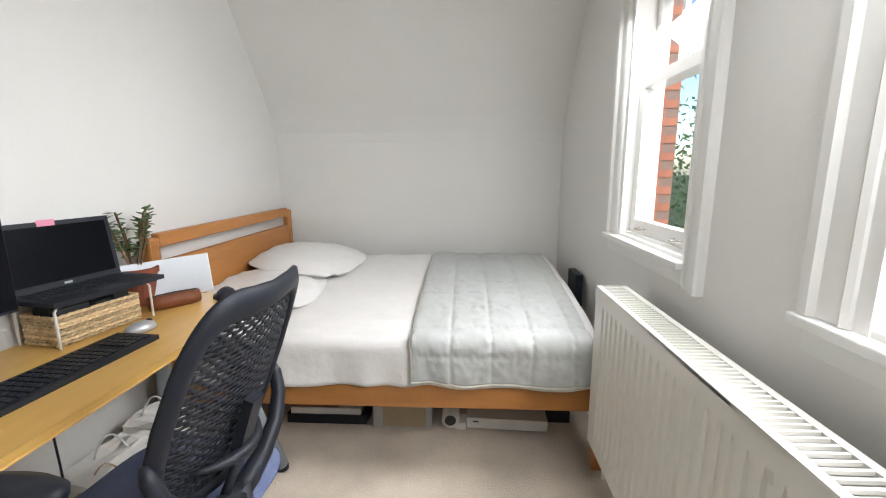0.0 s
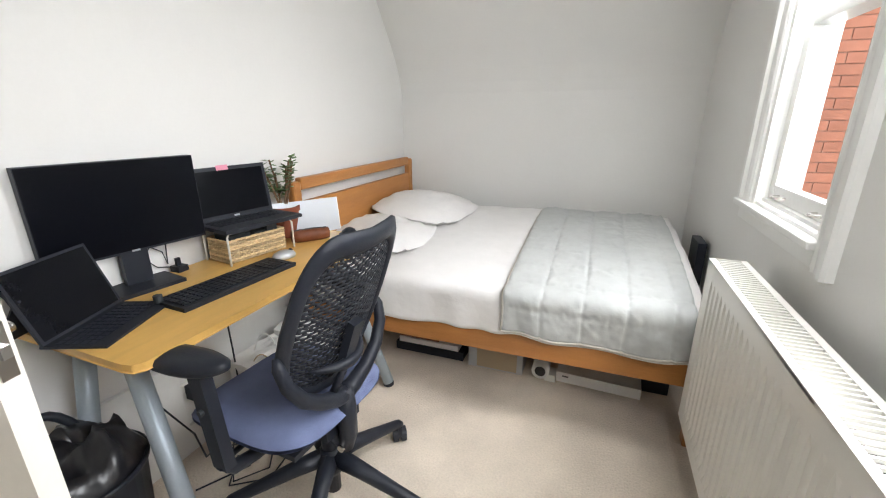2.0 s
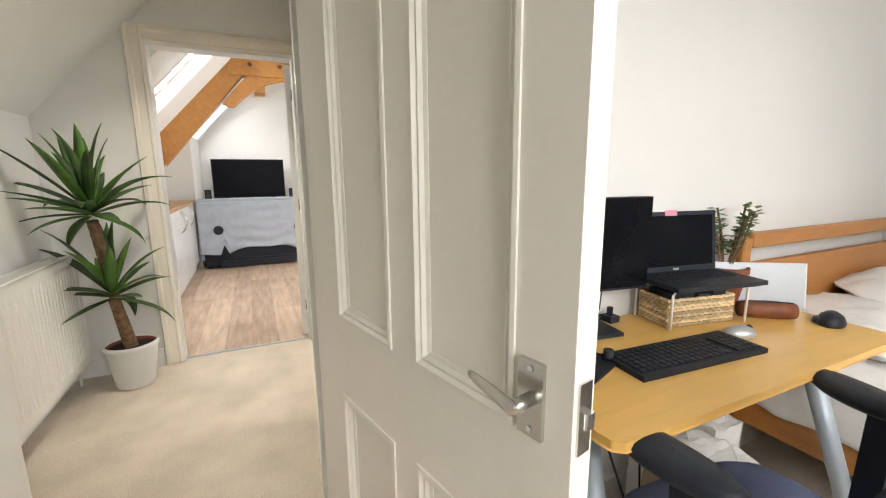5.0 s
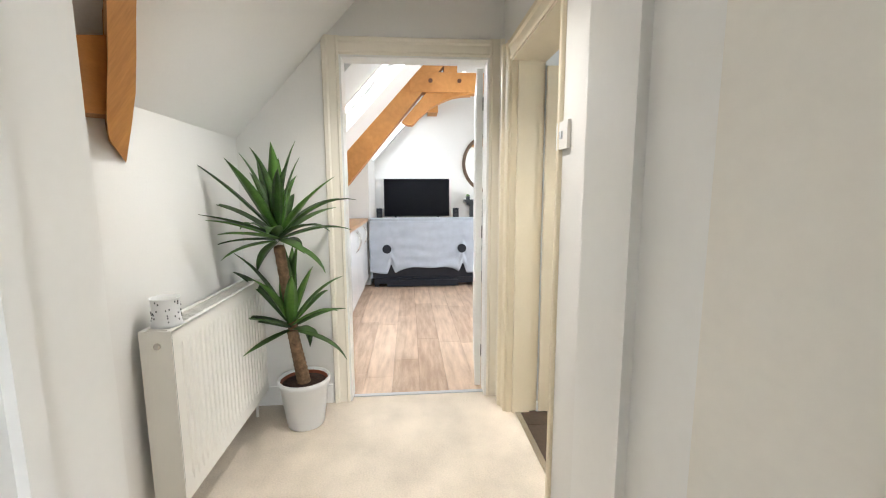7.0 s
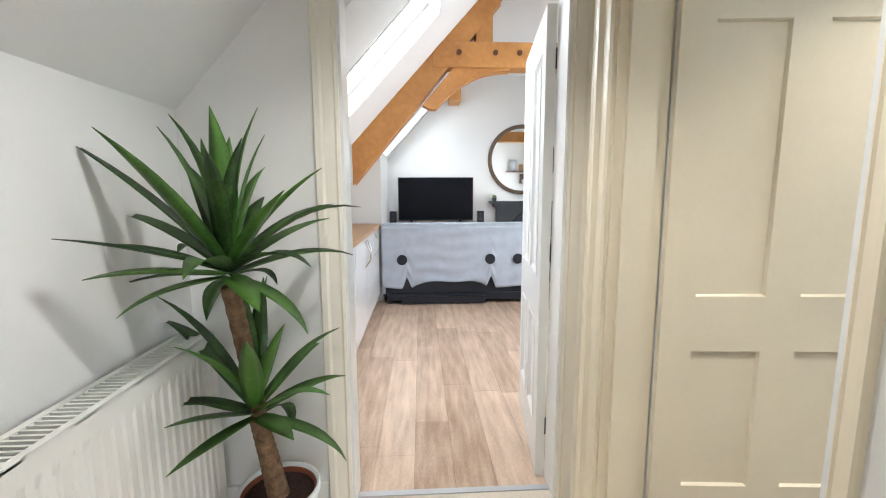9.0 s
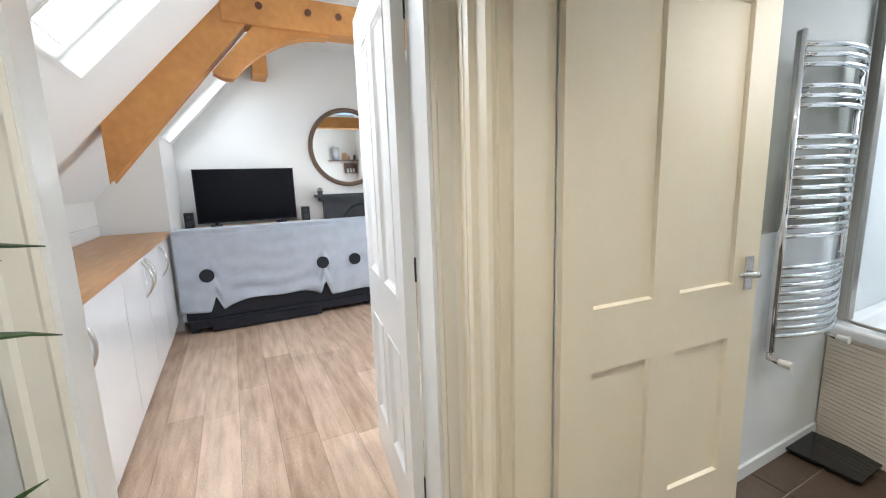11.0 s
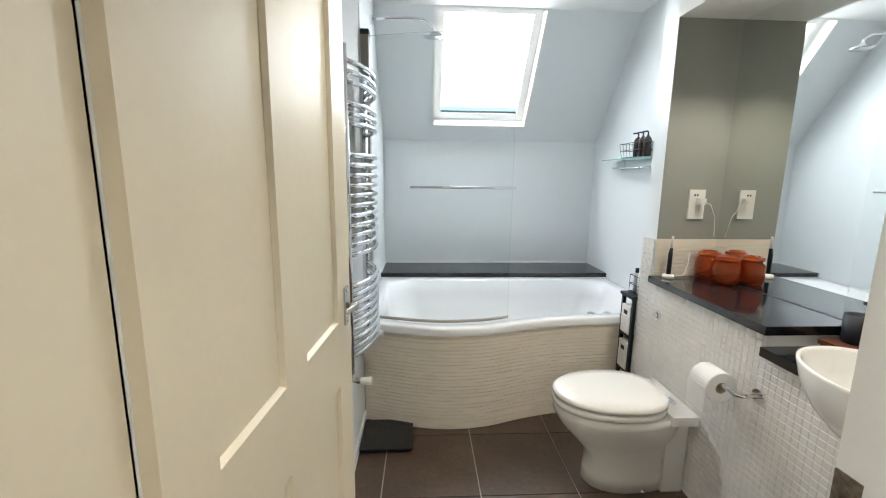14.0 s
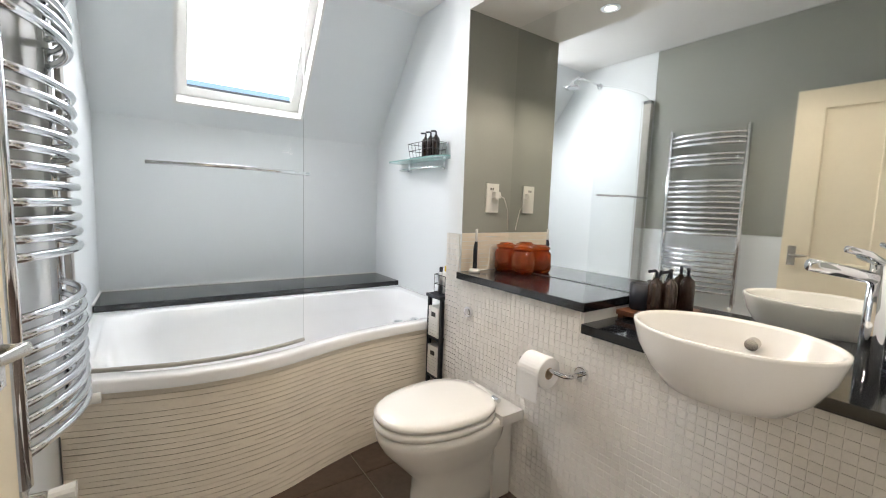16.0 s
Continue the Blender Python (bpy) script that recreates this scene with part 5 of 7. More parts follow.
for s in (-1, 1):
    part("arm_bracket", tube(bmesh.new(), [(-0.01, s * 0.10, 0.415), (-0.025, s * 0.20, 0.40), (-0.035, s * 0.262, 0.405), (-0.038, s * 0.285, 0.44)], 0.02, 10, radii=[0.022, 0.02, 0.021, 0.022]), M_BLACK, ch, smooth=True)
    part("arm_post", box(bmesh.new(), (-0.026, -0.016, 0.0), (0.026, 0.016, 0.31), pose(-0.04, s * 0.283, 0.425, -s * 3.5, 0, 0)), M_BLACK, ch, "black adjustable arm post", bevel=0.008)
    part("arm_button", tube(bmesh.new(), [(-0.04, s * 0.300, 0.62), (-0.04, s * 0.322, 0.62)], 0.009, 10), M_SLATE_G, ch)
    bm = lathe([(0.001, 0), (0.040, 0.0), (0.048, 0.010), (0.049, 0.024), (0.042, 0.036), (0.025, 0.041), (0.001, 0.042)], 28, 2.65, 1.0, cap=False)
    for v in bm.verts:
        v.co.y *= 1.0 + 0.12 * (v.co.x < 0) * min(1.0, -v.co.x / 0.08)
        v.co.z += 0.006 * (v.co.x / 0.13) ** 2
    bmesh.ops.transform(bm, matrix=pose(-0.078, s * 0.302, 0.733, 0, 0, -s * 9), verts=bm.verts)
    part("arm_pad", bm, M_BLACK, ch, "soft black arm pad", smooth=True)
part("lever", tube(bmesh.new(), [(-0.08, -0.12, 0.41), (-0.09, -0.24, 0.395), (-0.09, -0.275, 0.38)], 0.009, 8), M_BLACK, ch, smooth=True)
for ob in ch.children:
    ob.location += Vector((-0.018, -0.028, 0.0))
part("gas_lift", tube(bmesh.new(), [(0, 0.02, 0.05), (0, 0.02, 0.24), (0, 0.0, 0.42)], 0.026, 14, radii=[0.026, 0.026, 0.02]), M_BLACK, ch, smooth=True)
part("mechanism", boxes(((-0.09, -0.09, 0.375), (0.10, 0.07, 0.417))), M_BLACK, ch, bevel=0.012)
part("hub", lathe([(0.036, 0.13), (0.044, 0.15), (0.046, 0.205), (0.036, 0.225), (0.027, 0.23)], 18, at=(0, 0.02, 0)), M_BLACK, ch, smooth=True)
for k in range(5):
    a = radians(78 + 72 * k)
    c, s = math.cos(a), math.sin(a)
    part("base_arm", tube(bmesh.new(), [(0.025 * c, 0.02 + 0.025 * s, 0.195), (0.12 * c, 0.02 + 0.12 * s, 0.168), (0.25 * c, 0.02 + 0.25 * s, 0.125), (0.335 * c, 0.02 + 0.335 * s, 0.098), (0.352 * c, 0.02 + 0.352 * s, 0.085)], 0.02, 8, radii=[0.034, 0.028, 0.022, 0.019, 0.014]), M_BLACK, ch, smooth=True)
    w = part("caster", boxes(((-0.014, -0.008, 0.03), (0.014, 0.008, 0.088))), M_BLACK, ch, "twin-wheel black caster", bevel=0.003)
    w.matrix_basis = pose(0.345 * c, 0.02 + 0.345 * s, 0.0, 0, 0, math.degrees(a) + 50)
    for q in (-1, 1):
        bm = bmesh.new()
        tube(bm, [(0.012, q * 0.006, 0.031), (0.012, q * 0.027, 0.031)], 0.031, 18)
        part("wheel", bm, M_BLACK, w, bevel=0.003)
        part("wheel_cap", tube(bmesh.new(), [(0.012, q * 0.027, 0.031), (0.012, q * 0.0295, 0.031)], 0.018, 14), M_SLATE_G, w)


# ---- hall ----
hb = thing("hall_beam", (-2.32, -0.44, 1.4), "honey oak roof beam end cut to a point, with a purlin stub", "beam")
ih = hb.matrix_world.inverted()


def hadd(nm, bm, m=M_OAK, lb="", bevel=0.004):
    bmesh.ops.transform(bm, matrix=ih, verts=bm.verts)
    return part(nm, bm, m, hb, lb, bevel=bevel)




def leaned(poly, front, lean):
    """A board cut to an outline of (x, z) pairs, whose face leans out with the slope of the ceiling."""
    bm = prism(poly, "y", 0.0, 1.0)
    for v in bm.verts:
        back = 0.0 if v.co.y > 0.5 else 0.13
        v.co.y = front + (v.co.z - 1.42) * lean - back
        v.co.x -= 1.35 * back
    return bm


hadd("rafter_foot", leaned([(-2.317, 1.42), (-2.184, 1.48), (-2.12, 1.536), (-1.986, 1.683), (-1.83, 1.84), (-1.70, 1.97), (-1.77, 2.0), (-1.90, 1.87), (-2.004, 1.766), (-2.084, 1.691), (-2.163, 1.613), (-2.24, 1.519)], -0.49, 0.75), bevel=0.003)
hadd("purlin", leaned([(-2.05, 1.537), (-2.152, 1.55), (-2.083, 1.653), (-1.987, 1.623)], -0.50, 0.6), M_PINE, bevel=0.005)
hadd("purlin", leaned([(-1.985, 1.628), (-2.081, 1.658), (-2.028, 1.726), (-1.937, 1.694)], -0.50, 0.6), M_PINE, bevel=0.005)

ts = thing("light_switch", (-2.148, 1.004, 1.495), "white thermostat switch on the hall wall", "switch")
part("plate", boxes(((-0.055, -0.012, -0.045), (0.045, 0.0, 0.045))), M_PLASTIC_W, ts, bevel=0.004)
part("rocker", boxes(((-0.015, -0.018, -0.012), (0.005, -0.012, 0.012))), M_SILVER, ts, "grey rocker", bevel=0.002)

mg = thing("speckled_pot", (-2.325, -0.41, 0.829), "white speckled ceramic pot on the radiator", "pot")
part("pot", lathe([(0.001, 0.0), (0.052, 0.0), (0.048, 0.012), (0.044, 0.05), (0.047, 0.10), (0.050, 0.105), (0.046, 0.104), (0.041, 0.05), (0.04, 0.02), (0.001, 0.02)], 28, cap=False), M_POT, mg, smooth=True)
sp = bmesh.new()
for i in range(46):
    a, z = random.uniform(0, 6.28), random.uniform(0.02, 0.095)
    r = 0.0465
    box(sp, (-0.002, -0.0005, -0.003), (0.002, 0.0015, 0.003), pose(r * math.cos(a), r * math.sin(a), z, 0, 0, math.degrees(a) - 90))
part("speckles", sp, M_SLATE_G, mg, "grey speckles")["kind"] = "stuff"

yu = thing("yucca_plant", (-3.06, -0.125, 0), "tall yucca with two leafy heads in a white pot", "plant")
part("pot", lathe([(0.001, 0.0), (0.098, 0.0), (0.102, 0.01), (0.135, 0.245), (0.142, 0.25), (0.142, 0.275), (0.132, 0.275), (0.125, 0.24), (0.001, 0.235)], 36, cap=False), M_POT, yu, smooth=True)
part("inner_pot", lathe([(0.118, 0.235), (0.124, 0.262), (0.130, 0.262), (0.130, 0.235), (0.118, 0.235)], 32, cap=False), M_TERRA, yu, "brown plastic inner pot rim", smooth=False)
part("soil", lathe([(0.001, 0.247), (0.07, 0.252), (0.127, 0.245)], 24, cap=False), M_SOIL, yu)


def trunk(pts, r0, r1):
    bm = bmesh.new()
    P = []
    for i in range(25):
        t = i / 24 * (len(pts) - 1)
        k = min(int(t), len(pts) - 2)
        P.append(Vector(pts[k]).lerp(Vector(pts[k + 1]), t - k))
    tube(bm, P, r0, 12, radii=[(r0 + (r1 - r0) * i / 24) * (1 + 0.09 * (i % 2)) for i in range(25)])
    return bm


part("trunk", trunk([(0.005, 0.0, 0.24), (0.02, -0.02, 0.40), (0.045, -0.04, 0.57)], 0.036, 0.027), M_BARK, yu, "ringed brown lower trunk", smooth=True)
part("trunk", trunk([(0.01, -0.03, 0.42), (0.06, -0.045, 0.72), (0.14, -0.055, 1.04)], 0.024, 0.026), M_BARK, yu, "ringed brown upper trunk", smooth=True)


def yucca_head(at, count, length, seed):
    rnd = random.Random(seed)
    for i in range(count):
        bm = bmesh.new()
        t = i / (count - 1)
        az = i * 2.39996 + rnd.uniform(-0.2, 0.2)
        el = radians(87 - 102 * t ** 1.0 + rnd.uniform(-13, 13))
        ln = length * rnd.uniform(0.75, 1.08) * (0.85 + 0.25 * math.sin(math.pi * min(1, t + 0.2)))
        bend = rnd.uniform(0.1, 0.5) + (rnd.uniform(0.3, 1.5) * t if rnd.random() < 0.6 else 0.0)
        w = rnd.uniform(0.032, 0.05)
        base = Vector(at) + Vector((0.012 * math.cos(az), 0.012 * math.sin(az), 0.07 * (0.5 - t)))
        h = Vector((math.cos(az), math.sin(az), 0))
        side = Vector((-math.sin(az), math.cos(az), 0))
        n, p, rows = 9, base.copy(), []
        for k in range(n + 1):
            s = k / n
            e = el - bend * s * s
            d = h * math.cos(e) + Vector((0, 0, 1)) * math.sin(e)
            up = -h * math.sin(e) + Vector((0, 0, 1)) * math.cos(e)
            ww = w * (0.42 + 1.75 * s - 2.17 * s * s) if s < 0.98 else 0.0008
            ww = max(ww, 0.0008)
            rows.append([bm.verts.new(p - side * ww + up * ww * 0.35), bm.verts.new(p), bm.verts.new(p + side * ww + up * ww * 0.35), bm.verts.new(p - up * 0.0015)])
            p = p + d * ln / n
        for a, b in zip(rows, rows[1:]):
            for q in range(4):
                if q == 1 or q == 0:
                    bm.faces.new((a[q], a[q + 1], b[q + 1], b[q]))
            bm.faces.new((a[2], a[3], b[3], b[2])), bm.faces.new((a[3], a[0], b[0], b[3]))
        part("leaf", bm, M_LEAF_O, yu, smooth=True)


M_LEAF_O = mat("yucca_leaf_single", (0.075, 0.18, 0.025), 0.45, vary=0.2, scale=12, per_object=0.4, tint=(0.02, 0.05, 0.01))
yucca_head((0.143, -0.055, 1.10), 34, 0.42, 5)
yucca_head((0.05, -0.042, 0.60), 20, 0.40, 11)

# ---- living room ----
wt = tagged(obj("worktop", prism([(-6.62, -0.58), (-3.44, -0.58), (-3.44, -0.095), (-6.62, -0.095)], "z", 0.925, 0.965), M_WORKTOP, bevel=0.004), "oak block kitchen worktop on white cabinets", "worktop")
tagged(obj("upstand", boxes(((-6.62, -0.598, 0.966), (-3.45, -0.582, 1.06))), M_CAB, bevel=0.002), "low white upstand behind the worktop", "upstand")
xs = [-3.45, -4.14, -4.80, -5.40, -6.0, -6.6]
for k, xa, xb in zip((-1, 0, -1, 1, 1), xs, xs[1:]):
    cu = thing("kitchen_cabinet", ((xa + xb) / 2, -0.13, 0), "white gloss base cabinet with a chrome bow handle" if k else "white gloss appliance front without a handle", "cabinet", "cabinets under the worktop")
    hw = abs(xa - xb) / 2
    part("body", boxes(((-hw + 0.001, -0.42, 0.12), (hw - 0.001, 0.0, 0.922))), M_CAB, cu)
    dr = part("door", boxes(((-hw + 0.003, 0.002, 0.125), (hw - 0.003, 0.022, 0.918))), M_CAB, cu, bevel=0.003)
    if k:
        part("handle", tube(bmesh.new(), arc((k * (hw - 0.06), 0.022, 0.665), (k * (hw - 0.06), 0.022, 0.895), (0, 0.045, 0), 12), 0.008, 8), M_NICKEL, dr, "bowed chrome handle", smooth=True)
    part("plinth", boxes(((-hw, -0.40, 0.0), (hw, -0.03, 0.12))), M_CAB, cu)

SX = -6.52
sf = thing("sofa", (SX, 0.91, 0), "grey fabric sofa seen from behind, its cover hanging loose", "sofa")
# black body, shows through the notches of the cover
part("frame", boxes(((-0.80, -0.95, 0.12), (-0.012, 0.92, 0.42))), M_BLACK, sf, "black lower body behind the cover", bevel=0.02, seg=2)
part("backrest", boxes(((-0.24, -0.97, 0.425), (-0.01, 0.93, 0.965))), M_SOFA, sf, bevel=0.035, seg=3)
part("arm", boxes(((-0.85, -0.98, 0.12), (-0.02, -0.82, 0.64))), M_SOFA, sf, bevel=0.04, seg=3)
part("arm", boxes(((-0.85, 0.80, 0.12), (-0.02, 0.95, 0.64))), M_SOFA, sf, bevel=0.04, seg=3)
bm = bmesh.new()
NX, NZ = 120, 26
gr = []
for j in range(NZ + 1):
    row = []
    for i in range(NX + 1):
        y = -0.985 + 1.94 * i / NX
        s = j / NZ
        low = 0.20
        for c, h in ((-0.69, 0.15), (0.32, 0.15)):
            low += h * max(0.0, 1 - abs(y - c) / 0.055)
        mid = 1 - ((y + 0.185) / 0.45) ** 2
        low += 0.085 * max(0.0, mid) ** 0.7 + 0.012 * math.sin(y * 11)
        z = 0.93 - (0.93 - low) * s
        sag = s * max(0.0, 1 - ((y + 0.185) / 0.55) ** 2)
        x = 0.02 * s + 0.006 * s * math.sin(y * 16 + 3 * s) + 0.014 * s * wob(y, s, 5) + 0.016 * sag * math.sin(26 * s + 5 * ((y + 0.185) / 0.5) ** 2) + 0.006 * math.sin(5 * y + 22 * s)
        row.append(bm.verts.new((x + 0.004, y, z)))
    gr.append(row)
for a, b in zip(gr, gr[1:]):
    for k in range(NX):
        bm.faces.new((a[k], a[k + 1], b[k + 1], b[k]))
cv = part("back_cover", bm, M_SOFA, sf, "loose grey back cover with notches", smooth=True)
sd = cv.modifiers.new("thickness", "SOLIDIFY")
sd.thickness = 0.006
for y in (-0.745, 0.305, 0.64):
    part("round_patch", tube(bmesh.new(), [(0.012, y, 0.54), (0.03, y, 0.54)], 0.062, 22), M_BLACK, sf, "round black eyelet patch")
part("base_bar", boxes(((-0.75, -0.93, 0.05), (0.03, 0.9, 0.13))), M_BLACK, sf, "black base under the sofa", bevel=0.01)
part("recliner_rail", boxes(((0.0, -0.75, 0.015), (0.06, 0.25, 0.10))), M_BLACK, sf, bevel=0.01)
for y in (-0.9, 0.86):
    part("foot", boxes(((-0.7, y - 0.03, 0.0), (-0.02, y + 0.03, 0.05))), M_BLACK, sf)

tvs = thing("tv_stand", (-7.5, 0.65, 0), "oak television bench against the gable wall", "tv stand")
part("top", boxes(((-0.22, -0.70, 0.87), (0.16, 0.72, 0.90))), M_WORKTOP, tvs, bevel=0.003)
part("body", boxes(((-0.22, -0.68, 0.06), (0.14, 0.70, 0.87))), M_WORKTOP, tvs, bevel=0.003)
part("foot", boxes(((-0.2, -0.66, 0.0), (0.12, 0.68, 0.06))), M_WALNUT, tvs)
tv = thing("television", (-7.60, 0.61, 0.90), "large flat black television, switched off", "television")
part("bezel", boxes(((-0.03, -0.535, 0.035), (0.005, 0.535, 0.645))), M_BLACK, tv, bevel=0.005)
part("display", boxes(((0.005, -0.525, 0.05), (0.008, 0.525, 0.637))), M_SCREEN, tv, "dark glossy screen")
for y in (-0.35, 0.35):
    part("foot", boxes(((-0.08, y - 0.06, 0.0), (0.08, y + 0.06, 0.012)), ((-0.02, y - 0.015, 0.012), (0.0, y + 0.015, 0.06))), M_BLACK, tv)
for y in (0.0, 1.245):
    spk = thing("speaker", (-7.55, y, 0.90), "small black desktop speaker beside the television", "speaker", "speakers by the television")
    part("cabinet", boxes(((-0.05, -0.045, 0.0), (0.045, 0.045, 0.17))), M_BLACK, spk, bevel=0.01)
    part("cone", tube(bmesh.new(), [(0.045, 0, 0.055), (0.05, 0, 0.055)], 0.032, 18), M_SLATE_G, spk)
    part("tweeter", tube(bmesh.new(), [(0.045, 0, 0.125), (0.05, 0, 0.125)], 0.016, 14), M_SLATE_G, spk)

mr = thing("round_mirror", (LW + 0.03, 1.875, 1.80), "large round wall mirror in a dark wood frame", "mirror")
prof = [(0.44, 0.0), (0.50, 0.0), (0.50, 0.03), (0.485, 0.04), (0.455, 0.038), (0.445, 0.02)]
bm = lathe(prof + [prof[0]], 56, cap=False)
bmesh.ops.transform(bm, matrix=pose(-0.03, 0, 0, 0, 90, 0), verts=bm.verts)
part("rim", bm, M_WOODRIM, mr, smooth=False)
bm = lathe([(0.446, 0.008), (0.446, 0.016)], 56)
bmesh.ops.transform(bm, matrix=pose(-0.03, 0, 0, 0, 90, 0), verts=bm.verts)
part("glass", bm, M_MIRROR, mr, "silvered mirror glass")

fp = thing("fireplace", (LW, 2.0, 0), "dark cast iron fireplace surround with mantel", "fireplace")
part("mantel", boxes(((0.0, -0.60, 1.17), (0.20, 0.62, 1.205))), M_SLATE_G, fp, bevel=0.005)
part("cornice", boxes(((0.0, -0.55, 1.12), (0.15, 0.57, 1.168))), M_SLATE_G, fp, bevel=0.01)
part("jamb", boxes(((0.0, -0.50, 0.0), (0.10, -0.30, 1.12))), M_SLATE_G, fp, bevel=0.005)
part("jamb", boxes(((0.0, 0.30, 0.0), (0.10, 0.50, 1.12))), M_SLATE_G, fp, bevel=0.005)
part("frieze", boxes(((0.0, -0.30, 0.86), (0.09, 0.30, 1.12))), M_SLATE_G, fp, bevel=0.005)
part("hood_arch", tube(bmesh.new(), arc((0.09, -0.26, 0.88), (0.09, 0.26, 0.88), (0, 0, 0.18), 12), 0.02, 8), M_SLATE_G, fp, smooth=True)
# flat dark sheet in place of the shaded depth of the hearth
part("hearth_shade", boxes(((0.0, -0.30, 0.0), (0.03, 0.30, 0.86))), M_DARK, fp)
sc = thing("small_ornament", (LW + 0.1, 1.46, 1.205), "small succulent ornament on the mantel", "ornament")
part("pot", lathe([(0.03, 0), (0.038, 0.05), (0.03, 0.055)], 14), M_SLATE_G, sc)
part("leaves", lathe([(0.001, 0.055), (0.035, 0.06), (0.025, 0.085), (0.001, 0.09)], 9, cap=False), M_CRASS, sc)

# roof truss
tu = thing("roof_truss", (-5.3, 0.5, 1.4), "honey oak roof truss with pegged collar and curved brace", "beam")
it = tu.matrix_world.inverted()


def tadd(nm, bm, lb="", m=M_OAK, bevel=0.006):
    bmesh.ops.transform(bm, matrix=it, verts=bm.verts)
    return part(nm, bm, m, tu, lb, bevel=bevel)


tadd("rafter", prism([(-0.168, 1.395), (-0.168, sl(-0.168) - 0.005), (0.90, sl(0.90) - 0.005), (1.08, sl(0.90) - 0.005)], "x", -5.36, -5.22), "sloping oak rafter")
tadd("collar", boxes(((-5.37, 0.50, 2.345), (-5.21, 2.9, 2.545))), "horizontal oak collar beam")
tadd("king_post", boxes(((-5.35, 0.86, 2.546), (-5.23, 1.0, 2.97))))
curve = [(0.53 + 0.62 * t, 2.02 + 0.31 * (1 - (1 - t) ** 2.2)) for t in [i / 10 for i in range(11)]]
tadd("curved_brace", prism([(0.42, 2.05), (0.48, 2.02)] + curve + [(1.15, 2.344), (0.68, 2.344)], "x", -5.34, -5.24), "curved oak brace", bevel=0.003)
for y in (0.72, 1.02, 1.22):
    tadd("peg", tube(bmesh.new(), [(-5.21, y, 2.46), (-5.20, y, 2.46)], 0.022, 10), "dark oak peg", M_WALNUT, 0.0)
pn = tagged(obj("purlin_end", boxes(((LW, 0.80, 2.56), (LW + 0.35, 0.95, 2.80))), M_OAK, bevel=0.006), "oak purlin end at the gable wall", "beam")
for hx in (-2.35, -1.60):
    d = thing("downlight", (hx, 0.45, CEIL), "recessed hall ceiling downlight, lit", "downlight", "downlights in the hall")
    part("ring", lathe([(0.03, -0.004), (0.045, -0.004), (0.045, 0.0), (0.03, 0.0), (0.03, -0.004)], 18, cap=False), M_CHROME, d)
    part("lens", lathe([(0.001, -0.002), (0.03, -0.002)], 16, cap=False), M_LAMPGLASS, d, "glowing lens")
dlt = thing("downlight", (-6.71, 1.27, 2.975), "small recessed ceiling downlight, lit", "downlight")
part("ring", lathe([(0.03, -0.004), (0.045, -0.004), (0.045, 0.004), (0.03, 0.004), (0.03, -0.004)], 18, cap=False), M_CHROME, dlt)
part("lens", lathe([(0.001, 0.001), (0.03, 0.001)], 16, cap=False), M_LAMPGLASS, dlt, "glowing lens")

# shelf seen in the mirror
shf = thing("wall_shelf", (HW - 0.12, 2.86, 1.84), "thin wall shelf holding a steel pot, boards and jars", "shelf")
part("board", boxes(((-0.20, -0.33, 0.0), (0.0, 0.32, 0.022))), M_WALNUT, shf, bevel=0.002)
part("steel_pot", lathe([(0.001, 0.023), (0.07, 0.023), (0.085, 0.30), (0.08, 0.30), (0.066, 0.03), (0.001, 0.03)], 22, at=(-0.10, -0.17, 0), cap=False), M_SILVER, shf, "tall brushed steel pot", smooth=True)
part("chopping_board", box(bmesh.new(), (-0.012, -0.05, 0.0), (0.012, 0.05, 0.17), pose(-0.05, 0.05, 0.023, 0, 8, 0)), M_WORKTOP, shf, "oak board on edge", bevel=0.003)
for y, h, m in ((0.13, 0.11, M_CARD), (0.19, 0.10, M_PAPER), (0.26, 0.12, M_SLATE_G)):
    part("jar", lathe([(0.001, 0.023), (0.028, 0.023), (0.028, 0.023 + h * 0.8), (0.02, 0.023 + h * 0.85), (0.022, 0.023 + h), (0.001, 0.023 + h)], 14, at=(-0.1, y, 0), cap=False), m, shf, smooth=True)
spr = thing("spice_rack", (HW - 0.12, 3.03, 1.56), "dark wall rack of spice jars under the shelf", "rack")
part("rack_frame", boxes(((-0.10, -0.14, 0.0), (0.0, -0.12, 0.24)), ((-0.10, 0.12, 0.0), (0.0, 0.14, 0.24)), ((-0.10, -0.12, 0.0), (0.0, 0.12, 0.015)), ((-0.10, -0.12, 0.225), (0.0, 0.12, 0.24)), ((-0.006, -0.12, 0.015), (0.0, 0.12, 0.225))), M_WALNUT, spr)
for y in (-0.075, 0.0, 0.075):
    part("spice_jar", lathe([(0.001, 0.016), (0.024, 0.016), (0.024, 0.10), (0.018, 0.11), (0.001, 0.11)], 12, at=(-0.05, y, 0), cap=False), M_PAPER, spr, smooth=True)
    part("jar_lid", lathe([(0.020, 0.111), (0.020, 0.13), (0.001, 0.13)], 12, at=(-0.05, y, 0)), M_BLACK, spr)

# living floor planks
rnd = random.Random(4)
y = LS
while y < LN - 0.01:
    w = min(0.19, LN - y)
    x = HW - 0.068 - rnd.uniform(0.2, 1.1)
    ends = [HW - 0.068]
    while x > LW:
        ends.append(x)
        x -= 1.2
    ends.append(LW)
    for a, b in zip(ends, ends[1:]):
        bm = boxes(((b + 0.0008, y + 0.0008, -0.008), (a - 0.0008, y + w - 0.0008, 0.0)))
        ob = part("plank", bm, M_PLANK, bpy.data.objects["floor_living"])
    y += w


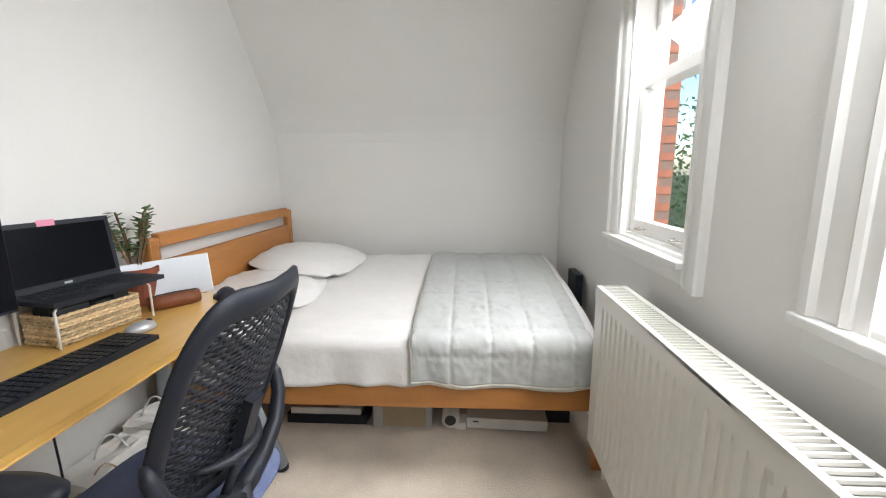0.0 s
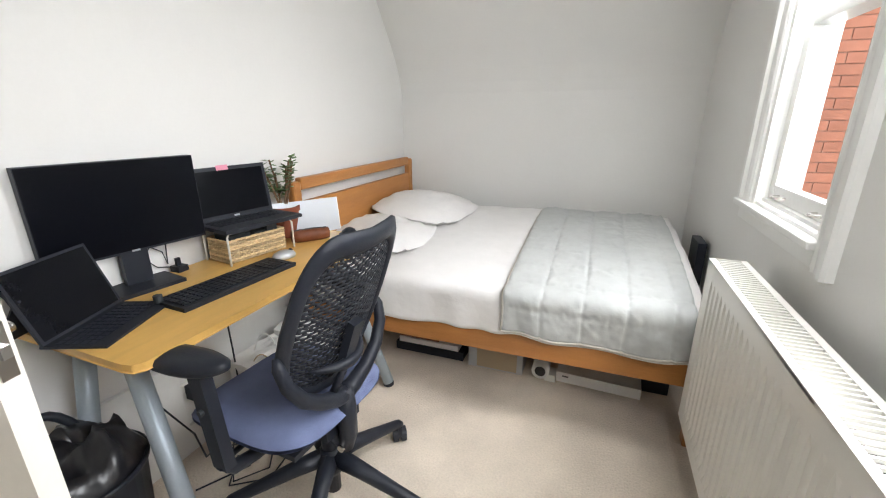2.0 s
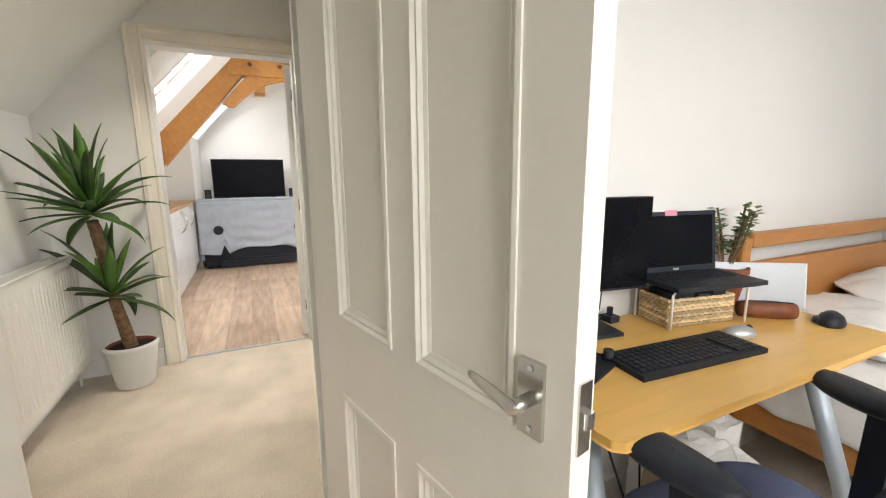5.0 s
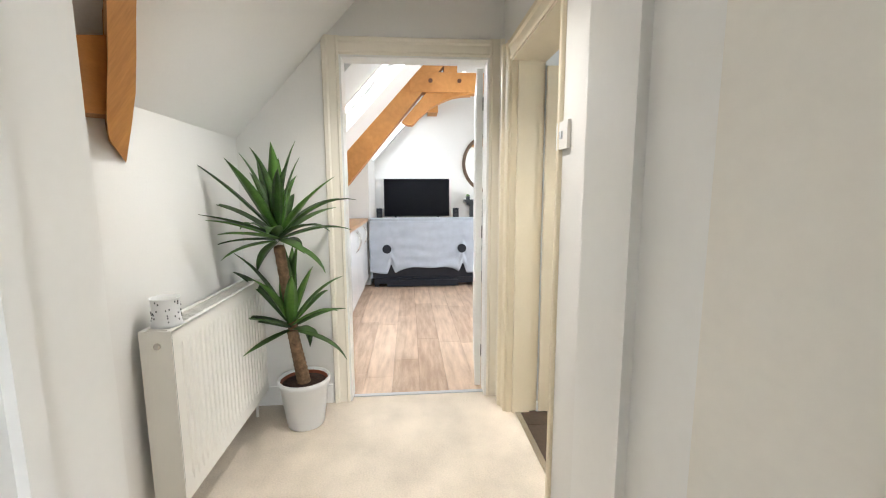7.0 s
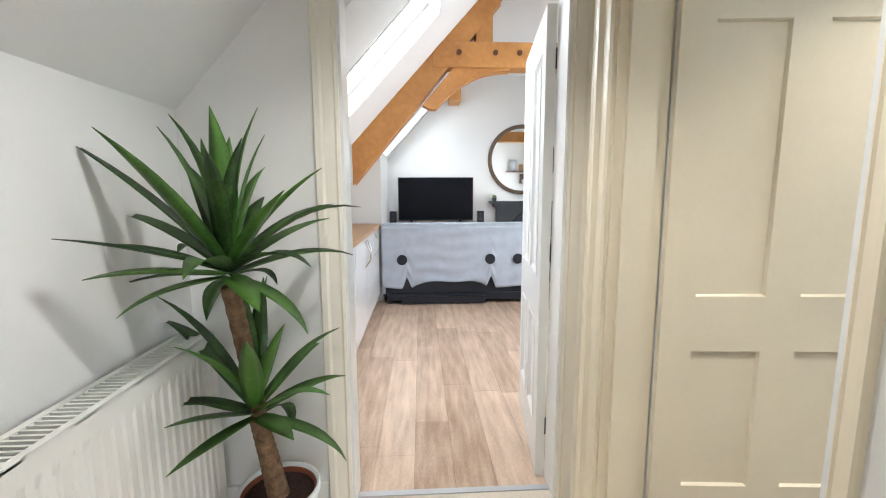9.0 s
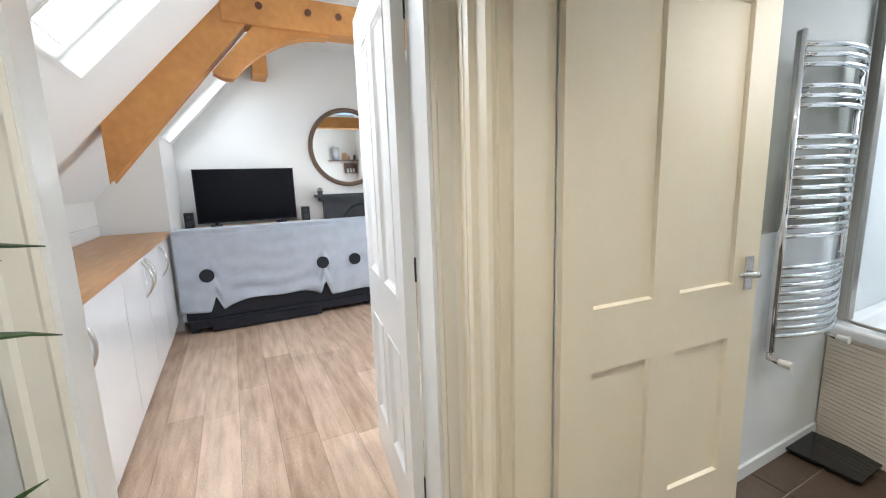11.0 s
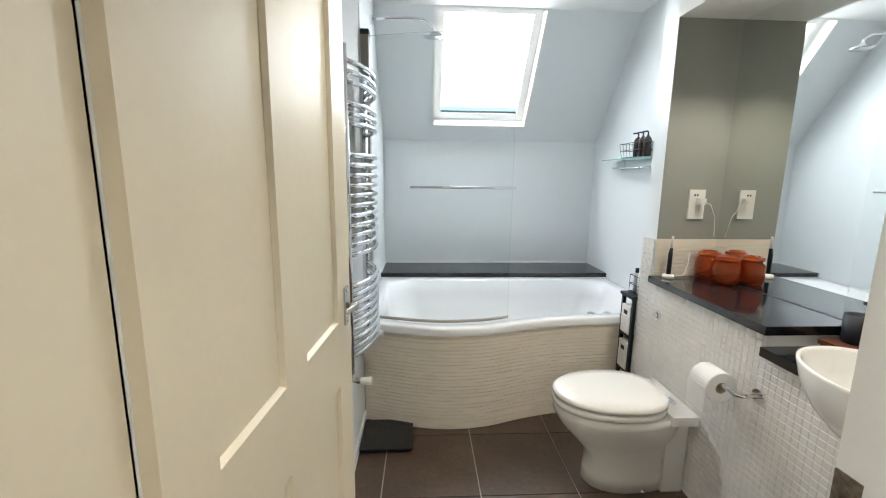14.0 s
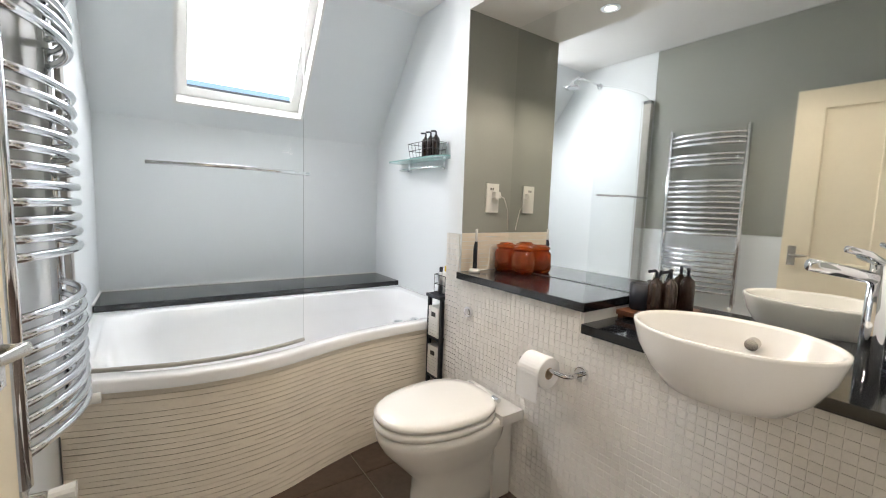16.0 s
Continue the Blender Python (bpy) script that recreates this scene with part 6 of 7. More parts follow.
# ---- bathroom ----
# its things are laid out from a datum of their own, and set in place together below
TW, TE, TN, TS, D3A, D3B = TW + 0.12, TE + 0.12, TN - 0.04, TS - 0.04, D3A + 0.12, D3B + 0.12
earlier = set(bpy.data.objects)
NX0 = -1.45                       # front of the boxed wall
YA, YB, YC = 2.03, 2.75, 2.865    # step in the shelf, niche cheek, end of the nib
wall("wall_box_core", boxes(((NX0 + 0.0034, TS, 0), (TE, YA, 0.797)), ((NX0 + 0.0034, YA, 0), (TE, YB, 0.867))), mat("white_mosaic_grout", (0.78, 0.755, 0.71), 0.8, vary=0.04))
wall("wall_nib", boxes(((NX0 + 0.006, YB, 0), (TE, YC, CEIL))), M_BATHWALL)
wall("wall_nib_cheek", boxes(((NX0 + 0.006, YB - 0.004, 1.09), (TE, YB, 2.12))), M_GREY)
wall("wall_bulkhead", boxes(((NX0 + 0.004, TS, 2.12), (TE, YB, CEIL))), M_WALL)
wall("wall_bathroom_grey", boxes(((TW, TS + 0.16, 1.09), (TW + 0.004, 3.01, CEIL)), ((TW + 0.004, TS, D3H + 0.1), (NX0, TS + 0.004, CEIL)), ((D3B + 0.06, TS, 1.09), (NX0, TS + 0.004, D3H + 0.1))), M_GREY)
trim("trim_bathroom_panel_edge", boxes(((TW, 3.01, 0.6), (TW + 0.008, 3.03, 2.35))), M_BATHWALL)
trim("baseboard_bathroom", boxes(((TW, TS, 0), (TW + 0.012, 2.94, 0.06))), M_BATHWALL)

slab = obj("stone_shelf", boxes(((NX0 - 0.018, YA - 0.012, 0.868), (TE - 0.001, YB - 0.001, 0.90))), M_SLAB, bevel=0.003)
tagged(slab, "polished black stone shelf above the toilet", "shelf")
tagged(obj("stone_counter", boxes(((NX0 - 0.03, TS + 0.005, 0.798), (TE - 0.001, YA - 0.014, 0.83))), M_SLAB, bevel=0.003), "polished black stone counter under the basin", "counter")
mi = obj("mirror_wall", boxes(((TE - 0.006, TS + 0.01, 0.832), (TE - 0.001, YA - 0.013, 2.118)), ((TE - 0.006, YA - 0.013, 0.902), (TE - 0.001, YB - 0.006, 2.118))), M_MIRROR)
tagged(mi, "frameless wall mirror filling the niche", "mirror")

# strip tiles: nib cheek splash back, lower west wall
def strips(parent, rows, z0, h, place, segs):
    """Thin tile courses; place(s) gives a point and an outward normal at 0..1 along the course."""
    for r in range(rows):
        bm = bmesh.new()
        za, zb = z0 + r * h + 0.0012, z0 + (r + 1) * h - 0.0012
        lo, hi = [], []
        for k in range(segs + 1):
            p, nrm = place(k / segs)
            d = 0.0045 + 0.0025 * noise.noise(Vector((k * 0.37, r * 1.9, 0.3)))
            wv = 0.0022 * noise.noise(Vector((k * 0.21, r * 0.8, 5.0)))
            lo.append([bm.verts.new((p[0] + nrm[0] * q, p[1] + nrm[1] * q, za + wv)) for q in (0, d)])
            hi.append([bm.verts.new((p[0] + nrm[0] * q, p[1] + nrm[1] * q, zb + wv)) for q in (0, d * 0.8)])
        for k in range(segs):
            bm.faces.new((lo[k][1], lo[k + 1][1], hi[k + 1][1], hi[k][1]))
            bm.faces.new((lo[k][0], lo[k + 1][0], lo[k + 1][1], lo[k][1]))
            bm.faces.new((hi[k][1], hi[k + 1][1], hi[k + 1][0], hi[k][0]))
        part("tile_strip", bm, M_STRIP, parent)


strips(bpy.data.objects["wall_nib"], 9, 0.901, 0.021, lambda s: ((NX0 + 0.006 + (TE - NX0 - 0.008) * s, YB), (0, -1)), 24)

# bath with a curved panel
RIM = 0.595
CURVE = [(-2.95, 2.95), (-2.80, 2.90), (-2.60, 2.845), (-2.42, 2.832), (-2.25, 2.855), (-2.05, 2.92), (-1.85, 2.97), (-1.62, 2.995), (-1.40, 3.005), (-1.13, 3.005)]


def front(x):
    for i, (a, b) in enumerate(zip(CURVE, CURVE[1:])):
        if a[0] <= x <= b[0] + 1e-6:
            p0, p3 = CURVE[max(i - 1, 0)], CURVE[min(i + 2, len(CURVE) - 1)]
            t = (x - a[0]) / (b[0] - a[0])
            m0, m1 = (b[1] - p0[1]) / (b[0] - p0[0]) * (b[0] - a[0]), (p3[1] - a[1]) / (p3[0] - a[0]) * (b[0] - a[0])
            return (2 * t ** 3 - 3 * t * t + 1) * a[1] + (t ** 3 - 2 * t * t + t) * m0 + (-2 * t ** 3 + 3 * t * t) * b[1] + (t ** 3 - t * t) * m1
    return CURVE[-1][1]


BX0, BX1, BB = TW + 0.004, TE - 0.002, 3.93
bt = thing("bathtub", (-2.05, 3.4, 0), "white curved shower bath with a cream tiled panel", "bath")
ibt = bt.matrix_world.inverted()


def btadd(nm, bm, m, lb="", smooth=False, bevel=0.0):
    bmesh.ops.transform(bm, matrix=ibt, verts=bm.verts)
    return part(nm, bm, m, bt, lb, smooth=smooth, bevel=bevel)


# rim and bowl: rings from the outer edge to the floor of the bath
bm = bmesh.new()
N = 48


def ring(inset, z, rnd_=0.0):
    pts = []
    x0, x1 = BX0 + inset * (1 if inset > 0 else 0), BX1 - inset * (1 if inset > 0 else 0)
    yb = BB - max(inset, 0) * 0.8
    for k in range(N + 1):
        u = k / N
        x = x0 + (x1 - x0) * u
        e = rnd_ * (max(0.0, 1 - u / 0.12) ** 2 + max(0.0, 1 - (1 - u) / 0.12) ** 2)
        pts.append((x, front(min(max(x, -2.95), -1.13)) + inset + e, z))
    for k in range(N + 1):
        u = 1 - k / N
        x = x0 + (x1 - x0) * u
        e = rnd_ * (max(0.0, 1 - u / 0.12) ** 2 + max(0.0, 1 - (1 - u) / 0.12) ** 2)
        pts.append((x, yb - e, z))
    return [bm.verts.new(p) for p in pts]


rg = [ring(-0.012, RIM - 0.045), ring(-0.014, RIM - 0.012), ring(-0.006, RIM - 0.001), ring(0.006, RIM), ring(0.055, RIM - 0.002, 0.05), ring(0.075, RIM - 0.012, 0.10), ring(0.10, RIM - 0.12, 0.14), ring(0.16, 0.22, 0.18), ring(0.22, 0.185, 0.18)]
for a, b in zip(rg, rg[1:]):
    for k in range(len(a)):
        bm.faces.new((a[k], a[(k + 1) % len(a)], b[(k + 1) % len(b)], b[k]))
bm.faces.new(rg[-1])
btadd("tub", bm, M_ACRYL, "glossy white acrylic tub", smooth=True)
bm = bmesh.new()
top, bot = [], []
for k in range(61):
    x = BX0 + (BX1 - BX0) * k / 60
    y = front(min(max(x, -2.95), -1.13))
    top.append((bm.verts.new((x, y + 0.004, RIM - 0.046)), bm.verts.new((x, y + 0.03, RIM - 0.046))))
    bot.append((bm.verts.new((x, y + 0.004, 0.0)), bm.verts.new((x, y + 0.03, 0.0))))
for k in range(60):
    bm.faces.new((bot[k][0], bot[k + 1][0], top[k + 1][0], top[k][0])), bm.faces.new((bot[k + 1][1], bot[k][1], top[k][1], top[k + 1][1]))
    bm.faces.new((top[k][0], top[k + 1][0], top[k + 1][1], top[k][1])), bm.faces.new((bot[k][1], bot[k + 1][1], bot[k + 1][0], bot[k][0]))
panel = btadd("panel_backing", bm, mat("cream_grout", (0.78, 0.71, 0.60), 0.6), "cream tiled front panel")


def on_panel(s):
    x = BX0 + 0.004 + (BX1 - BX0 - 0.008) * s
    x = min(max(x, -2.95), -1.13)
    d = (front(min(x + 0.01, -1.13)) - front(max(x - 0.01, -2.95))) / 0.02
    n = Vector((d, -1)).normalized()
    v = ibt @ Vector((x, front(x) + 0.004, 0))
    return (v.x, v.y), n


strips(panel, 26, 0.004, 0.0209, on_panel, 64)
for x in (-1.62, -1.52):
    btadd("overflow_fitting", lathe([(0.001, 0), (0.025, 0), (0.025, 0.006), (0.018, 0.009), (0.001, 0.009)], 18, at=(x, 3.045, RIM), cap=False), M_CHROME, "small chrome fitting")
wall("bath_surround", boxes(((TW + 0.002, BB - 0.002, 0.0), (TE - 0.001, TN, 0.598))), M_BATHWALL)
tagged(obj("stone_ledge", boxes(((TW + 0.004, BB + 0.002, 0.60), (TE - 0.004, TN - 0.002, 0.635))), M_SLAB, bevel=0.003), "black stone ledge along the wall behind the bath", "ledge")
trim("trim_ledge_seal", boxes(((TW, TN - 0.012, 0.6355), (TE, TN, 0.643)), ((TW, BB + 0.01, 0.6355), (TW + 0.01, TN - 0.012, 0.643))), M_WHITE)

# shower screen, bar, shower head
ss = thing("shower_screen", (-2.93, 3.05, RIM), "curved clear glass shower screen on a steel post", "shower screen")
part("post", boxes(((-0.018, -0.03, 0.005), (0.03, 0.03, 1.50))), mat("brushed_post", (0.42, 0.39, 0.35), 0.3, metal=0.9), ss, "brushed steel post", bevel=0.008)
part("post_cap", boxes(((-0.02, -0.032, 1.50), (0.032, 0.032, 1.525))), M_SLATE_G, ss, bevel=0.006)
cur = [(0.03 + 0.76 * i / 16, front(-2.93 + 0.03 + 0.76 * i / 16) + 0.055 - 3.05 + 0.02 * (i / 16) ** 2) for i in range(17)]
bm = bmesh.new()
pv = [[bm.verts.new((x, y + o, z)) for o in (-0.003, 0.003) for z in (0.022, 1.48)] for x, y in cur]
for a, b in zip(pv, pv[1:]):
    for q, r in ((0, 1), (3, 2), (1, 3), (2, 0)):
        bm.faces.new((a[q], a[r], b[r], b[q]))
bm.faces.new((pv[0][0], pv[0][1], pv[0][3], pv[0][2])), bm.faces.new((pv[-1][0], pv[-1][1], pv[-1][3], pv[-1][2]))
g = part("glass_panel", bm, M_SCREENGL, ss, "clear curved glass")
g.visible_shadow = False
part("bottom_seal", tube(bmesh.new(), [(x, y, 0.014) for x, y in cur], 0.009, 8), mat("grey_seal", (0.35, 0.34, 0.30), 0.4), ss, "grey seal strip", smooth=True)
part("towel_bar", tube(bmesh.new(), [(0.245, cur[5][1] - 0.045, 0.735), (0.52, cur[10][1] - 0.05, 0.737), (0.80, cur[16][1] - 0.045, 0.735)], 0.007, 8), M_CHROME, ss, "slim chrome bar", smooth=True)
for i, x in ((6, 0.30), (15, 0.74)):
    part("bar_stud", tube(bmesh.new(), [(x, cur[i][1] - 0.045, 0.735), (x, cur[i][1] - 0.003, 0.735)], 0.006, 8), M_CHROME, ss)
sh = thing("wall_shower", (-2.95, 3.53, 2.34), "round chrome shower head on a curved wall arm", "shower")
part("arm", tube(bmesh.new(), [(0.002, 0, 0.0), (0.10, 0, 0.012), (0.25, 0, 0.016), (0.34, 0, 0.008), (0.385, 0, -0.02), (0.392, 0, -0.05)], 0.009, 10), M_CHROME, sh, smooth=True)
part("rose", lathe([(0.010, -0.04), (0.014, -0.055), (0.03, -0.068), (0.062, -0.076), (0.065, -0.084), (0.06, -0.09), (0.001, -0.09)], 28, at=(0.392, 0, 0), cap=False), M_CHROME, sh, "perforated chrome rose", smooth=True)
part("wall_flange", tube(bmesh.new(), [(0.0, 0, 0), (0.012, 0, 0)], 0.028, 18), M_CHROME, sh)

# towel radiator on the west wall
tr2 = thing("towel_radiator", (TW + 0.03, 2.30, 0.60), "tall curved chrome ladder towel radiator", "towel radiator")
for y in (0.02, 0.53):
    part("upright", tube(bmesh.new(), [(0.012, y, 0.0), (0.012, y, 1.24)], 0.017, 14), M_CHROME, tr2, smooth=True)
    part("wall_bracket", tube(bmesh.new(), [(-0.03, y + (0.05 if y < 0.3 else -0.05), 1.02), (0.03, y + (0.05 if y < 0.3 else -0.05), 1.02)], 0.011, 10), M_CHROME, tr2)
    part("valve", tube(bmesh.new(), [(0.012, y, 0.0), (0.012, y, -0.03), (0.055, y, -0.035)], 0.012, 10), M_NICKEL, tr2, smooth=True)
    part("valve_head", tube(bmesh.new(), [(0.05, y, -0.035), (0.095, y, -0.035)], 0.016, 12, radii=[0.014, 0.018]), M_PLASTIC_W, tr2, "white valve head")
zs = [1.19, 1.155, 1.12, 1.045, 1.01, 0.975] + [0.86 - 0.038 * i for i in range(11)] + [0.355 - 0.036 * i for i in range(9)]
b0 = None
for z in zs:
    b = part("bar", tube(bmesh.new(), arc((0.016, 0.02, 0), (0.016, 0.53, 0), (0.075, 0, 0), 12), 0.0105, 8), M_CHROME, tr2, smooth=True) if b0 is None else new("bar", b0.data)
    b.parent = tr2
    b.matrix_basis = pose(0, 0, z)
    b0 = b0 or b

# toilet
to = thing("toilet", (-1.45, 2.45, 0), "white back-to-wall toilet with the seat lid down", "toilet")


def egg(f, b, w, z, n=36, cx=0.0):
    """An egg outline: front reach f (towards -x), back reach b, half width w."""
    return [(cx + (-f if math.cos(t) < 0 else b) * abs(math.cos(t)) ** 0.9, w * math.copysign(abs(math.sin(t)) ** (0.9 if math.cos(t) < 0 else 0.75), math.sin(t)), z) for t in [2 * math.pi * k / n for k in range(n)]]


def loft(rings, cap0=True, cap1=True):
    bm = bmesh.new()
    vs = [[bm.verts.new(p) for p in r] for r in rings]
    for a, b in zip(vs, vs[1:]):
        for k in range(len(a)):
            bm.faces.new((a[k], a[(k + 1) % len(a)], b[(k + 1) % len(b)], b[k]))
    if cap0:
        bm.faces.new(vs[0][::-1])
    if cap1:
        bm.faces.new(vs[-1])
    return bm


part("pan", loft([egg(0.17, 0.25, 0.115, 0.0, cx=-0.25), egg(0.165, 0.25, 0.11, 0.06, cx=-0.25), egg(0.16, 0.25, 0.10, 0.15, cx=-0.25), egg(0.22, 0.25, 0.125, 0.22, cx=-0.255), egg(0.275, 0.26, 0.165, 0.30, cx=-0.27), egg(0.293, 0.265, 0.178, 0.345, cx=-0.275), egg(0.295, 0.27, 0.182, 0.378, cx=-0.275), egg(0.28, 0.26, 0.17, 0.383, cx=-0.275)]), M_CERAMIC, to, "glazed white pan", smooth=True)
part("shelf_back", boxes(((-0.12, -0.17, 0.36), (-0.006, 0.17, 0.40)), ((-0.10, -0.11, 0.0), (-0.006, 0.11, 0.36))), M_CERAMIC, to, bevel=0.012)
part("seat", loft([egg(0.295, 0.185, 0.180, 0.386, cx=-0.275), egg(0.302, 0.19, 0.187, 0.392, cx=-0.275), egg(0.302, 0.19, 0.187, 0.408, cx=-0.275), egg(0.296, 0.185, 0.182, 0.414, cx=-0.275)]), M_CERAMIC, to, "white seat ring", smooth=True)
part("lid", loft([egg(0.290, 0.185, 0.180, 0.4195, cx=-0.275), egg(0.300, 0.19, 0.188, 0.425, cx=-0.275), egg(0.300, 0.19, 0.188, 0.438, cx=-0.275), egg(0.286, 0.18, 0.176, 0.448, cx=-0.275), egg(0.23, 0.14, 0.13, 0.453, cx=-0.275)]), M_CERAMIC, to, "closed cream-white lid", smooth=True)
for y in (-0.08, 0.08):
    part("hinge", tube(bmesh.new(), [(-0.075, y - 0.018, 0.425), (-0.075, y + 0.018, 0.425)], 0.011, 10), M_CHROME, to, "chrome lid hinge")
part("floor_bolt", lathe([(0.012, 0), (0.012, 0.008), (0.004, 0.014)], 12, at=(-0.2, -0.135, 0.02)), M_CHROME, to)

fb = thing("flush_button", (NX0, 2.66, 0.72), "round chrome flush button on the tiled wall", "button")
part("disc", tube(bmesh.new(), [(-0.012, 0, 0), (0.004, 0, 0)], 0.026, 22), M_CHROME, fb)
part("push", tube(bmesh.new(), [(-0.016, 0, 0), (-0.012, 0, 0)], 0.017, 18), M_NICKEL, fb)
rh = thing("toilet_roll", (NX0, 2.02, 0.645), "full toilet roll on a chrome holder", "toilet roll")
part("holder", tube(bmesh.new(), [(0.0, 0, 0), (-0.06, 0, 0), (-0.075, 0.015, 0), (-0.078, 0.22, 0)], 0.0085, 10), M_CHROME, rh, "chrome holder arm", smooth=True)
part("flange", tube(bmesh.new(), [(-0.01, 0, 0), (0.004, 0, 0)], 0.026, 18), M_CHROME, rh)
bm = lathe([(0.022, -0.05), (0.056, -0.05), (0.058, -0.047), (0.058, 0.047), (0.056, 0.05), (0.022, 0.05), (0.022, -0.05)], 32, cap=False)
bmesh.ops.transform(bm, matrix=pose(-0.078, 0.13, -0.012, 90, 0, 0), verts=bm.verts)
part("paper", bm, M_PAPER, rh, "white tissue roll", smooth=False)
bm = lathe([(0.019, -0.0505), (0.0215, -0.0505), (0.0215, 0.0505), (0.019, 0.0505), (0.019, -0.0505)], 22, cap=False)
bmesh.ops.transform(bm, matrix=pose(-0.078, 0.13, -0.012, 90, 0, 0), verts=bm.verts)
part("core", bm, M_CARD, rh, "brown card core")
part("loose_sheet", boxes(((-0.138, 0.08, -0.11), (-0.1365, 0.18, -0.012))), M_PAPER, rh)

# basin and tap
ba = thing("basin", (-1.515, 1.57, 0.765), "white oval vessel basin projecting over the counter", "basin")
ext, inn = [(0.45, 0.0), (0.62, 0.012), (0.80, 0.06), (0.93, 0.12), (1.0, 0.182), (1.0, 0.19)], [(0.965, 0.192), (0.94, 0.18), (0.86, 0.12), (0.66, 0.06), (0.30, 0.03), (0.05, 0.026)]
rings = [[(0.178 * r * math.cos(t), 0.222 * r * math.sin(t), z * 0.87) for t in [2 * math.pi * k / 40 for k in range(40)]] for r, z in ext + inn]
part("bowl", loft(rings), M_CERAMIC, ba, "glossy white bowl", smooth=True)
part("overflow", tube(bmesh.new(), [(0.128, -0.01, 0.112), (0.150, -0.01, 0.115)], 0.016, 16), M_NICKEL, ba, "round chrome overflow cap")
part("waste", lathe([(0.001, 0.028), (0.022, 0.028), (0.02, 0.033), (0.001, 0.034)], 18, cap=False), M_CHROME, ba)
tp = thing("mixer_tap", (-1.27, 1.36, 0.831), "tall chrome mixer tap beside the basin", "tap")
part("body", tube(bmesh.new(), [(0, 0, 0), (0, 0, 0.28)], 0.021, 18, radii=[0.024, 0.02]), M_CHROME, tp, smooth=True)
part("spout", tube(bmesh.new(), [(0, 0.0, 0.245), (-0.06, 0.045, 0.26), (-0.13, 0.10, 0.275)], 0.015, 12), M_CHROME, tp, smooth=True)
part("lever", tube(bmesh.new(), [(0, 0, 0.285), (-0.03, 0.02, 0.305), (-0.07, 0.05, 0.315)], 0.009, 8), M_CHROME, tp, smooth=True)

ty = thing("wooden_tray", (-1.212, 1.93, 0.831), "dark wooden tray beside the basin", "tray")
part("board", boxes(((-0.07, -0.085, 0.012), (0.07, 0.083, 0.028))), M_WALNUT, ty, bevel=0.003)
for y in (-0.07, 0.068):
    part("foot", boxes(((-0.065, y - 0.01, 0.0), (0.065, y + 0.01, 0.012))), M_WALNUT, ty)
cp = thing("black_cup", (-1.195, 1.972, 0.8595), "matt black toothbrush cup", "cup")
part("cup", lathe([(0.001, 0), (0.034, 0), (0.038, 0.005), (0.039, 0.095), (0.036, 0.095), (0.034, 0.01), (0.001, 0.01)], 22, cap=False), M_BLACK, cp, smooth=True)
for i, (dx, dy, m) in enumerate(((0.02, -0.03, M_PAPER), (0.0, -0.04, M_PLASTIC_W), (0.02, -0.045, M_BLACK))):
    part("toothbrush", tube(bmesh.new(), [(0, 0, 0.012), (dx, dy, 0.12), (dx * 1.2, dy * 1.3, 0.15)], 0.004, 6, radii=[0.004, 0.004, 0.007]), m, cp)


def pump_bottle(at, h, r, label, m=M_BROWNGL, group=""):
    b = thing("pump_bottle", at, label, "bottle", group)
    part("body", lathe([(0.001, 0), (r, 0), (r * 1.03, 0.004), (r * 1.03, h * 0.66), (r * 0.8, h * 0.76), (r * 0.42, h * 0.80), (r * 0.42, h * 0.84), (0.001, h * 0.84)], 18, cap=False), m, b, smooth=True)
    part("pump", tube(bmesh.new(), [(0, 0, h * 0.84), (0, 0, h * 0.97), (-0.004, 0.004, h), (-0.03, 0.012, h * 0.985)], 0.0055, 8), M_BLACK, b, "black pump nozzle", smooth=True)
    return b


pump_bottle((-1.225, 1.905, 0.8595), 0.155, 0.024, "brown glass pump bottle on the tray", group="pump bottles on the tray")
pump_bottle((-1.20, 1.868, 0.8595), 0.155, 0.024, "brown glass pump bottle on the tray", group="pump bottles on the tray")

for x, y, h in ((-1.205, 2.685, 0.15), (-1.195, 2.575, 0.145)):
    j = thing("amber_jar", (x, y, 0.901), "squat amber glass jar with a lid", "jar", "amber jars on the stone shelf")
    part("glass", lathe([(0.001, 0), (0.044, 0), (0.053, 0.006), (0.057, 0.022), (0.057, h * 0.58), (0.053, h * 0.68), (0.044, h * 0.74), (0.043, h * 0.78), (0.040, h * 0.78), (0.041, h * 0.73), (0.053, h * 0.57), (0.053, 0.02), (0.001, 0.008)], 28, cap=False), M_AMBER, j, smooth=True)
    part("lid", lathe([(0.001, h * 0.785), (0.046, h * 0.785), (0.050, h * 0.81), (0.050, h * 0.87), (0.044, h * 0.90), (0.034, h * 0.905), (0.032, h * 0.95), (0.001, h * 0.96)], 24, cap=False), M_AMBER, j, smooth=True)
tbr = thing("electric_toothbrush", (-1.395, 2.70, 0.901), "dark electric toothbrush on a white charger", "toothbrush")
part("charger", lathe([(0.001, 0), (0.028, 0), (0.026, 0.016), (0.012, 0.02), (0.001, 0.02)], 18, cap=False), M_PLASTIC_W, tbr, smooth=True)
part("handle", tube(bmesh.new(), [(0, 0, 0.02), (0, 0, 0.12), (0.003, 0, 0.15)], 0.01, 10, radii=[0.011, 0.01, 0.007]), M_BLACK, tbr, smooth=True)
part("brush_head", tube(bmesh.new(), [(0.003, 0, 0.15), (0.004, 0, 0.21)], 0.006, 8), M_PLASTIC_W, tbr, "white brush head", smooth=True)
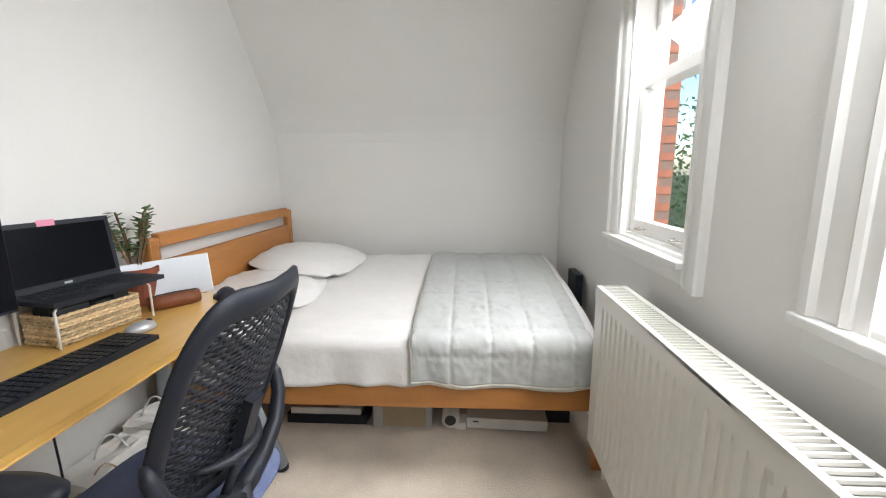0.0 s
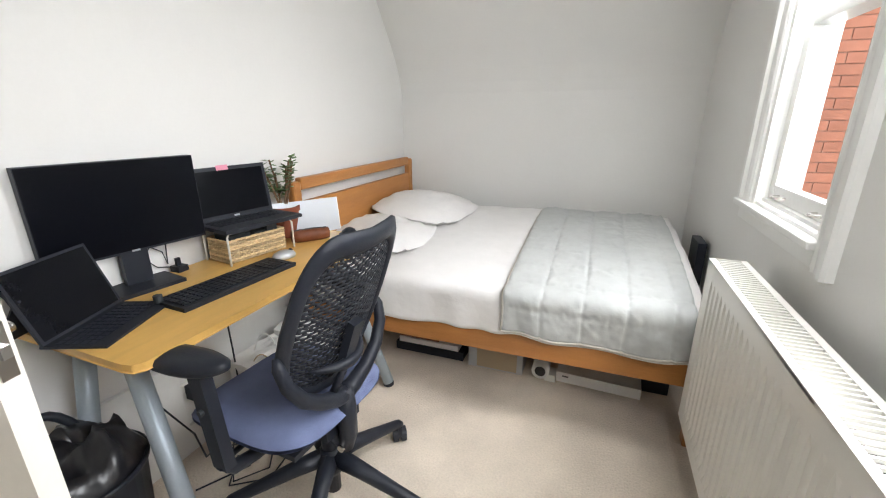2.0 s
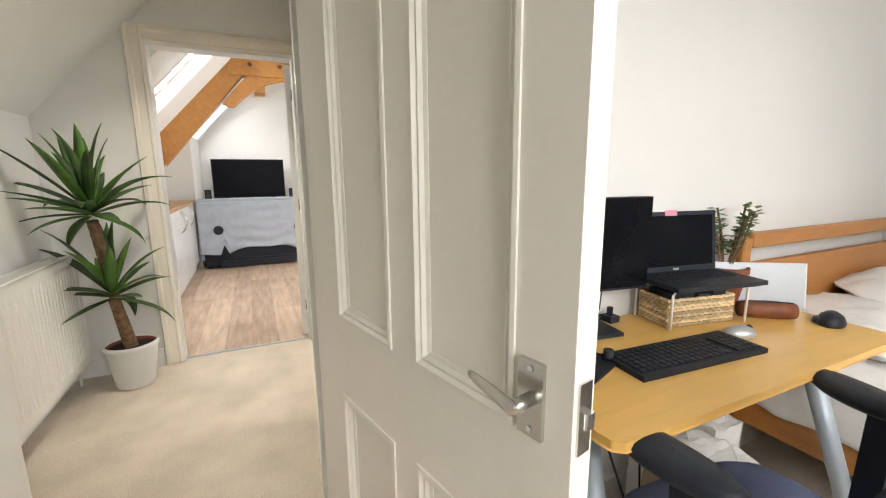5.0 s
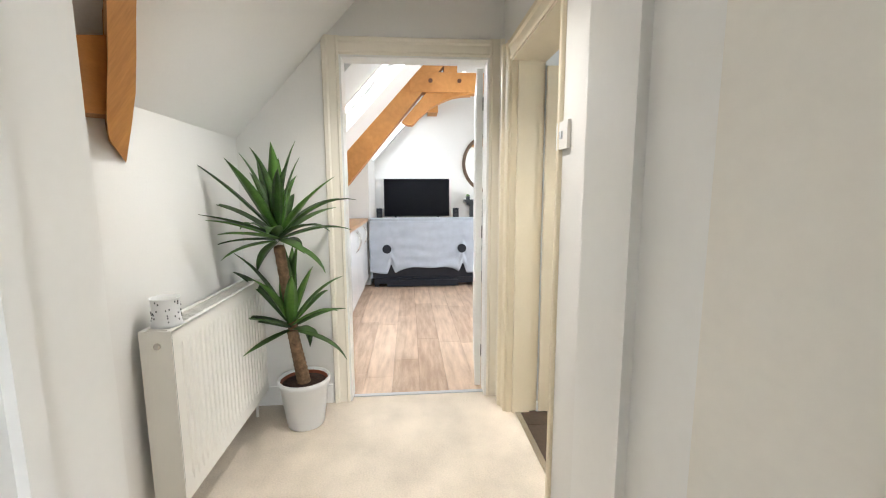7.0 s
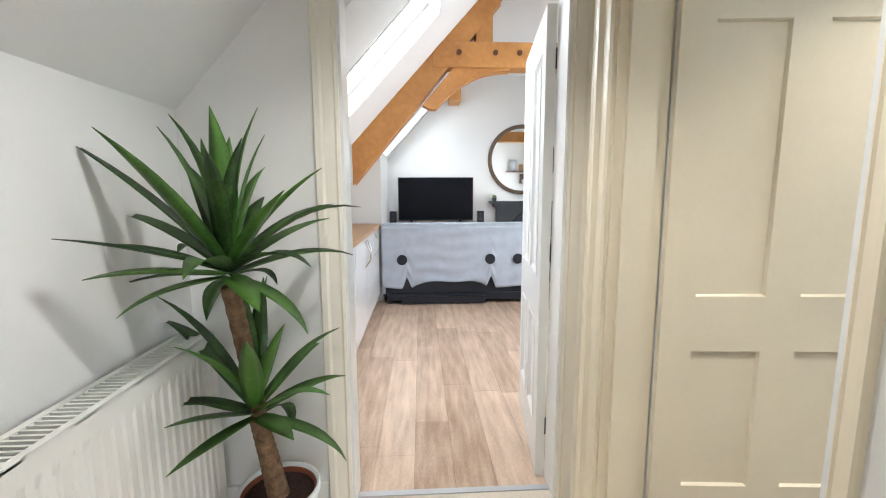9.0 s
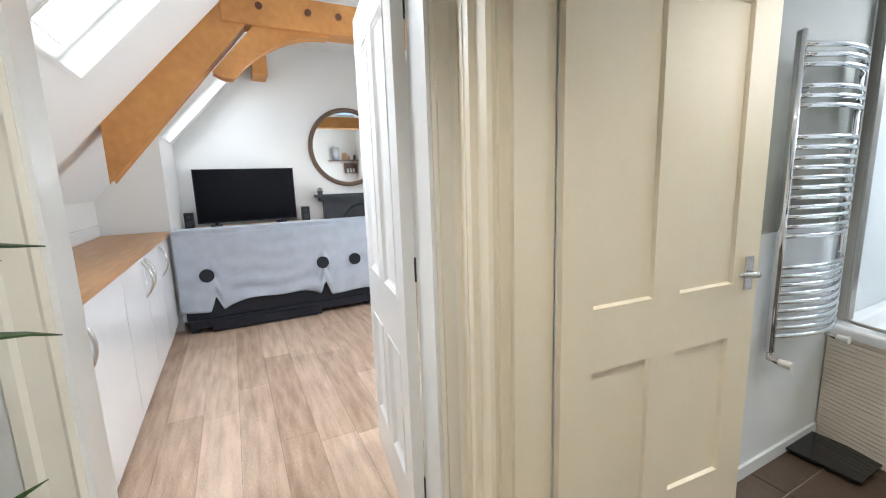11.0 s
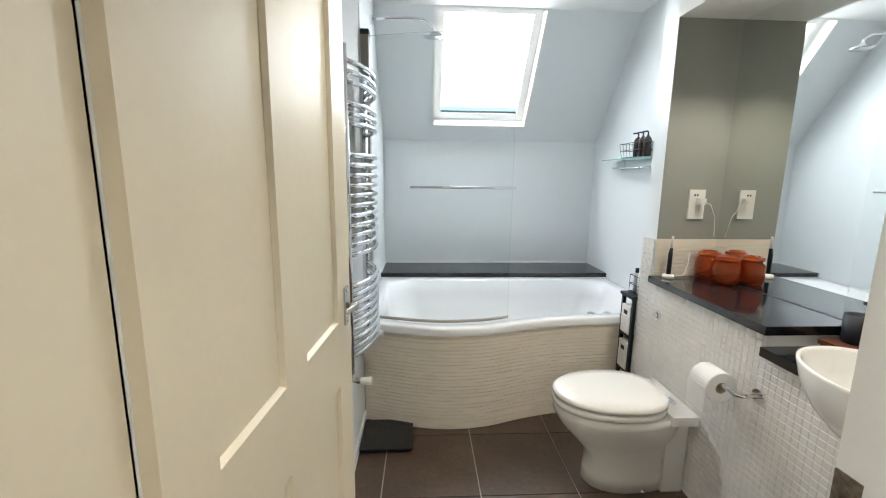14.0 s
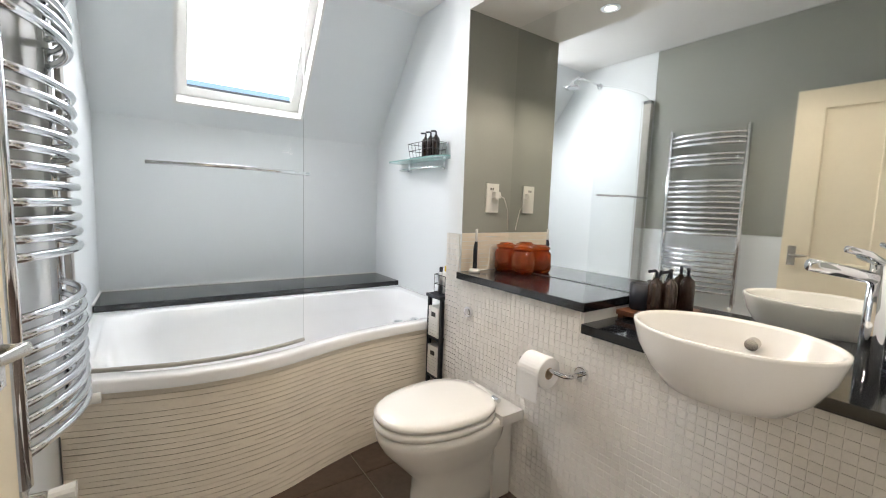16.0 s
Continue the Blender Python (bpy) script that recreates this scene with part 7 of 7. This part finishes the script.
part("cord", tube(bmesh.new(), [(0.025, 0, 0.008), (0.07, -0.01, 0.012), (0.10, 0.01, 0.06), (0.12, 0.03, 0.12), (0.16, 0.035, 0.13)], 0.0025, 6), M_PLASTIC_W, tbr, smooth=True)
sk = thing("shaver_socket", (-1.265, YB - 0.004, 1.265), "cream shaver socket with a plugged-in charger lead", "socket")
part("plate", boxes(((-0.04, -0.008, -0.072), (0.04, 0.0, 0.072))), M_PLASTIC_W, sk, bevel=0.003)
part("plug", boxes(((-0.005, -0.035, 0.0), (0.03, -0.008, 0.03))), M_PLASTIC_W, sk, bevel=0.004)
part("lead", tube(bmesh.new(), [(0.02, -0.035, 0.012), (0.05, -0.04, 0.0), (0.085, -0.03, -0.06), (0.10, -0.02, -0.16)], 0.0022, 6), M_PLASTIC_W, sk, smooth=True)
# dark bars on the plate paint the shade of its pin holes
for dx in (-0.014, 0.0):
    part("slot", boxes(((dx - 0.003, -0.0095, 0.04), (dx + 0.003, -0.0075, 0.05))), M_DARK, sk)

# downlights in the niche soffit
for y in (2.34, 1.62):
    d = thing("downlight", (-1.30, y, 2.12), "recessed chrome downlight in the niche soffit", "downlight", "downlights over the mirror")
    part("ring", lathe([(0.026, -0.005), (0.042, -0.004), (0.042, 0.0), (0.026, 0.0), (0.026, -0.005)], 22, cap=False), M_CHROME, d)
    part("lens", lathe([(0.001, -0.002), (0.026, -0.002)], 18, cap=False), M_LAMPGLASS, d, "lit lens")

# unseen ceiling fitting added to go with the warm fill spot
d = thing("downlight", (-2.25, 1.95, CEIL), "added bathroom ceiling downlight, unseen, for warm fill", "downlight")
part("ring", lathe([(0.03, -0.004), (0.045, -0.004), (0.045, 0.0), (0.03, 0.0), (0.03, -0.004)], 18, cap=False), M_CHROME, d)
part("lens", lathe([(0.001, -0.002), (0.03, -0.002)], 16, cap=False), M_LAMPGLASS, d, "lit lens")

# glass shelf with pump bottles in a wire basket
gs = thing("glass_shelf", (TE, 3.56, 1.515), "green-tinted glass shelf with a chrome towel bar", "shelf")
part("glass", prism([(-0.001, -0.36), (-0.11, -0.36), (-0.14, -0.30), (-0.14, 0.30), (-0.11, 0.36), (-0.001, 0.36)], "z", 0.0, 0.008), M_FOG, gs, "frosted green glass")
part("bar", tube(bmesh.new(), [(-0.002, -0.22, -0.055), (-0.09, -0.22, -0.055), (-0.095, -0.215, -0.055), (-0.095, 0.215, -0.055), (-0.09, 0.22, -0.055), (-0.002, 0.22, -0.055)], 0.006, 8), M_CHROME, gs, smooth=True)
for y in (-0.22, 0.22):
    part("bracket", boxes(((-0.02, y - 0.012, -0.065), (-0.001, y + 0.012, 0.0))), M_CHROME, gs, bevel=0.002)
wb = thing("wire_basket", (TE - 0.075, 3.46, 1.524), "black wire basket on the glass shelf", "basket")
bw = bmesh.new()
for z, e in ((0.0, 0.0), (0.045, 0.006), (0.09, 0.012)):
    tube(bw, [(-0.055 - e, -0.12 - e, z + 0.003), (0.055 + e, -0.12 - e, z + 0.003), (0.055 + e, 0.12 + e, z + 0.003), (-0.055 - e, 0.12 + e, z + 0.003)], 0.002, 5, closed=True)
for i in range(7):
    y = -0.12 + 0.04 * i
    tube(bw, [(-0.067, y * 1.1, 0.093), (-0.055, y, 0.003), (0.055, y, 0.003), (0.067, y * 1.1, 0.093)], 0.0016, 5)
part("wires", bw, M_BLACK, wb)
for y in (3.36, 3.42, 3.48):
    pump_bottle((TE - 0.075, y, 1.528), 0.155, 0.024, "black pump bottle in the wire basket", M_BROWNGL, "pump bottles on the glass shelf")

# narrow black drawer rack
rk = thing("drawer_rack", (-1.47, 2.93, 0), "narrow black rack with three white wicker drawers", "rack")
for x in (0.0, 0.30):
    for y in (-0.058, 0.055):
        part("post", boxes(((x, y - 0.009, 0), (x + 0.018, y + 0.009, 0.735))), M_BLACK, rk)
part("top", boxes(((-0.01, -0.068, 0.735), (0.33, 0.066, 0.752))), M_BLACK, rk, bevel=0.002)
for z in (0.10, 0.31, 0.52):
    part("shelf", boxes(((0.0, -0.06, z - 0.012), (0.31, 0.06, z))), M_BLACK, rk)
    dw = part("drawer", boxes(((-0.004, -0.046, z + 0.006), (0.29, 0.044, z + 0.165))), M_PLASTIC_W, rk, "white woven drawer", bevel=0.004)
    # no cut-out, a dark patch paints the shade of the handle hole
    part("handle_slot_shade", boxes(((-0.0055, -0.02, z + 0.115), (-0.0035, 0.018, z + 0.138))), M_DARK, dw)
    for k in range(6):
        part("weave_band", boxes(((-0.0065, -0.045, z + 0.012 + 0.017 * k), (-0.0035, 0.043, z + 0.022 + 0.017 * k))), M_PLASTIC_W, dw)
bs = thing("toiletry_basket", (-1.38, 2.93, 0.7525), "wire basket of toiletry bottles on the rack", "basket")
bw = bmesh.new()
for z in (0.004, 0.05, 0.10):
    tube(bw, [(-0.06, -0.05, z), (0.07, -0.05, z), (0.07, 0.05, z), (-0.06, 0.05, z)], 0.002, 5, closed=True)
for x in (-0.06, -0.02, 0.03, 0.07):
    tube(bw, [(x, -0.05, 0.10), (x, -0.05, 0.004), (x, 0.05, 0.004), (x, 0.05, 0.10)], 0.0016, 5)
part("wires", bw, M_BLACK, bs)
for x, y, h, r, m, cm in ((-0.03, -0.02, 0.15, 0.02, M_PLASTIC_W, M_YELLOW), (0.015, 0.015, 0.19, 0.017, M_PLASTIC_W, M_BLUE), (-0.035, 0.025, 0.14, 0.016, M_SILVER, M_BLACK), (0.045, -0.02, 0.17, 0.018, M_BLUE, M_YELLOW), (0.04, 0.028, 0.13, 0.014, M_SLATE_G, M_PLASTIC_W)):
    part("bottle", lathe([(0.001, 0.006), (r, 0.006), (r, h * 0.75), (r * 0.6, h * 0.82), (0.001, h * 0.82)], 14, at=(x, y, 0), cap=False), m, bs, smooth=True)
    part("bottle_cap", lathe([(r * 0.62, h * 0.82), (r * 0.62, h), (0.001, h)], 12, at=(x, y, 0)), cm, bs)
sv = thing("shower_valve", (TE - 0.001, 3.10, 0.93), "chrome two-handle shower valve on the white wall", "valve")
part("plate", boxes(((-0.012, -0.055, -0.11), (0.0, 0.055, 0.11))), M_CHROME, sv, "square chrome plate", bevel=0.004)
for z in (-0.055, 0.05):
    part("handle", tube(bmesh.new(), [(-0.012, 0, z), (-0.075, 0, z)], 0.019, 16), M_CHROME, sv, "round chrome handle", smooth=False, bevel=0.002)
    part("handle_lever", tube(bmesh.new(), [(-0.06, 0, z), (-0.065, -0.05, z + 0.004)], 0.005, 8), M_CHROME, sv)

bsc = thing("bathroom_scale", (-2.805, 2.77, 0), "flat black glass bathroom scale on the floor", "scale")
part("glass_top", boxes(((-0.135, -0.13, 0.016), (0.135, 0.13, 0.026))), M_SLAB, bsc, bevel=0.006)
part("base", boxes(((-0.12, -0.115, 0.004), (0.12, 0.115, 0.016))), M_BLACK, bsc)
for x in (-0.1, 0.1):
    for y in (-0.1, 0.1):
        part("foot", lathe([(0.012, 0), (0.012, 0.004)], 10, at=(x, y, 0)), M_BLACK, bsc)
for y, z, h in ((0.03, 0.975, 0.055), (0.012, 1.475, 0.03)):
    tagged(obj("strike_plate", boxes(((D3B - 0.0225, TS - y, z), (D3B - 0.0195, TS + 0.002, z + h))), M_STRIKE, bevel=0.0008), "worn steel strike plate on the door jamb", "strike plate")

for ob in set(bpy.data.objects) - earlier:
    if ob.parent is None:
        ob.location += Vector((-0.12, 0.04, 0.0))

# brick pier and tree outside the window
bw0 = wall("outside_brick_pier", boxes(((1.81, 4.6, -1.0), (2.15, 4.8, 3.6))), M_MORTAR)
tmp = box(bmesh.new(), (0.0, -0.008, 0.0), (0.219, 0.0, 0.069))
bme = bpy.data.meshes.new("brick")
tmp.to_mesh(bme)
tmp.free()
bme.materials.append(M_BRICK)
for r in range(34):
    z = 0.4 + 0.075 * r
    x = 1.81 - (0.11 if r % 2 else 0.0)
    while x < 2.03:
        b = new("brick", bme)
        b.parent = bw0
        b.matrix_basis = pose(max(x, 1.81), 4.6, z)
        if x < 1.80:
            b.scale = (0.49, 1, 1)
        x += 0.225
dp = thing("drainpipe", (1.765, 4.56, -1.0), "grey rainwater pipe beside the brick pier", "drainpipe")
part("pipe", tube(bmesh.new(), [(0, 0, 0), (0, 0, 4.6)], 0.032, 14), mat("pipe_grey", (0.10, 0.12, 0.14), 0.5), dp, smooth=True)
part("collar", tube(bmesh.new(), [(0, 0, 2.9), (0, 0, 3.0)], 0.04, 14), mat("pipe_grey_collar", (0.14, 0.17, 0.20), 0.5), dp)
tre = thing("tree", (5.6, 9.2, -3.0), "leafy green tree beyond the brick pier", "tree")
part("trunk", tube(bmesh.new(), [(0, 0, 0), (0.1, 0, 2.0), (0.0, 0.1, 4.2)], 0.15, 10, radii=[0.2, 0.14, 0.07]), M_BARK, tre, smooth=True)
lf = bmesh.new()
rn = random.Random(8)
for i in range(2600):
    c = Vector((rn.gauss(0, 0.8), rn.gauss(0, 0.8), 4.2 + rn.gauss(0, 0.9)))
    a = Vector((rn.uniform(-1, 1), rn.uniform(-1, 1), rn.uniform(-1, 1))).normalized() * 0.07
    b = a.orthogonal().normalized() * 0.035
    lf.faces.new([lf.verts.new(c + q) for q in (-a, b, a, -b)])
part("crown", lf, M_CRASS, tre, "clumps of small green leaves")
tagged(obj("ground", boxes(((-400, -400, -3.1), (400, 400, -3.0))), mat("lawn", (0.10, 0.13, 0.05), 0.95, vary=0.2, scale=0.5)), kind="structure")

# ---- floor tiles and wall mosaic, last ----
tsz = 0.44
tmp = box(bmesh.new(), (0.003, 0.003, -0.006), (tsz - 0.003, tsz - 0.003, 0.0))
tme = bpy.data.meshes.new("floor_tile")
tmp.to_mesh(tme)
tmp.free()
tme.materials.append(M_TILE)
for i in range(-1, 5):
    for j in range(-4, 4):
        x0, y0 = -2.92 + tsz * i, 2.385 + tsz * j
        lo, hi = (max(x0 + 0.003, TW - 0.12), max(y0 + 0.003, HN + 0.068)), (min(x0 + tsz - 0.003, NX0 - 0.11), min(y0 + tsz - 0.003, 3.1))
        if hi[0] - lo[0] < 0.01 or hi[1] - lo[1] < 0.01:
            continue
        if hi[0] - lo[0] > tsz - 0.0065 and hi[1] - lo[1] > tsz - 0.0065:
            t_ = new("floor_tile", tme)
            t_.matrix_basis = pose(x0, y0, 0)
            t_.parent = bpy.data.objects["floor_bathroom"]
        else:
            part("floor_tile", boxes(((lo[0], lo[1], -0.006), (hi[0], hi[1], 0.0))), M_TILE, bpy.data.objects["floor_bathroom"])

MS = 0.0265
tmp = box(bmesh.new(), (-0.0055, 0.0014, 0.0014), (0.0, MS - 0.0014, MS - 0.0014))
bmesh.ops.bevel(tmp, geom=[e for e in tmp.edges if all(v.co.x < -0.005 for v in e.verts)], offset=0.0016, segments=1, affect="EDGES")
mme = bpy.data.meshes.new("mosaic_tile")
tmp.to_mesh(mme)
tmp.free()
mme.materials.append(M_MOSAIC)
core = bpy.data.objects["wall_box_core"]
rest = bmesh.new()
count = 0
for i in range(int((YC - TS) / MS)):
    y0 = YC - (i + 1) * MS
    top = 0.865 if y0 > YA - 0.01 else 0.795
    if y0 > YB - 0.005:
        top = 1.085
    for k in range(int(top / MS)):
        z0 = top - (k + 1) * MS
        near = 1.62 < y0 < 2.02 and z0 > 0.30
        if near and count < 300:
            t_ = new("mosaic_tile", mme)
            t_.parent = core
            t_.matrix_basis = pose(NX0 + 0.006, y0, z0)
            count += 1
        else:
            box(rest, (NX0 + 0.0005, y0 + 0.0014, z0 + 0.0014), (NX0 + 0.006, y0 + MS - 0.0014, z0 + MS - 0.0014))
rs = part("mosaic_field", rest, M_MOSAIC_S, core, "rows of small white square mosaic tiles")
rs["kind"] = "stuff"
